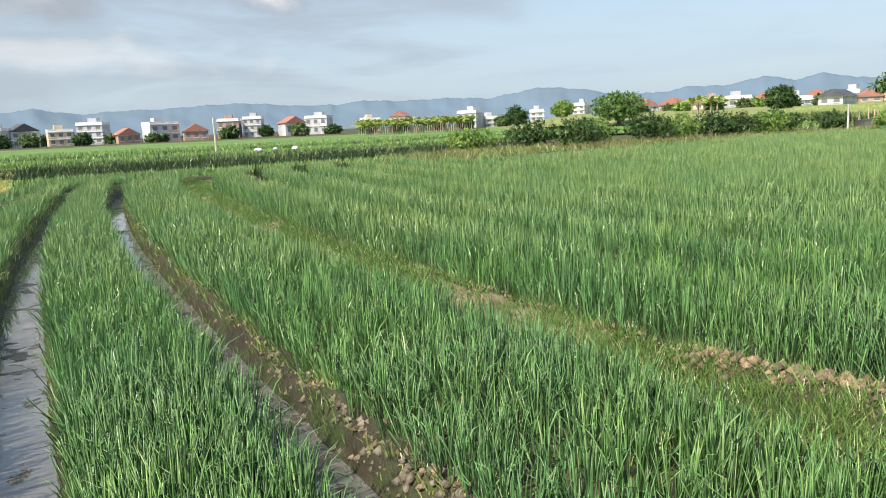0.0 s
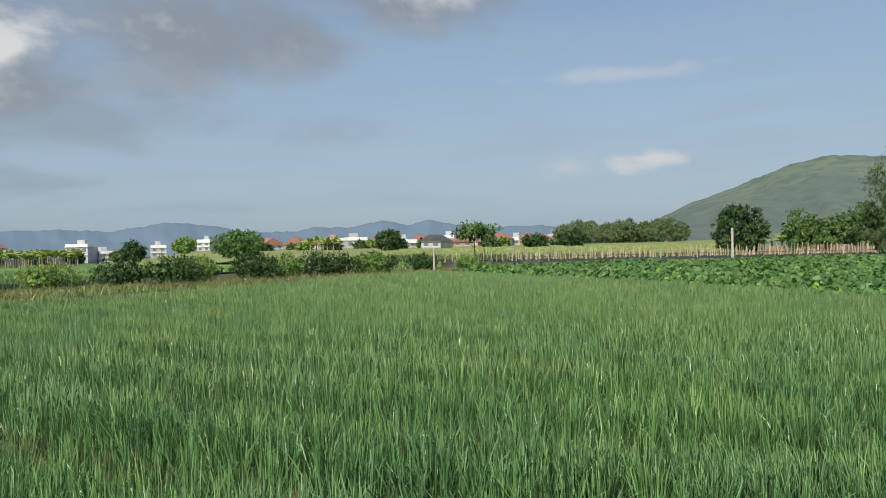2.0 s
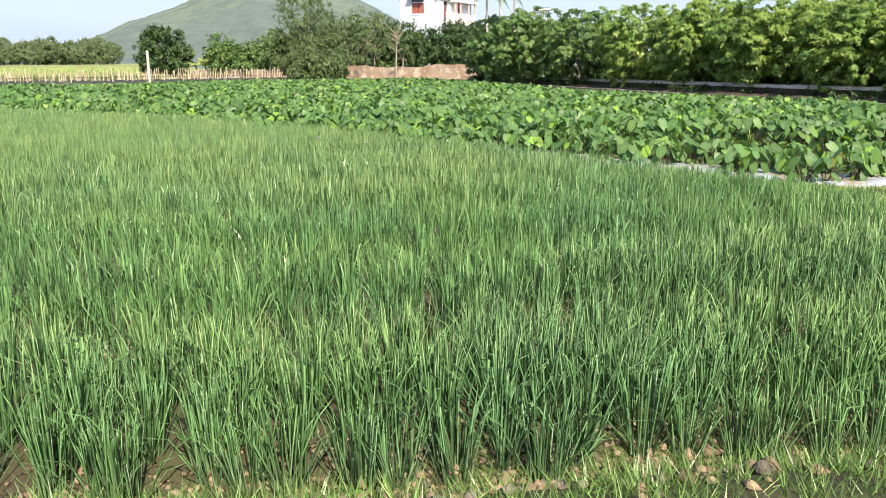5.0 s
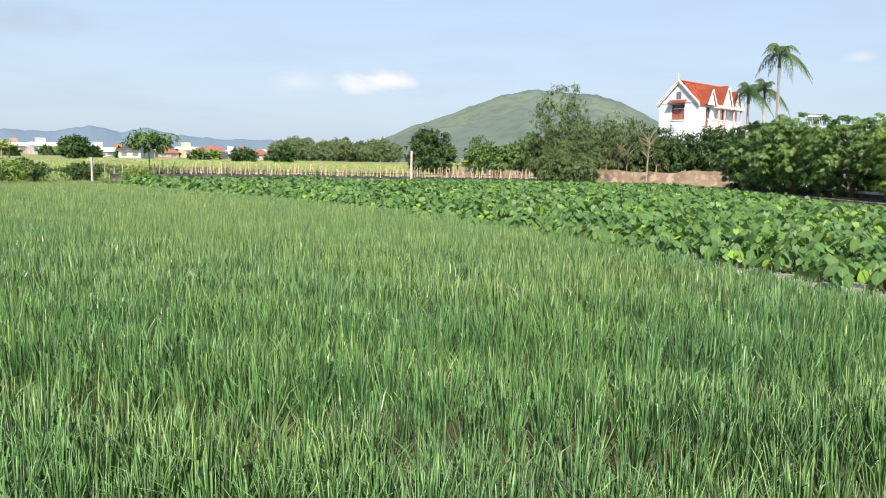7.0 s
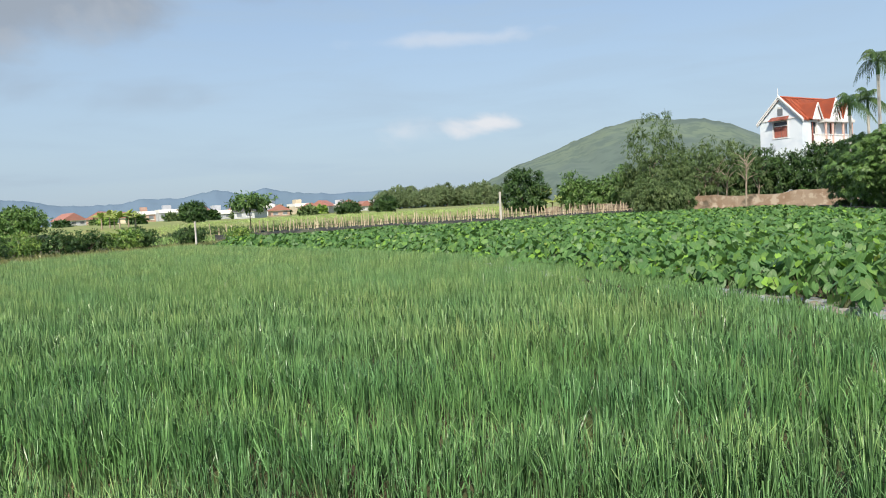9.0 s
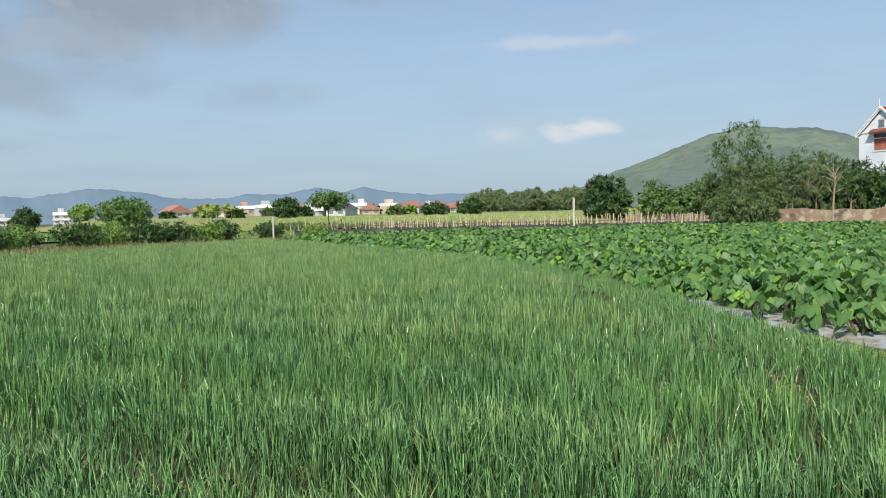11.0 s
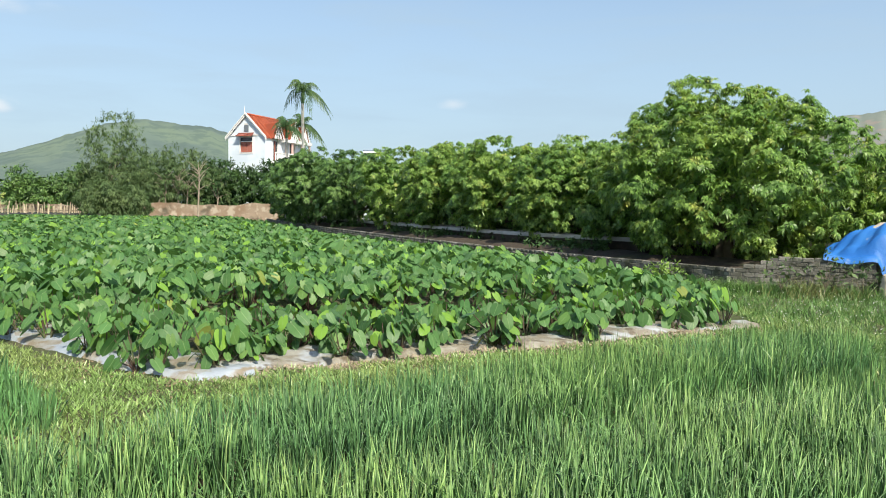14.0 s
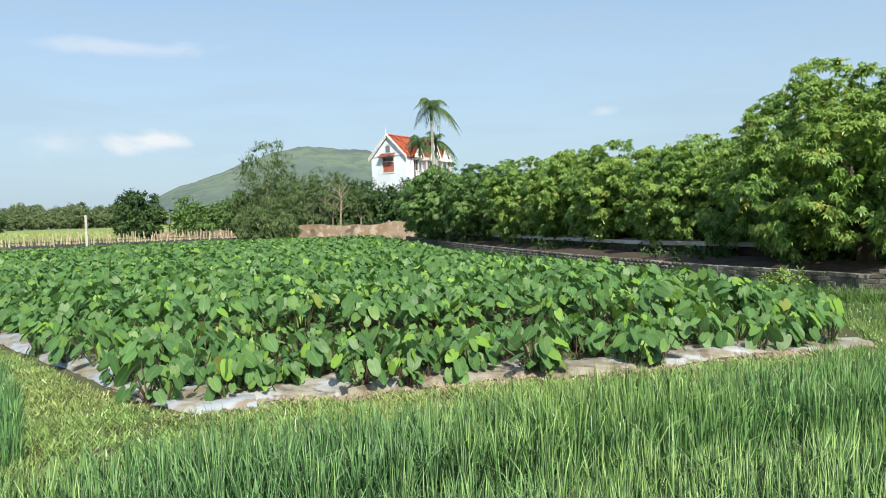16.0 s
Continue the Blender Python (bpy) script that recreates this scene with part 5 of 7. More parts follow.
# Shrubs added to darken the lit gap below the crowns.
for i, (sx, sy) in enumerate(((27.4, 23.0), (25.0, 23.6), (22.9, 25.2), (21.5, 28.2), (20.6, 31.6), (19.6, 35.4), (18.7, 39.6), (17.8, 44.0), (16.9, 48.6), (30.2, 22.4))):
    tree("shrub", sx, sy, 2.0 + 0.2 * math.sin(i * 2.2), 1.9, M["dark_leaf"], "added dark shrub that shades the gap behind the canal", "shrub", 150 + i, 300, 8, 0.22, 0.09, -0.05, 0.06, 24, 0.5, "shrubs behind the canal")


def bare_tree(x, y, h):
    root = new("bare_tree")
    root.location = (x, y, 0)
    r = random.Random(5)
    bm = bmesh.new()
    top = Vector((0.15, 0, h * 0.8))
    limb(bm, [(0, 0, -0.1), (0.05, 0.1, h * 0.4), top], [0.08, 0.065, 0.04])
    for k in range(16):
        a = k * 0.8
        s = Vector((0.03, 0, h * r.uniform(0.5, 0.8)))
        e = s + Vector((math.cos(a) * 0.9, math.sin(a) * 0.9, r.uniform(0.3, 1.1)))
        limb(bm, [s, s.lerp(e, 0.5) + Vector((0, 0, 0.1)), e], [0.03, 0.02, 0.008], 5)
    part("trunk", bm, M["pale_bark"], root)
    tagged(root, "bare pale tree with forked branches by the wall", "tree")


bare_tree(4.6, 66.0, 5.2)
for bx, by, bh in ((1.2, 75.4, 4.4), (2.3, 75.1, 4.9), (3.0, 75.3, 4.2), (5.6, 74.9, 4.0)):
    bare_tree(bx, by, bh)


def palm(x, y, h, crown, seed, label):
    """Slender areca palm: ringed trunk, crown shaft, arching fronds."""
    r = random.Random(seed)
    root = new("areca_palm")
    root.location = (x, y, 0)
    bm = bmesh.new()
    limb(bm, [(0, 0, -0.1), (0.05, 0.0, h * 0.5), (0, 0.05, h)], [0.13, 0.10, 0.09], 9)
    part("trunk", bm, M["post"], root, "smooth pale trunk")
    bm = bmesh.new()
    limb(bm, [(0, 0.05, h), (0, 0.05, h + 0.8)], [0.11, 0.06], 8)
    part("crown_shaft", bm, M["palm_leaf"], root)
    n = 13
    for k in range(n):
        a = k * 2.399 + r.uniform(-0.2, 0.2)
        lift = (0.25, 0.6, 0.95, 1.2, 1.4)[k % 5] + r.uniform(-0.15, 0.15)
        d = Vector((math.cos(a), math.sin(a), 0))
        side = Vector((-d.y, d.x, 0))
        size = crown * r.uniform(0.9, 1.15)
        pts = []
        for s in range(13):
            u = s / 12
            pts.append(Vector((0, 0.05, h + 0.75)) + d * size * 0.72 * (u * math.cos(lift) + 0.30 * u * u) + Vector((0, 0, size * (math.sin(lift) * u - (0.55 + 0.45 * math.cos(lift)) * u ** 2.4))))
        V, F = [], []
        for s in range(12):
            p, q = pts[s], pts[s + 1]
            w = size * 0.21 * math.sin(math.pi * min(0.96, 0.10 + s / 12.5))
            for sg in (-1, 1):
                for j in range(4):
                    b = p.lerp(q, j / 4)
                    c = b + side * sg * w * 0.6 + (q - p) * 0.9 + Vector((0, 0, -w * 0.10))
                    t = b + side * sg * w * r.uniform(0.75, 1.0) + (q - p) * 1.4 + Vector((0, 0, -w * r.uniform(0.9, 1.9)))
                    o = len(V)
                    V += [tuple(b), tuple(c - (q - p) * 0.12), tuple(c + (q - p) * 0.12), tuple(t)]
                    F += [(o, o + 1, o + 2), (o + 1, o + 3, o + 2)]
            o = len(V)
            V += [tuple(p + side * 0.03), tuple(p - side * 0.03), tuple(q)]
            F.append((o, o + 1, o + 2))
        child(new("frond", mesh_np("frond", V, F, M["palm_leaf"])), root)
    return tagged(root, label, "palm tree")


palm(11.7, 53.2, 7.9, 1.75, 1, "tall slender areca palm with drooping fronds")
palm(11.0, 59.8, 6.3, 1.75, 2, "shorter areca palm with a dense green crown")
palm(12.2, 61.0, 6.6, 1.7, 3, "shorter areca palm beside another palm")


# ---------------------------------------------------------------- walls, canal, tarpaulin
WALL_LINE = [(18.0, 18.4), (16.7, 22.0), (15.3, 28.0), (13.7, 37.0), (12.6, 44.0), (11.6, 52.0), (10.6, 60.0), (9.8, 69.0)]


def block_wall():
    """Low wall of cement blocks beside the taro, stepped up at its near end."""
    core = new("block_wall")
    tagged(core, "low grey cement block wall, stepped at one end", "wall", kind="structure")
    bm = bmesh.new()
    box(bm, -0.098, -0.055, -0.038, 0.098, 0.055, 0.038, 0.006)
    me = bpy.data.meshes.new("block")
    bm.to_mesh(me)
    bm.free()
    me.materials.append(M["block"])
    cube = np.array([(a, b, e) for a in (-0.098, 0.098) for b in (-0.055, 0.055) for e in (-0.038, 0.038)])
    quads = np.array([(0, 1, 3, 2), (4, 6, 7, 5), (0, 4, 5, 1), (2, 3, 7, 6), (0, 2, 6, 4), (1, 5, 7, 3)])
    rest = []
    r = random.Random(3)

    def run(line, courses, limit):
        made = 0
        s0 = 0.0
        for (x0, y0), (x1, y1) in zip(line, line[1:]):
            l = math.hypot(x1 - x0, y1 - y0)
            a = math.atan2(y1 - y0, x1 - x0)
            s = 0.0
            while s < l - 0.1:
                for c in range(12):
                    q = s + (0.05 if c % 2 else -0.05)
                    if c < courses(s0 + q):
                        px, py = x0 + math.cos(a) * (q + 0.1), y0 + math.sin(a) * (q + 0.1)
                        m = Matrix.Translation((px + r.uniform(-0.012, 0.012), py + r.uniform(-0.012, 0.012), c * 0.085 - 0.08 + r.uniform(-0.005, 0.005))) @ Matrix.Rotation(a + r.uniform(-0.05, 0.05), 4, "Z") @ Matrix.Rotation(r.uniform(-0.03, 0.03), 4, "Y")
                        if made < limit:
                            ob = new("block", me)
                            ob.parent = core
                            ob.matrix_basis = m
                            made += 1
                        else:
                            mm = np.array(m)
                            rest.append(cube @ mm[:3, :3].T + mm[:3, 3])
                s += 0.21
            s0 += l

    steps = [(17.95, 18.45), (19.85, 16.72)]
    run(steps, lambda s: 7 + (s > 0.12) + (s > 0.42) + (s > 0.72), 150)
    run(WALL_LINE, lambda s: 7, 150)
    F = (quads[None] + (np.arange(len(rest)) * 8)[:, None, None]).reshape(-1, 4)
    ob = new("block_courses", mesh_np("block_courses", np.concatenate(rest), F, M["block"]))
    ob.parent = core
    tagged(ob, kind="stuff")
    bm = bmesh.new()
    for line, h in ((WALL_LINE, 0.44), (steps, 0.44), ([(18.5, 17.95), (19.82, 16.75)], 0.69)):
        for (x0, y0), (x1, y1) in zip(line, line[1:]):
            l, a = math.hypot(x1 - x0, y1 - y0), math.atan2(y1 - y0, x1 - x0)
            m = Matrix.Translation(((x0 + x1) / 2, (y0 + y1) / 2, h / 2 - 0.05)) @ Matrix.Rotation(a, 4, "Z") @ Matrix.Diagonal((l, 0.088 if h < 0.5 else 0.082, h + 0.1, 1))
            bmesh.ops.create_cube(bm, size=1.0, matrix=m)
    part("mortar", bm, M["mortar"], core)


def ridge(name, line, half, heights, mat, label, category, rough=0.08, kind="structure", rows=9):
    """A long earth bank with an uneven rounded section."""
    pts = []
    for (x0, y0), (x1, y1) in zip(line, line[1:]):
        l = math.hypot(x1 - x0, y1 - y0)
        k = max(2, int(l / (half * 0.4)))
        pts += [(x0 + (x1 - x0) * u / k, y0 + (y1 - y0) * u / k) for u in range(k)]
    pts.append(line[-1])
    V, F = [], []
    for i, (x, y) in enumerate(pts):
        a, b = Vector(pts[max(i - 1, 0)]), Vector(pts[min(i + 1, len(pts) - 1)])
        n = Vector((-(b - a).y, (b - a).x)).normalized()
        for j in range(rows):
            v = j / (rows - 1) * 2 - 1
            z = heights * (1 - abs(v) ** 2.5) - 0.08
            px, py = x + n.x * v * half, y + n.y * v * half
            V.append((px, py, z + rough * float(wave(px, py, half * 0.3)) * (abs(v) < 0.99)))
        if i:
            for j in range(rows - 1):
                F.append((rows * (i - 1) + j, rows * i + j, rows * i + j + 1, rows * (i - 1) + j + 1))
    return tagged(new(name, mesh_np(name, V, F, mat, True)), label, category, kind=kind)


BANK = [(20.8, 18.6), (18.4, 22.6), (17.0, 28.4), (15.4, 37.4), (14.3, 44.4), (13.2, 52.3), (12.2, 60.3), (11.4, 69.0)]


def canal():
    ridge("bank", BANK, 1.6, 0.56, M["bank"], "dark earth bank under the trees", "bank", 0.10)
    line = [(30.0, 20.4), (24.0, 20.9), (21.4, 22.9), (19.4, 24.6), (17.5, 29.0), (16.0, 37.6), (14.9, 44.6), (13.9, 52.5), (12.9, 60.5), (12.1, 69.0)]
    core, cap = bmesh.new(), bmesh.new()
    for (x0, y0), (x1, y1) in zip(line, line[1:]):
        l, a = math.hypot(x1 - x0, y1 - y0), math.atan2(y1 - y0, x1 - x0)

        def slab(bm, o, w, z0, z1, more):
            m = Matrix.Translation(((x0 + x1) / 2 + o * math.sin(a), (y0 + y1) / 2 - o * math.cos(a), (z0 + z1) / 2)) @ Matrix.Rotation(a, 4, "Z") @ Matrix.Diagonal((l + more, w, z1 - z0, 1))
            bmesh.ops.create_cube(bm, size=1.0, matrix=m)
        for o in (0.0, 1.0):
            slab(core, o, 0.14, -0.05, 0.68, 0.10)
            slab(cap, o, 0.20, 0.68, 0.80, 0.14)
        slab(core, 0.5, 0.86, 0.0, 0.2, 0.1)
    ob = part("canal", cap, M["concrete"])
    tagged(ob, "pale concrete irrigation channel behind the wall", "canal", kind="structure")
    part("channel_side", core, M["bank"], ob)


def tarpaulin():
    """Blue sheet draped over a heap behind the wall."""
    n = 64
    V, F = [], []
    e, f = Vector((0.74, -0.67)), Vector((-0.67, -0.74))
    for j in range(n):
        for i in range(n):
            u, v = i / (n - 1) * 2 - 1, j / (n - 1) * 2 - 1
            rr = math.hypot(u * 0.9, v)
            z = 1.50 - 1.05 * max(0, rr - 0.45) ** 1.3 - 0.35 * max(0, -u - 0.1)
            fold = 0.17 * abs(math.sin(4.5 * math.atan2(v, u) + 2.5 * rr)) * rr + 0.09 * abs(math.sin(9 * u + 4 * v + 2 * math.sin(3 * v))) + 0.035 * math.sin(15 * v - 6 * u) - 0.14
            z += fold - 0.05
            open_side = float(sstep(u, -0.36, -0.27))
            low = 0.77 - 0.10 * float(sstep(v, 0.97, 1.0))
            low += (0.26 - low) * open_side
            if v > 0.75:
                z -= (v - 0.75) * 3.4
            p = Vector((20.95, 17.2)) + e * (u * 1.4) + f * (v * 1.2 + 0.03 * math.sin(9 * u))
            V.append((p.x, p.y, max(low + 0.03 * math.sin(11 * u), z)))
    for j in range(n - 1):
        for i in range(n - 1):
            k = j * n + i
            F.append((k, k + 1, k + n + 1, k + n))
    ob = new("tarpaulin", mesh_np("tarpaulin", V, F, M["tarp"], True))
    tagged(ob, "bright blue plastic tarpaulin draped over a heap", "tarpaulin")
    bm = bmesh.new()
    bmesh.ops.create_icosphere(bm, subdivisions=3, radius=1.0, matrix=Matrix.Translation((20.85, 17.45, 0.40)) @ Matrix.Diagonal((0.85, 0.7, 0.98, 1)))
    for v in bm.verts:
        v.co += v.normal * (0.09 * float(wave(v.co.x, v.co.y + v.co.z, 0.16)) + 0.05 * float(wave(v.co.y, v.co.z, 0.07)))
    tagged(part("mound", bm, M["sack"], smooth=True), "pale earth mound under the tarpaulin", "mound")
    bm = bmesh.new()
    bmesh.ops.create_cube(bm, size=1.0)
    bmesh.ops.subdivide_edges(bm, edges=bm.edges[:], cuts=5, use_grid_fill=True)
    for v in bm.verts:
        q = v.co.copy()
        k = 1 - 0.22 * (q.x * q.x + q.y * q.y) * 2
        taper = 1.0 - 0.35 * (q.z + 0.5) ** 2
        crease = 1 + 0.06 * math.sin(q.z * 19 + q.x * 6) + 0.05 * math.sin(q.y * 17 + q.z * 9)
        v.co = Vector((19.83 + q.x * 0.34 * k * taper * crease, 16.46 + q.y * 0.24 * k * taper * crease, 0.22 + q.z * 0.56 - 0.05 * abs(q.x)))
    tagged(part("sack", bm, M["sack"], smooth=True), "pale woven sack leaning on the block wall", "sack")


def bank_weeds():
    """Low weeds in loose clumps on the bank and along the foot of the wall."""
    C, r = [], np.random.default_rng(17)
    for (x0, y0), (x1, y1) in zip(BANK[1:], BANK[2:]):
        n = int(math.hypot(x1 - x0, y1 - y0) * 16)
        u = r.uniform(0, 1, n)
        x = x0 + (x1 - x0) * u + r.normal(0, 0.55, n)
        C.append(np.stack([x, y0 + (y1 - y0) * u], 1)[wave(x, 7.0 * u + y0, 1.3) > 0.0])
    C = np.concatenate(C)
    P = np.stack([C[:, 0], C[:, 1], r.uniform(0.50, 0.68, len(C))], 1)
    nrm = np.tile(np.array([0.0, 0.0, 1.0]), (len(P), 1)) + r.normal(0, 0.3, P.shape)
    stuff("bank_weeds", [leaf_cloud(P, nrm, 12, 0.16, 0.06, 0.4, r)], M["dark_leaf"], "dark green weeds on the bank behind the wall", "weeds")


block_wall()
canal()
bank_weeds()
tarpaulin()
for k, (bx, by, bh) in enumerate(((18.35, 17.35, 0.8), (18.9, 16.95, 1.0), (19.4, 16.6, 0.7))):
    tree("weed_bush", bx, by, bh, 0.5, M["pale_leaf"], "thin-stemmed weed in front of the block wall", "weed", 92 + k, 16, 5, 0.09, 0.03, 0.1, 0.012, 9, 0.3, "weeds before the wall")
tree("weed_bush", 17.0, 19.3, 0.55, 0.40, M["tree_leaf"], "leafy weed beside the low wall", "weed", 91, 50, 6, 0.10, 0.04, 0.1, 0.012, 10, 0.3)


def earth_wall():
    line = [(-15.0, 82.0), (-8.0, 78.2), (0.0, 74.6), (9.5, 73.6), (13.0, 73.0)]
    r = random.Random(8)
    bm = bmesh.new()
    pts = []
    for (x0, y0), (x1, y1) in zip(line, line[1:]):
        k = max(2, int(math.hypot(x1 - x0, y1 - y0) / 0.7))
        pts += [(x0 + (x1 - x0) * u / k, y0 + (y1 - y0) * u / k) for u in range(k)]
    pts.append(line[-1])
    rows = []
    for i, (x, y) in enumerate(pts):
        h = 1.62 - 0.4 * max(0, 1 - i / 22) + 0.12 * math.sin(i * 0.37) + 0.08 * math.sin(i * 1.3) + r.uniform(-0.06, 0.06)
        rows.append([bm.verts.new((x, y - 0.35 + r.uniform(-0.04, 0.04), -0.1)), bm.verts.new((x, y - 0.22 + r.uniform(-0.05, 0.05), h * 0.5)), bm.verts.new((x, y - 0.15, h)), bm.verts.new((x, y + 0.18, h + r.uniform(-0.05, 0.05))), bm.verts.new((x, y + 0.35, -0.1))])
    for a, b in zip(rows, rows[1:]):
        for j in range(4):
            bm.faces.new((a[j], b[j], b[j + 1], a[j + 1]))
    ob = part("earth_wall", bm, M["earth_wall"])
    tagged(ob, "weathered reddish-brown earth boundary wall", "wall", kind="structure")


earth_wall()


def post(x, y, h, label, w=0.12, tilt=0.0):
    bm = bmesh.new()
    box(bm, -w / 2, -w / 2, -0.2, w / 2, w / 2, h, 0.012)
    ob = part("concrete_post", bm, M["post"])
    ob.matrix_basis = pose(x, y, 0, 0, tilt, 12)
    tagged(ob, label, "post")


post(-13.85, 62.8, 2.85, "white square concrete post at the fence", 0.17)
post(-29.25, 44.5, 1.75, "short pale concrete marker post by the bushes", 0.11)


def stakes():
    """Rows of bamboo stakes over black mulched beds beyond the taro."""
    bm = bmesh.new()
    limb(bm, [(0, 0, -0.15), (0.01, 0, 0.7), (0.0, 0.01, 1.40)], [0.042, 0.038, 0.03], 5)
    me = bpy.data.meshes.new("stake")
    bm.to_mesh(me)
    bm.free()
    me.materials.append(M["bamboo"])
    r = random.Random(4)
    for row in range(3):
        root = new("stake_fence")
        tagged(root, "row of thin pale bamboo stakes for climbing plants", "fence", "rows of bamboo stakes")
        a, b = Vector((-34.0 + row * 1.2, 52.0 + row * 4.0)), Vector((-4.5 + row * 0.5, 73.5 + row * 2.0))
        n = 99
        for k in range(n):
            p = a.lerp(b, (k + r.uniform(-0.3, 0.3)) / n)
            ob = new("stake", me)
            ob.parent = root
            ob.matrix_basis = pose(p.x, p.y, 0, r.uniform(-8, 8), r.uniform(-8, 8), r.uniform(0, 360)) @ Matrix.Diagonal((r.uniform(0.7, 1.5), r.uniform(0.7, 1.5), r.uniform(0.7, 1.2), 1))
        bmr = bmesh.new()
        for z in (0.9,):
            limb(bmr, [(a.x, a.y, z), (a.x * 0.5 + b.x * 0.5, a.y * 0.5 + b.y * 0.5, z + 0.04), (b.x, b.y, z)], [0.012, 0.012, 0.012], 4)
        part("rail", bmr, M["bark"], root)
        ridge("mulched_bed", [(a.x + 0.3, a.y), (b.x + 0.3, b.y)], 0.6, 0.75, M["net"], "dark mulched vegetable bed under the stakes", "bed", 0.12)

    C = []
    for row in range(3):
        u = rng.uniform(0, 1, 420)
        x, y = -34.0 + row * 1.2 + u * (29.5 - row * 0.7), 52.0 + row * 4.0 + u * (21.5 - row * 2.0)
        C.append(tufts(x + rng.normal(0, 0.25, 420), y - 0.35 + rng.normal(0, 0.25, 420), 8, rng.uniform(0.35, 0.95, 420), 0.06, 1, 0.2, (0.1, 0.8)))
    stuff("climbing_plants", C, M["weed"], "young climbing plants at the foot of the stakes", "plants")


stakes()


# ---------------------------------------------------------------- main house
def wall_box(root, name, u0, u1, v0, v1, z0, z1, mat):
    bm = bmesh.new()
    box(bm, u0, v0, z0, u1, v1, z1)
    return part(name, bm, mat, root)


def villa():
    """Two-storey white house; x runs along the gable end, y into the depth, the front looks along +x."""
    W, L, E, R = 4.5, 8.0, 8.6, 10.9
    root = new("villa")
    root.matrix_basis = pose(6.15, 88.2, 0, 0, 0, -35)
    # rows of wall with openings in the gable end
    bm = bmesh.new()
    wx0, wx1, wz0, wz1 = 1.5, 3.0, 7.0, 8.55
    for x0, x1, z0, z1 in ((0, wx0, 0, E), (wx1, W, 0, E), (wx0, wx1, 0, wz0), (wx0, wx1, wz1, E)):
        box(bm, x0, 0, z0, x1, 0.25, z1)
    part("gable_wall", bm, M["house_wall"], root)
    bm = bmesh.new()
    vs = [bm.verts.new(p) for p in ((0, 0, E), (W, 0, E), (W / 2, 0, R), (0, 0.25, E), (W, 0.25, E), (W / 2, 0.25, R))]
    for f in ((0, 1, 2), (5, 4, 3), (0, 3, 4, 1), (1, 4, 5, 2), (2, 5, 3, 0)):
        bm.faces.new([vs[i] for i in f])
    part("gable", bm, M["house_wall"], root)
    bm = bmesh.new()
    for y0, y1, z0, z1 in ((0.25, 1.4, 0, E), (2.5, 4.6, 0, E), (5.7, L, 0, E), (1.4, 2.5, 0, 6.2), (1.4, 2.5, 8.4, E), (4.6, 5.7, 0, 6.2), (4.6, 5.7, 8.6, E)):
        box(bm, W - 0.25, y0, z0, W, y1, z1)
    part("front_wall", bm, M["house_wall"], root)
    wall_box(root, "rear_wall", 0, 0.25, 0.25, L - 0.25, 0, E, M["house_wall"])
    wall_box(root, "end_wall", 0, W, L - 0.25, L, 0, E, M["house_wall"])
    bm = bmesh.new()
    box(bm, W / 2 - 0.28, -0.05, E + 0.55, W / 2 + 0.28, 0.1, E + 1.25, 0.02)
    part("gable_vent", bm, M["far_pane"], root, "small grey vent window")
    # roof with red sheets and white barge boards
    for s in (-1, 1):
        bm = bmesh.new()
        x_e = W / 2 + s * (W / 2 + 0.18)
        z_e = E - 0.18 * (R - E) / (W / 2)
        vs = [bm.verts.new(p) for p in ((W / 2, -0.06, R + 0.06), (W / 2, L + 0.2, R + 0.06), (x_e, L + 0.2, z_e + 0.06), (x_e, -0.06, z_e + 0.06))]
        f = bm.faces.new(vs)
        bmesh.ops.solidify(bm, geom=[f], thickness=0.12)
        slope = part("roof_slope", bm, M["roof"], root)
        bm = bmesh.new()
        for y0, y1, drop in ((-0.22, -0.07, 0.34), (-0.28, -0.22, 0.16)):
            vs = [bm.verts.new(p) for p in ((W / 2, y0, R + 0.20), (x_e + s * 0.06, y0, z_e + 0.20), (x_e + s * 0.06, y0, z_e + 0.20 - drop), (W / 2, y0, R + 0.20 - drop), (W / 2, y1, R + 0.20), (x_e + s * 0.06, y1, z_e + 0.20), (x_e + s * 0.06, y1, z_e + 0.20 - drop), (W / 2, y1, R + 0.20 - drop))]
            for f in ((0, 1, 2, 3), (7, 6, 5, 4), (0, 4, 5, 1), (1, 5, 6, 2), (2, 6, 7, 3)):
                bm.faces.new([vs[i] for i in f])
        part("barge_board", bm, M["trim"], root, "white barge board")
        for k in range(12):
            y = 0.1 + k * (L - 0.1) / 11
            bm = bmesh.new()
            limb(bm, [(W / 2, y, R + 0.12), (x_e, y, z_e + 0.12)], [0.035, 0.035], 4)
            part("rib", bm, M["roof"], slope)
    bm = bmesh.new()
    limb(bm, [(W / 2, -0.05, R + 0.1), (W / 2, L + 0.2, R + 0.1)], [0.11, 0.11], 6)
    part("ridge_cap", bm, M["roof"], root)
    bm = bmesh.new()
    limb(bm, [(W / 2, -0.3, R), (W / 2, -0.3, R + 0.9)], [0.05, 0.02], 5)
    part("finial", bm, M["trim"], root)
    # small front gables on the eaves
    for y, w, h in ((1.95, 1.5, 1.45), (5.15, 1.9, 2.0), (7.3, 1.3, 1.6)):
        dormer = new("dormer")
        dormer.parent = root
        x = W + 0.38
        bm = bmesh.new()
        vs = [bm.verts.new(p) for p in ((x, y - w / 2, E - 0.1), (x, y + w / 2, E - 0.1), (x, y, E + h), (W / 2 + 0.6, y, E + h * 0.95))]
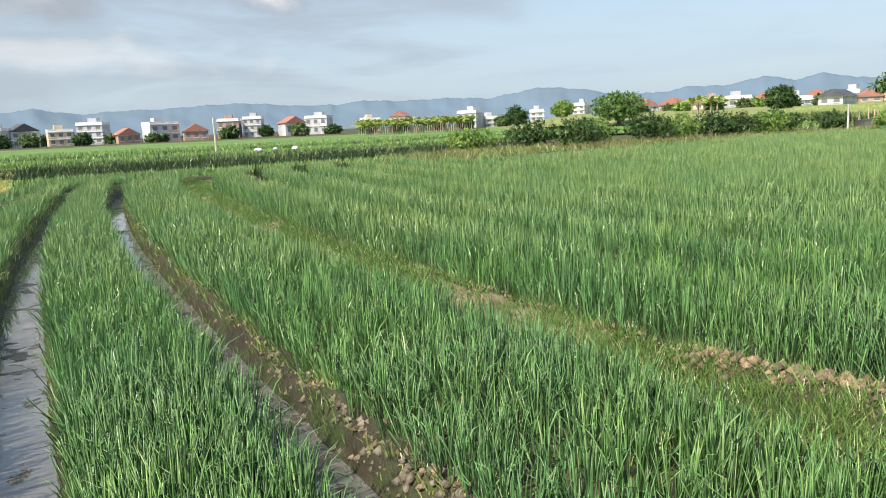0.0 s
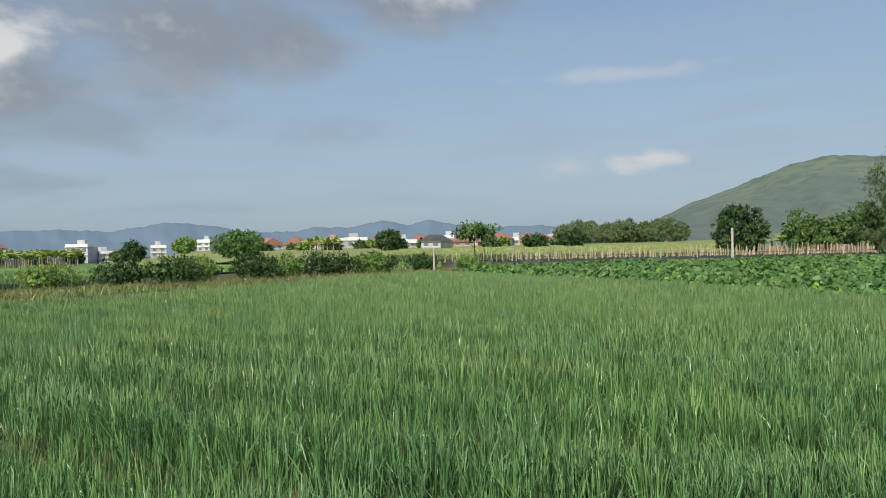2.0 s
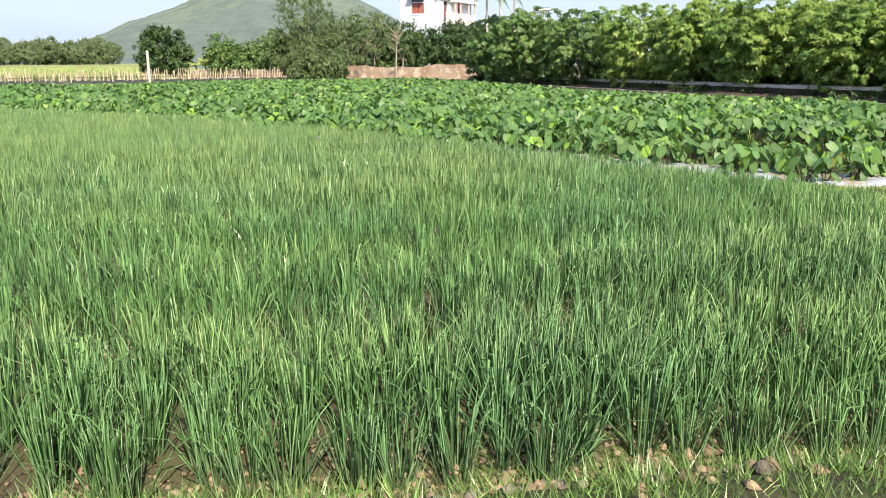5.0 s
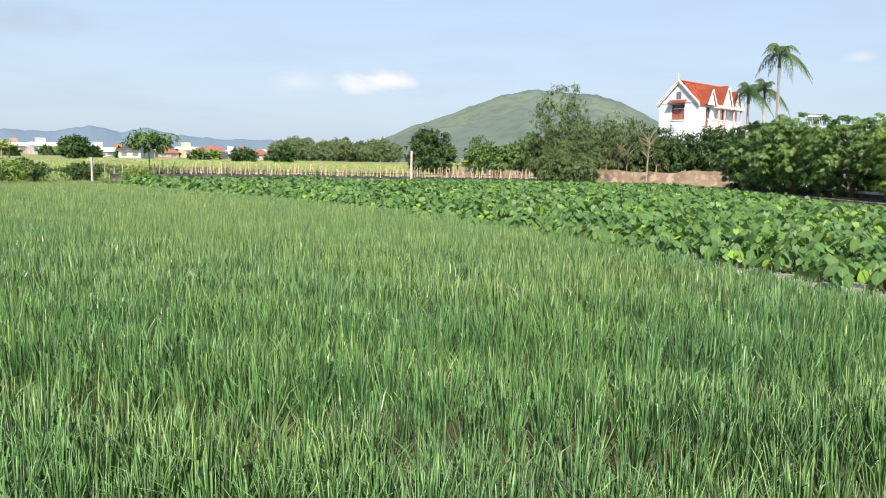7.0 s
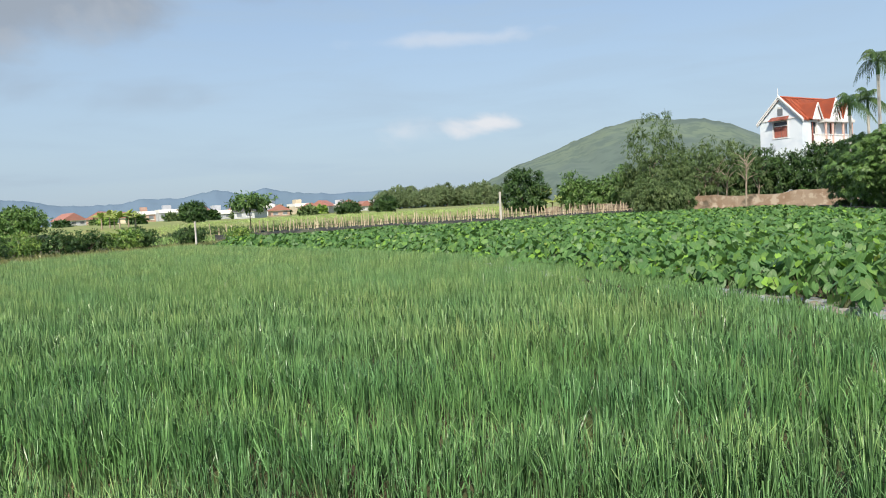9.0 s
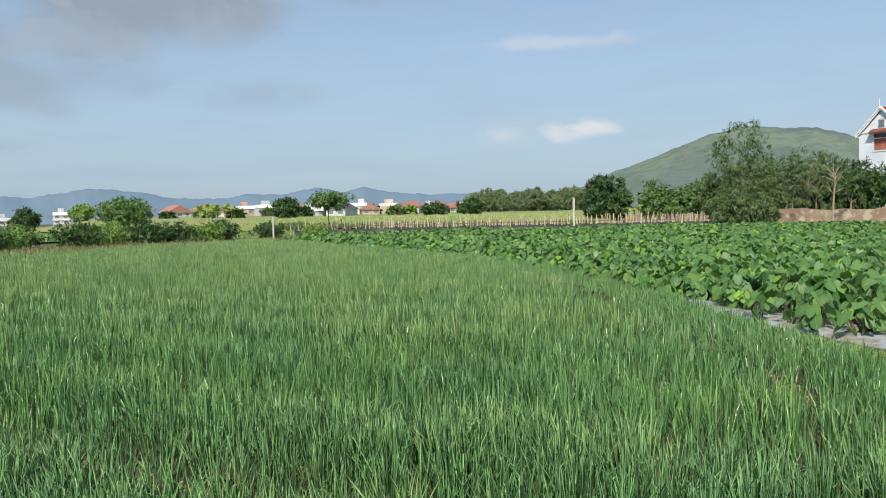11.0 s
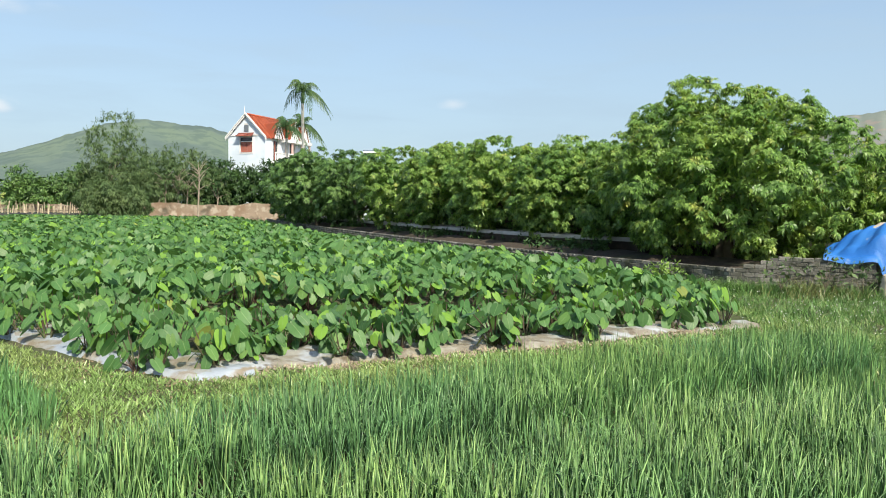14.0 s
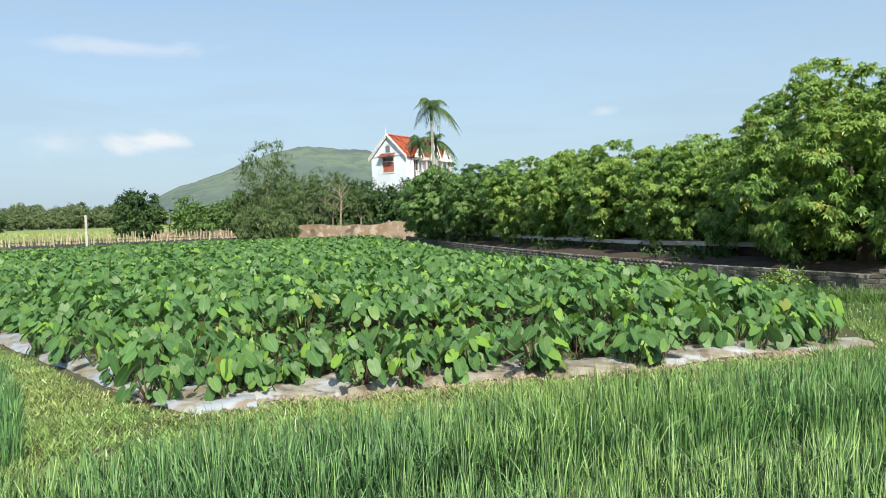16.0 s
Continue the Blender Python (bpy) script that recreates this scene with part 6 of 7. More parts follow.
        for f in ((0, 1, 2), (1, 3, 2), (0, 2, 3)):
            bm.faces.new([vs[i] for i in f])
        part("dormer_wall", bm, M["trim"], dormer)
        for s in (-1, 1):
            bm = bmesh.new()
            vs = [bm.verts.new(p) for p in ((x + 0.12, y, E + h + 0.14), (x + 0.12, y + s * (w / 2 + 0.14), E - 0.08), (W / 2 + 0.9, y + s * (w / 2 + 0.14), E + 0.35), (W / 2 + 0.5, y, E + h + 0.1))]
            f = bm.faces.new(vs)
            bmesh.ops.solidify(bm, geom=[f], thickness=0.08)
            part("dormer_roof", bm, M["roof"], dormer)
            bm = bmesh.new()
            limb(bm, [(x + 0.14, y, E + h + 0.06), (x + 0.14, y + s * (w / 2 + 0.12), E - 0.1)], [0.08, 0.08], 4)
            part("barge_board", bm, M["trim"], dormer)
    # gable window with shutters and a red canopy
    win = new("window")
    win.parent = root
    for k in range(2):
        x0 = wx0 + k * 0.75
        bm = bmesh.new()
        box(bm, x0 + 0.03, 0.08, wz0 + 0.03, x0 + 0.72, 0.13, wz1 - 0.42)
        sh = part("shutter", bm, M["shutter"], win, "dark red slatted shutter")
    bm = bmesh.new()
    box(bm, wx0, 0.14, wz1 - 0.4, wx1, 0.17, wz1)
    part("pane", bm, M["dark_pane"], win)
    bm = bmesh.new()
    for x0, x1, z0, z1 in ((wx0 - 0.12, wx1 + 0.12, wz0 - 0.12, wz0), (wx0 - 0.12, wx0, wz0, wz1), (wx1, wx1 + 0.12, wz0, wz1), (wx0, wx1, wz1 - 0.46, wz1 - 0.38)):
        box(bm, x0, -0.05, z0, x1, 0.12, z1)
    part("frame", bm, M["trim"], win)
    bm = bmesh.new()
    vs = [bm.verts.new(p) for p in ((wx0 - 0.2, 0, wz1 + 0.5), (wx1 + 0.2, 0, wz1 + 0.5), (wx1 + 0.3, -0.55, wz1 + 0.1), (wx0 - 0.3, -0.55, wz1 + 0.1))]
    f = bm.faces.new(vs)
    bmesh.ops.solidify(bm, geom=[f], thickness=0.1)
    part("canopy", bm, M["shutter"], win, "small red tiled canopy")
    bm = bmesh.new()
    box(bm, W / 2 - 0.22, -0.04, 9.35, W / 2 + 0.22, 0.03, 10.0)
    part("vent", bm, M["concrete"], root)
    bm = bmesh.new()
    box(bm, -0.06, -0.06, 8.72, W + 0.06, 0.0, 8.86)
    part("moulding", bm, M["trim"], root)
    # front openings, balcony and columns
    for y0, y1, z1 in ((1.4, 2.5, 8.4), (4.6, 5.7, 8.6)):
        door = new("balcony_door")
        door.parent = root
        bm = bmesh.new()
        box(bm, W - 0.16, y0 + 0.08, 6.2, W - 0.12, y1 - 0.08, z1 - 0.1)
        part("pane", bm, M["dark_pane"], door)
        bm = bmesh.new()
        for a, b, c, d in ((y0 - 0.1, y0 + 0.08, 6.2, z1), (y1 - 0.08, y1 + 0.1, 6.2, z1), (y0 - 0.2, y1 + 0.2, z1 - 0.1, z1 + 0.14)):
            box(bm, W - 0.2, a, c, W + 0.07, b, d)
        part("frame", bm, M["trim"], door)
        bm = bmesh.new()
        box(bm, W - 0.1, y0 + 0.5, 6.2, W - 0.05, y0 + 0.6, z1 - 0.1)
        part("shutter", bm, M["shutter"], door)
    balcony = new("balcony")
    balcony.parent = root
    bm = bmesh.new()
    box(bm, W, 1.0, 5.9, W + 0.7, L, 6.15, 0.03)
    part("slab", bm, M["trim"], balcony)
    for k in range(24):
        bm = bmesh.new()
        y = 1.1 + k * (L - 1.2) / 23
        limb(bm, [(W + 0.6, y, 6.15), (W + 0.6, y, 6.5), (W + 0.6, y, 6.95)], [0.05, 0.08, 0.05], 6)
        part("baluster", bm, M["trim"], balcony)
    bm = bmesh.new()
    box(bm, W + 0.52, 1.0, 6.95, W + 0.68, L, 7.08, 0.02)
    part("rail", bm, M["trim"], balcony)
    for y in (3.1, 4.3, 6.2, 7.8):
        bm = bmesh.new()
        limb(bm, [(W + 0.6, y, 0), (W + 0.6, y, 0.4), (W + 0.6, y, E - 0.5), (W + 0.6, y, E - 0.1)], [0.2, 0.14, 0.12, 0.2], 10)
        part("column", bm, M["pink_trim"], root, "pink round column")
    bm = bmesh.new()
    box(bm, W, 2.8, E - 0.35, W + 0.8, L + 0.1, E - 0.05)
    part("beam", bm, M["trim"], root)
    return tagged(root, "white and pale blue two-storey house with a red roof", "house")


villa()


def water_tank(x, y, z):
    root = new("solar_water_heater")
    root.location = (x, y, 0)
    bm = bmesh.new()
    box(bm, -1.0, -1.0, 0, 1.0, 1.0, z - 0.9)
    part("base_wall", bm, M["white_wall"], root)
    bm = bmesh.new()
    limb(bm, [(-0.8, 0, z), (0.8, 0, z)], [0.28, 0.28], 12)
    part("tank", bm, M["steel"], root, "shiny steel tank")
    for k in range(8):
        bm = bmesh.new()
        limb(bm, [(-0.7 + k * 0.2, 0, z - 0.1), (-0.7 + k * 0.2, -0.7, z - 0.85)], [0.04, 0.04], 5)
        part("tube", bm, M["dark_pane"], root)
    for s in (-0.7, 0.7):
        bm = bmesh.new()
        limb(bm, [(s, 0, z - 0.95), (s, 0, z)], [0.04, 0.04], 4)
        part("leg", bm, M["steel"], root)
    tagged(root, "steel solar water heater on a small roof", "water heater")


water_tank(20.5, 83.2, 7.1)

# ---------------------------------------------------------------- bushes and fields to the west
BUSHES = [(-35.8, 21.4, 1.25, 1.25), (-35.6, 25.2, 1.55, 1.4), (-34.0, 27.2, 1.6, 1.5), (-35.6, 29.4, 1.5, 1.3), (-37.5, 31.5, 1.4, 1.2), (-33.8, 32.6, 1.6, 1.5), (-34.2, 35.2, 1.5, 1.4), (-33.4, 37.4, 1.55, 1.4),
          (-33.6, 39.8, 1.5, 1.3), (-32.8, 41.8, 1.5, 1.3), (-33.6, 44.2, 1.4, 1.2), (-32.4, 47.4, 1.3, 1.2), (-29.8, 49.8, 1.1, 1.0), (-36.6, 46.6, 1.5, 1.3), (-38.2, 36.6, 1.5, 1.4)]
for i, (bx, by, bh, br) in enumerate(BUSHES):
    tree("orchard_bush", bx, by, bh * 1.10, br * 1.12, M["dark_leaf"] if i % 3 else M["tree_leaf"], "low dark green fruit bush on the grassy bank", "bush", 100 + i, 260, 9, 0.16, 0.06, 0.02, 0.05, 22, 0.4, "bushes on the bank")


M["dark_weed"] = blade_material("dark_weed_leaf", (0.03, 0.05, 0.02), (0.036, 0.075, 0.026), (0.085, 0.145, 0.042), 0.6, (0.05, 0.095, 0.03))


def far_grass():
    C = []
    # dry grass on the bank under the bushes
    x, y = rng.uniform(-41, -27.5, 9000), rng.uniform(15, 52, 9000)
    line = [(-31.5, 14.0), (-33.5, 22.0), (-33.0, 30.0), (-32.0, 38.0), (-30.5, 50.0)]
    keep = off_line(x, y, line) < 2.6 + rng.normal(0, 0.6, len(x))
    C.append(tufts(x[keep], y[keep], 7, rng.uniform(0.15, 0.5, keep.sum()), 0.03, 2, 0.2, (0.1, 0.6)))
    stuff("dry_bank_grass", C, M["dry_grass"], "dry brownish grass on the field bank", "grass")
    C = []
    bands = [((-34, -30), (-8, 24), 0.30, 1500), ((-47, -43.5), (-20, 32), 0.42, 2000), ((-62, -50), (-40, 48), 0.45, 3600), ((-90, -66), (-70, 70), 0.5, 4200)]
    for (x0, x1), (y0, y1), h, n in bands:
        x, y = rng.uniform(x0, x1, n), rng.uniform(y0, y1, n)
        x = x - 0.0035 * (y - 5) ** 2 * 0.25
        C.append(tufts(x, y, 6, np.full(n, h) * rng.uniform(0.7, 1.2, n), 0.06 if x0 > -50 else 0.14, 1, 0.35, (0.05, 0.4)))
    x, y = rng.uniform(-60, -24, 2600), rng.uniform(52, 110, 2600)
    C.append(tufts(x, y, 6, rng.uniform(0.2, 0.5, 2600), 0.12, 1, 0.4, (0.05, 0.5)))
    stuff("rice_fields", C, M["rice"], "bright green strips of young crop in the plain", "crop")

    x, y = rng.uniform(-48, -9, 5200), rng.uniform(-13, -0.8, 5200)
    keep = y < np.where(x < -24.5, -0.8, -3.2)
    stuff("stubble", [tufts(x[keep], y[keep], 6, rng.uniform(0.10, 0.24, keep.sum()), 0.03, 1, 0.14, (0.05, 0.5), zs=np.full(keep.sum(), 0.08))], M["stubble"], "short yellow stalks left standing on the plot", "stubble")

    # dark weedy banks between the strips
    C = []
    for x0, y0, y1, w, h, n in ((-35.5, -14, 19, 0.5, 0.6, 1300), (-42.0, -20, 30, 0.6, 0.65, 1500), (-48.5, -30, 40, 0.6, 0.6, 1500), (-64.0, -50, 50, 0.8, 0.7, 1500)):
        y = rng.uniform(y0, y1, n)
        x = x0 - 0.0009 * (y - 5) ** 2 + rng.normal(0, w, n)
        C.append(tufts(x, y, 9, rng.uniform(0.5, 1.0, n) * h, 0.05, 1, 0.25, (0.1, 0.6)))
    # Dark tufts stand in for the shadow in the furrow openings.
    for k in range(1, 25):
        gx = -27.2
        gy = float(bed_edge(gx, k)) - 0.22
        for _ in range(3):
            gx = float(np.interp(gy, [p[1] for p in FIELD_WEST], [p[0] for p in FIELD_WEST])) + 0.9
            gy = float(bed_edge(gx, k)) - 0.24
        n = 40
        x, y = rng.normal(gx, 0.40, n), rng.normal(gy, 0.17, n)
        C.append(tufts(x, y, 10, rng.uniform(0.28, 0.52, n), 0.045, 1, 0.12, (0.1, 0.6)))
    stuff("bank_weeds", C, M["dark_weed"], "dark green weeds on field banks, dark tufts as furrow-end shade", "weeds")


far_grass()


def sheet_field(x0, x1, y0, y1, z, mat, label, bend=0.0):
    xs, ys = np.linspace(x0, x1, 14), np.linspace(y0, y1, 26)
    X, Y = np.meshgrid(xs, ys)
    X = X - bend * (Y - 5) ** 2
    Z = z + 0.05 * wave(X, Y, 1.6)
    V = np.stack([X, Y, Z], -1).reshape(-1, 3)
    i = np.arange(25)[:, None] * 14 + np.arange(13)[None]
    F = np.stack([i, i + 1, i + 15, i + 14], -1).reshape(-1, 4)
    tagged(new("field", mesh_np("field", V, F, mat, True)), label, "field", kind="structure")


M["green_field"] = material("green_field", (0.10, 0.20, 0.05), 0.95, [((0.15, 0.25, 0.06), 0.12, 0.42, 0.62, 0.8), ((0.07, 0.13, 0.04), 0.9, 0.5, 0.7, 0.6)], 0.9, 6.0)
sheet_field(-60, -24.5, -16, -0.6, 0.10, M["straw"], "yellow stubble strip between the crops")
sheet_field(-24.4, -7.5, -16, -3.2, 0.08, M["straw"], "yellow stubble left on the next plot")
sheet_field(-160, -66, -160, 160, 0.16, M["green_field"], "wide green rice field on the plain")
sheet_field(-62, -49, -60, 60, 0.14, M["green_field"], "green crop strip beyond the bank", 0.0009)


def upland_z(x, y):
    """Height of the field beyond the stakes: a grassy step, then a gentle rise to the village."""
    x, y = np.asarray(x, float), np.asarray(y, float)
    az = np.degrees(np.arctan2(x, y))
    part_of = sstep(az, -57.0, -51.0) * sstep(az, -9.0, -13.0)
    return 0.1 + part_of * (1.15 * sstep(y, 77.0, 88.0) + 1.25 * np.clip((np.hypot(x, y) - 90) / 110, 0, 1.3))


def upland():
    az, u = np.radians(np.linspace(-58, -8, 60)), np.linspace(0, 1, 60) ** 2
    A, U = np.meshgrid(az, u)
    Y = 76.5 + U * 190 * np.cos(A)
    X = Y * np.tan(A)
    V = np.stack([X, Y, upland_z(X, Y) + 0.05 * wave(X, Y, 1.6)], -1).reshape(-1, 3)
    i = np.arange(59)[:, None] * 60 + np.arange(59)[None]
    F = np.stack([i, i + 1, i + 61, i + 60], -1).reshape(-1, 4)
    tagged(new("field", mesh_np("field", V, F, M["pale_field"], True)), "pale yellow-green field rising beyond the stakes", "field", kind="structure")
    x, y = rng.uniform(-70, -20, 5200), 77 + rng.uniform(0, 1, 5200) ** 1.6 * 40
    z = upland_z(x, y)
    ok = z > 0.3
    stuff("field_grass", [tufts(x[ok], y[ok], 6, rng.uniform(0.2, 0.5, ok.sum()), 0.05, 1, 0.3, (0.1, 0.6), zs=z[ok])], M["grass"], "tall pale grass on the rising field", "grass")
    x = rng.uniform(-62, -18, 1500)
    y = np.maximum(76.8, 70.0 - 0.1 * x) + rng.uniform(0, 6, 1500)
    stuff("bank_weeds", [tufts(x, y, 8, rng.uniform(0.35, 0.75, 1500), 0.06, 1, 0.25, (0.1, 0.6), zs=upland_z(x, y))], M["dark_weed"], "dark green weeds on the bank behind the stakes", "weeds")


upland()


def pole(x, y, h, tilt, label):
    bm = bmesh.new()
    limb(bm, [(0, 0, -0.3), (0, 0, h)], [0.10, 0.08], 7)
    ob = part("wooden_pole", bm, M["post"])
    ob.matrix_basis = pose(x, y, 0, 0, tilt, 0)
    tagged(ob, label, "pole")


def rag(x, y, seed):
    r = random.Random(seed)
    bm = bmesh.new()
    bmesh.ops.create_icosphere(bm, subdivisions=2, radius=1.0, matrix=Matrix.Diagonal((0.26, 0.16, 0.13, 1)))
    for v in bm.verts:
        v.co *= r.uniform(0.75, 1.2)
    ob = part("plastic_bag", bm, M["trim"])
    ob.matrix_basis = pose(x, y, 0.45, 0, 0, r.uniform(0, 180))
    tagged(ob, "crumpled white plastic bag on the weedy bank", "bag", "bags on the bank")


for k, (bx, by) in enumerate(((-48.6, 14.2), (-48.9, 15.6), (-48.4, 13.0))):
    rag(bx, by, k)
pole(-61.0, 13.1, 2.9, -4, "slanting grey wooden pole in the field")
pole(-58.0, -7.0, 3.0, -10, "leaning grey wooden pole in the field")


# ---------------------------------------------------------------- village on the horizon
def town_house(az, dist, width, height, depth, mat, roof, floors, label, turn=0.0, cols=3):
    """A far house: walls with recessed windows, roof or parapet."""
    a = radians(az)
    x, y = 0.2 + dist * math.sin(a), 0.8 + dist * math.cos(a)
    root = new("village_house")
    root.matrix_basis = pose(x, y, float(upland_z(x, y)) - 0.1, 0, 0, -az + turn)
    w, d, h = width / 2, depth / 2, height
    bm = bmesh.new()
    box(bm, -w, -d, -0.2, w, d, h)
    part("wall", bm, mat, root)
    fh = h / floors
    for k in range(floors):
        for j in range(cols):
            cx = -w + (j + 0.5) * width / cols
            win = new("window")
            win.parent = root
            bm = bmesh.new()
            box(bm, cx - width / cols * 0.24, -d - 0.03, k * fh + fh * 0.30, cx + width / cols * 0.24, -d + 0.05, k * fh + fh * 0.78)
            part("pane", bm, M["far_pane"], win)
            bm = bmesh.new()
            box(bm, cx - width / cols * 0.30, -d - 0.12, k * fh + fh * 0.24, cx + width / cols * 0.30, -d + 0.02, k * fh + fh * 0.30)
            part("sill", bm, M["trim"], win)
        bm = bmesh.new()
        box(bm, -w - 0.1, -d - 0.25, (k + 1) * fh - 0.15, w + 0.1, -d + 0.1, (k + 1) * fh + 0.1)
        part("ledge", bm, M["trim"], root)
    if roof == "flat":
        bm = bmesh.new()
        for x0, x1, y0, y1 in ((-w, w, -d, -d + 0.2), (-w, w, d - 0.2, d), (-w, -w + 0.2, -d + 0.2, d - 0.2), (w - 0.2, w, -d + 0.2, d - 0.2)):
            box(bm, x0, y0, h, x1, y1, h + 0.8)
        part("parapet", bm, M["trim"], root)
        bm = bmesh.new()
        box(bm, -w * 0.4, 0, h, w * 0.3, d * 0.8, h + 2.0)
        part("stair_house", bm, mat, root)
    else:
        bm = bmesh.new()
        rise = width * 0.32
        vs = [bm.verts.new(p) for p in ((-w - 0.4, -d - 0.4, h), (w + 0.4, -d - 0.4, h), (w + 0.4, d + 0.4, h), (-w - 0.4, d + 0.4, h), (0, -d - 0.4, h + rise), (0, d + 0.4, h + rise))]
        for f in ((0, 4, 5, 3), (1, 2, 5, 4), (0, 1, 4), (2, 3, 5), (0, 3, 2, 1)):
            bm.faces.new([vs[i] for i in f])
        part("roof", bm, roof, root)
    tagged(root, label, "house", "houses of the village")


VILLAGE = [(-96.4, 230, 6.4, 9.2, "white_wall", "flat", 3), (-93.3, 245, 6.0, 7.4, "cream_wall", "flat", 2), (-91.8, 250, 5.6, 6.6, "white_wall", "flat", 2), (-90.3, 255, 7.5, 6.0, "white_wall", "dark_roof", 2),
           (-88.1, 250, 6.6, 5.4, "cream_wall", "flat", 2), (-86.0, 250, 7.4, 7.6, "white_wall", "flat", 3), (-81.7, 250, 9.0, 6.8, "white_wall", "flat", 2), (-77.0, 260, 6.8, 7.3, "brick_wall", "flat", 2),
           (-75.3, 262, 6.0, 7.9, "white_wall", "flat", 3), (-72.6, 262, 7.0, 5.4, "white_wall", "far_roof", 1), (-70.6, 270, 8.0, 7.4, "white_wall", "flat", 2), (-79.4, 245, 7.0, 3.6, "brick_wall", "far_roof", 1), (-84.0, 240, 6.0, 3.2, "brick_wall", "far_roof", 1),
           (-59.3, 240, 6.2, 6.2, "white_wall", "flat", 2), (-57.9, 245, 4.6, 5.2, "white_wall", "flat", 2), (-54.4, 245, 4.4, 5.6, "white_wall", "flat", 2), (-51.1, 240, 3.8, 5.2, "white_wall", "flat", 2),
           (-46.8, 215, 6.0, 2.8, "white_wall", "far_roof", 1), (-44.6, 205, 6.0, 2.8, "brick_wall", "far_roof", 1), (-43.2, 205, 5.0, 2.8, "cream_wall", "far_roof", 1), (-36.7, 185, 4.4, 2.6, "white_wall", "flat", 1),
           (-34.2, 165, 4.4, 3.0, "white_wall", "dark_roof", 1), (-32.4, 185, 4.4, 2.6, "brick_wall", "far_roof", 1), (-30.2, 190, 5.0, 2.4, "brick_wall", "far_roof", 1), (-28.2, 210, 5.0, 2.8, "white_wall", "flat", 1), (-26.4, 215, 4.5, 2.6, "white_wall", "far_roof", 1),
           (-35.4, 200, 5.0, 3.8, "brick_wall", "far_roof", 1), (-33.3, 215, 5.0, 4.6, "white_wall", "flat", 1), (-31.2, 225, 5.0, 4.4, "cream_wall", "flat", 1), (-29.3, 205, 5.0, 3.6, "white_wall", "far_roof", 1), (-27.3, 200, 4.5, 3.6, "brick_wall", "far_roof", 1), (-25.2, 220, 5.0, 4.2, "white_wall", "flat", 1),
           (-38.3, 210, 5.0, 4.0, "cream_wall", "far_roof", 1), (-40.4, 220, 6.0, 4.6, "white_wall", "flat", 1), (-42.0, 225, 5.0, 4.2, "brick_wall", "flat", 1), (-64.5, 300, 6.0, 7.0, "white_wall", "far_roof", 2), (-66.8, 300, 6.0, 6.0, "cream_wall", "flat", 2)]
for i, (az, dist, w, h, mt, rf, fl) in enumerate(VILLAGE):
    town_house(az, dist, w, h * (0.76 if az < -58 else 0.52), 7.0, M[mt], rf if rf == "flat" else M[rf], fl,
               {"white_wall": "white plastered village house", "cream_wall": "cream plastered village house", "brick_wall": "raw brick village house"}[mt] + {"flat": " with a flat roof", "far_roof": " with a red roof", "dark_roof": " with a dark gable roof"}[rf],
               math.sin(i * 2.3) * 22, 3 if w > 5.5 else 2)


def far_tree(az, dist, h, r, mat, seed, label, n=220, leaf=0.7, base=0.1, trunk=0.2, lumps=20):
    a = radians(az)
    x, y = 0.2 + dist * math.sin(a), 1.0 + dist * math.cos(a)
    tree("village_tree", x, y, h, r, M[mat], label, "tree", seed, n, 5, leaf, leaf * 0.42, base, trunk, lumps, 0.4, "trees of the village", z=float(upland_z(x, y)) - 0.1)


far_tree(-48.7, 116, 5.0, 4.2, "orchard_leaf", 201, "spreading umbrella-shaped tree in the fields", 1100, 0.42, 0.14, 0.32, 34)
far_tree(-37.8, 133, 3.7, 2.5, "dark_leaf", 202, "round dark green tree by the village", 600, 0.5, 0.02)
tree("village_tree", -31.8, 54.1, 3.9, 2.1, M["orchard_leaf"], "small open-crowned tree standing in the field", "tree", 203, 130, 8, 0.3, 0.11, 0.62, 0.045, 16, 0.4)
far_tree(-26.8, 140, 2.4, 2.6, "dark_leaf", 204, "low round tree by the village", 420, 0.5, 0.02)
far_tree(-24.0, 140, 3.1, 2.6, "dark_leaf", 205, "low round tree by the village", 420, 0.5, 0.02)
far_tree(-56.0, 180, 4.8, 2.6, "dark_leaf", 206, "dark tree among the village houses", 420, 0.6, 0.1)
far_tree(-52.6, 180, 3.8, 2.6, "tree_leaf", 207, "green tree among the village houses", 420, 0.6, 0.05)
for i in range(34):
    far_tree(-99 + i * 1.25 + 0.8 * math.sin(i * 3.1), 245 + 25 * math.sin(i * 1.7), 1.6 + 1.8 * abs(math.sin(i * 2.9)), 2.6, ("dark_leaf", "pale_leaf")[i % 2], 220 + i, "leafy tree between the village houses", 110, 0.9)
for i in range(14):
    far_tree(-47 + i * 1.65 + 0.5 * math.sin(i * 2.1), 180 + 20 * math.sin(i * 1.7), 1.1 + 0.8 * abs(math.sin(i * 2.9)), 1.8, ("dark_leaf", "pale_leaf", "tree_leaf")[i % 3], 260 + i, "low tree between the village houses", 100, 0.8)
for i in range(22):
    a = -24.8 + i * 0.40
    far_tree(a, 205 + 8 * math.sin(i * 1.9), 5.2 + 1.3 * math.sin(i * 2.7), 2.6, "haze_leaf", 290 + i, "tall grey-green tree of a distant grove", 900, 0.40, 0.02)


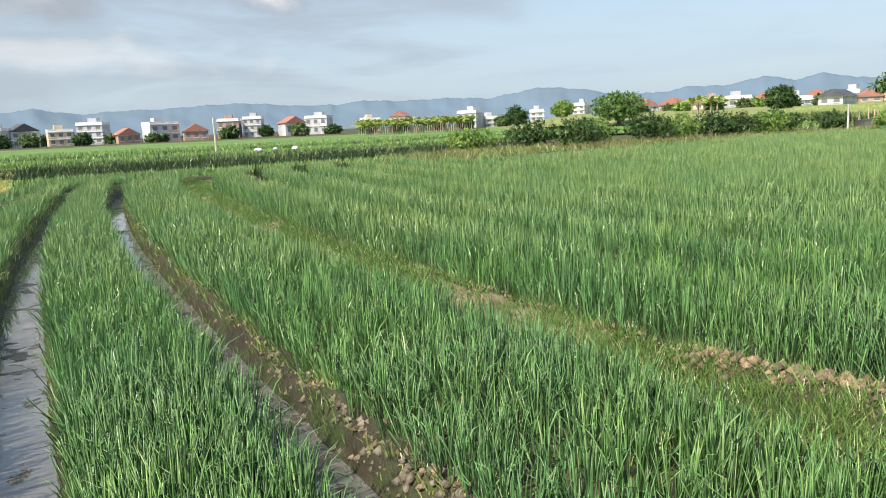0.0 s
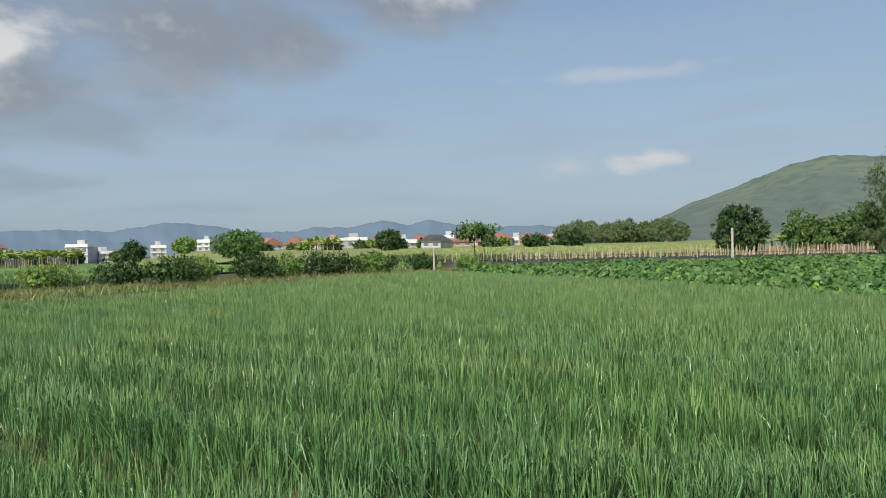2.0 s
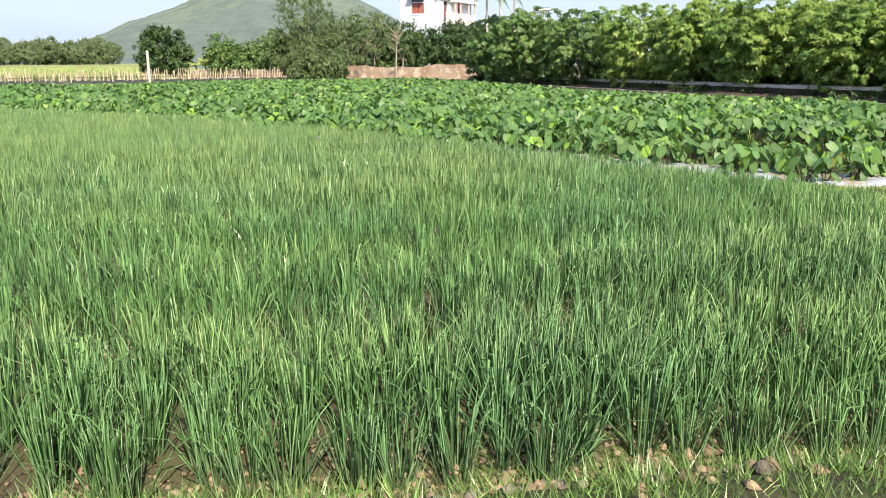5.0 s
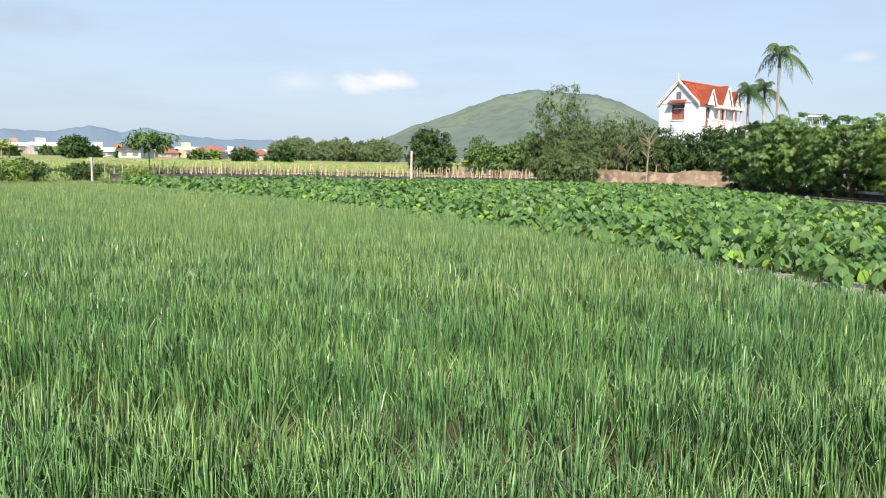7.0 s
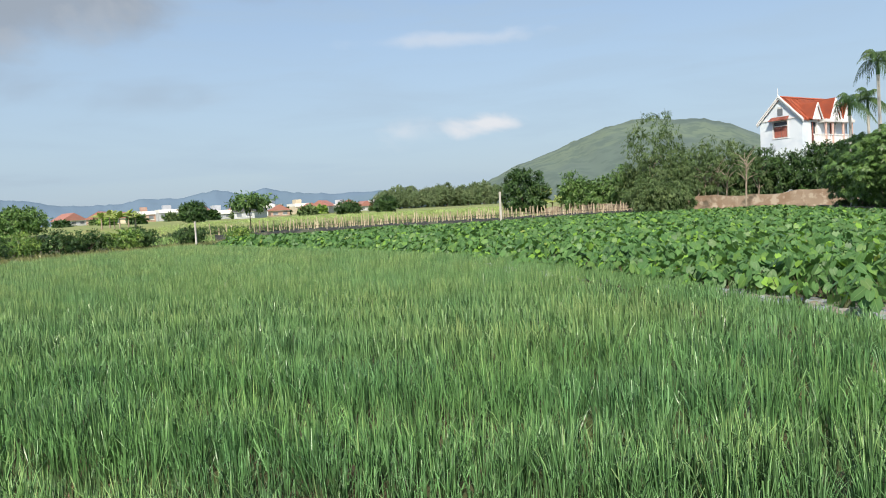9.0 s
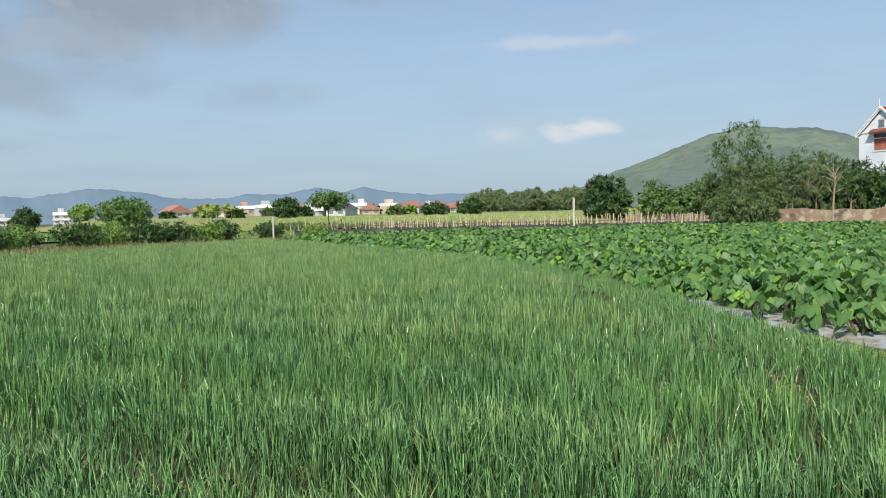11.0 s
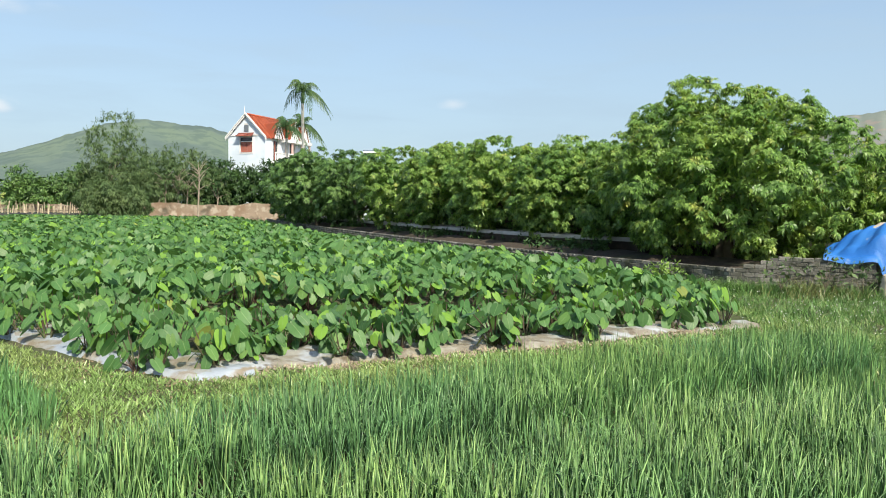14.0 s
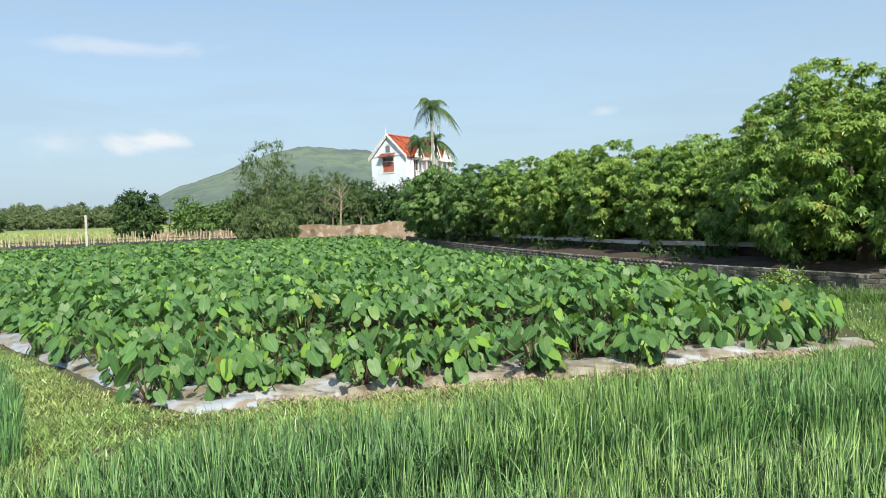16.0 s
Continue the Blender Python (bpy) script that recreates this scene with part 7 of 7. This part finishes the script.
def banana(x, y, h, seed):
    """Banana plant: fat stem and long torn arching leaves."""
    r = random.Random(seed)
    root = new("banana_plant")
    root.location = (x, y, max(0.0, float(upland_z(x, y)) - 0.1))
    bm = bmesh.new()
    limb(bm, [(0, 0, -0.1), (0.02, 0, h * 0.55)], [0.13, 0.08], 7)
    part("stem", bm, M["pale_bark"], root)
    for k in range(9):
        a, lift = k * 2.4 + r.uniform(-0.3, 0.3), r.uniform(0.5, 1.35)
        d, side = Vector((math.cos(a), math.sin(a), 0)), Vector((-math.sin(a), math.cos(a), 0))
        V, F = [], []
        l = h * 0.62
        for s in range(7):
            u = s / 6
            p = Vector((0, 0, h * 0.52)) + d * l * u * math.cos(lift) + Vector((0, 0, l * (math.sin(lift) * u - 0.5 * u * u)))
            w = 0.26 * math.sin(math.pi * (0.06 + 0.9 * u)) * h / 2.6
            V += [tuple(p - side * w + Vector((0, 0, -w * 0.5))), tuple(p + Vector((0, 0, 0.02))), tuple(p + side * w + Vector((0, 0, -w * 0.5)))]
            if s:
                o = 3 * s
                F += [(o - 3, o, o + 1, o - 2), (o - 2, o + 1, o + 2, o - 1)]
        child(new("leaf", mesh_np("leaf", V, F, M["banana_leaf"])), root)
    tagged(root, "banana plant with broad torn yellow-green leaves", "banana plant", "banana plants")


for k in range(5):
    banana(-15.9 + 0.9 * k - 1.4, 87.3 + 0.5 * (k % 2), 3.4 + 0.4 * math.sin(k * 2), 300 + k)
for k in range(6):
    a = radians(-43.2 + 0.42 * k)
    dd = 118 + 4 * math.sin(k * 1.7)
    banana(dd * math.sin(a), dd * math.cos(a), 3.2 + 0.5 * math.sin(k * 2.2), 310 + k)
for k in range(52):
    a = radians(-67.5 + 0.165 * k)
    dd = 150 + 7 * math.sin(k * 2.3)
    banana(dd * math.sin(a), dd * math.cos(a), 3.6 + 0.5 * math.sin(k * 1.9), 330 + k)


# ---------------------------------------------------------------- hills
def skyline(name, heights, dist, depth, mat, label, rough, seed, foot=-5.0):
    """A range whose crest follows headings and elevations, with folds on its slope."""
    r = np.random.default_rng(seed)
    a0, a1 = heights[0][0], heights[-1][0]
    n = int(abs(a1 - a0) / 0.25) + 2
    az = np.linspace(a0, a1, n)
    el = np.interp(az, [h[0] for h in heights], [h[1] for h in heights])
    el = el + rough * (np.sin(az * 2.9 + seed) * 0.5 + np.sin(az * 7.3 + 1) * 0.3 + r.normal(0, 0.35, n))
    el = np.maximum(el, 0.02)
    rows = 14
    V, F = [], []
    top = dist * np.tan(np.radians(el))
    for j in range(rows):
        u = j / (rows - 1)
        dd = dist - depth * (1 - u) * (0.97 + 0.06 * np.sin(az * 1.1 + j * 0.5))
        z = foot + (top - foot) * u ** 1.15 + (u < 0.99) * (u > 0.01) * top * 0.012 * np.sin(az * 3.1 + j * 0.9)
        V.append(np.stack([5 + dd * np.sin(np.radians(az)), 3 + dd * np.cos(np.radians(az)), z + (1.6 * u)], 1))
    V.append(np.stack([5 + (dist + depth) * np.sin(np.radians(az)), 3 + (dist + depth) * np.cos(np.radians(az)), np.full(n, foot)], 1))
    rows += 1
    i = np.arange(rows - 1)[:, None] * n + np.arange(n - 1)[None]
    F = np.stack([i, i + 1, i + n + 1, i + n], -1).reshape(-1, 4)
    tagged(new(name, mesh_np(name, np.concatenate(V), F, mat, True)), label, "hill", kind="structure")


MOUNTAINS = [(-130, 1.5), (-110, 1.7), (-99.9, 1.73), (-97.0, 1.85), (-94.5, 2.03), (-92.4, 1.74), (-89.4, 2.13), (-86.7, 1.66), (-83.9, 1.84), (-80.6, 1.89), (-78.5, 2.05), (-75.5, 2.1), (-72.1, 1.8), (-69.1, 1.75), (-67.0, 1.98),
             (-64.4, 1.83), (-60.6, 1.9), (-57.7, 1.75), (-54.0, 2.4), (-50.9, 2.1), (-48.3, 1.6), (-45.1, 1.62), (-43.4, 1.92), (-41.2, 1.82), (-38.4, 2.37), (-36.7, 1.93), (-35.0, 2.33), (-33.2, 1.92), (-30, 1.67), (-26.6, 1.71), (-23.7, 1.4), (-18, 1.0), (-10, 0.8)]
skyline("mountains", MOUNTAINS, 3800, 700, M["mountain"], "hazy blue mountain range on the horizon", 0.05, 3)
HILL = [(-22.0, 0.2), (-20.4, 1.0), (-18.0, 2.2), (-16.0, 3.1), (-14.2, 3.65), (-12.4, 4.35), (-11.2, 4.8), (-9.4, 5.45), (-7.0, 5.85), (-4.6, 5.6), (-2.6, 5.5), (-0.6, 4.85), (1.2, 3.9), (4.0, 2.4), (7.0, 1.2), (10.0, 0.3)]
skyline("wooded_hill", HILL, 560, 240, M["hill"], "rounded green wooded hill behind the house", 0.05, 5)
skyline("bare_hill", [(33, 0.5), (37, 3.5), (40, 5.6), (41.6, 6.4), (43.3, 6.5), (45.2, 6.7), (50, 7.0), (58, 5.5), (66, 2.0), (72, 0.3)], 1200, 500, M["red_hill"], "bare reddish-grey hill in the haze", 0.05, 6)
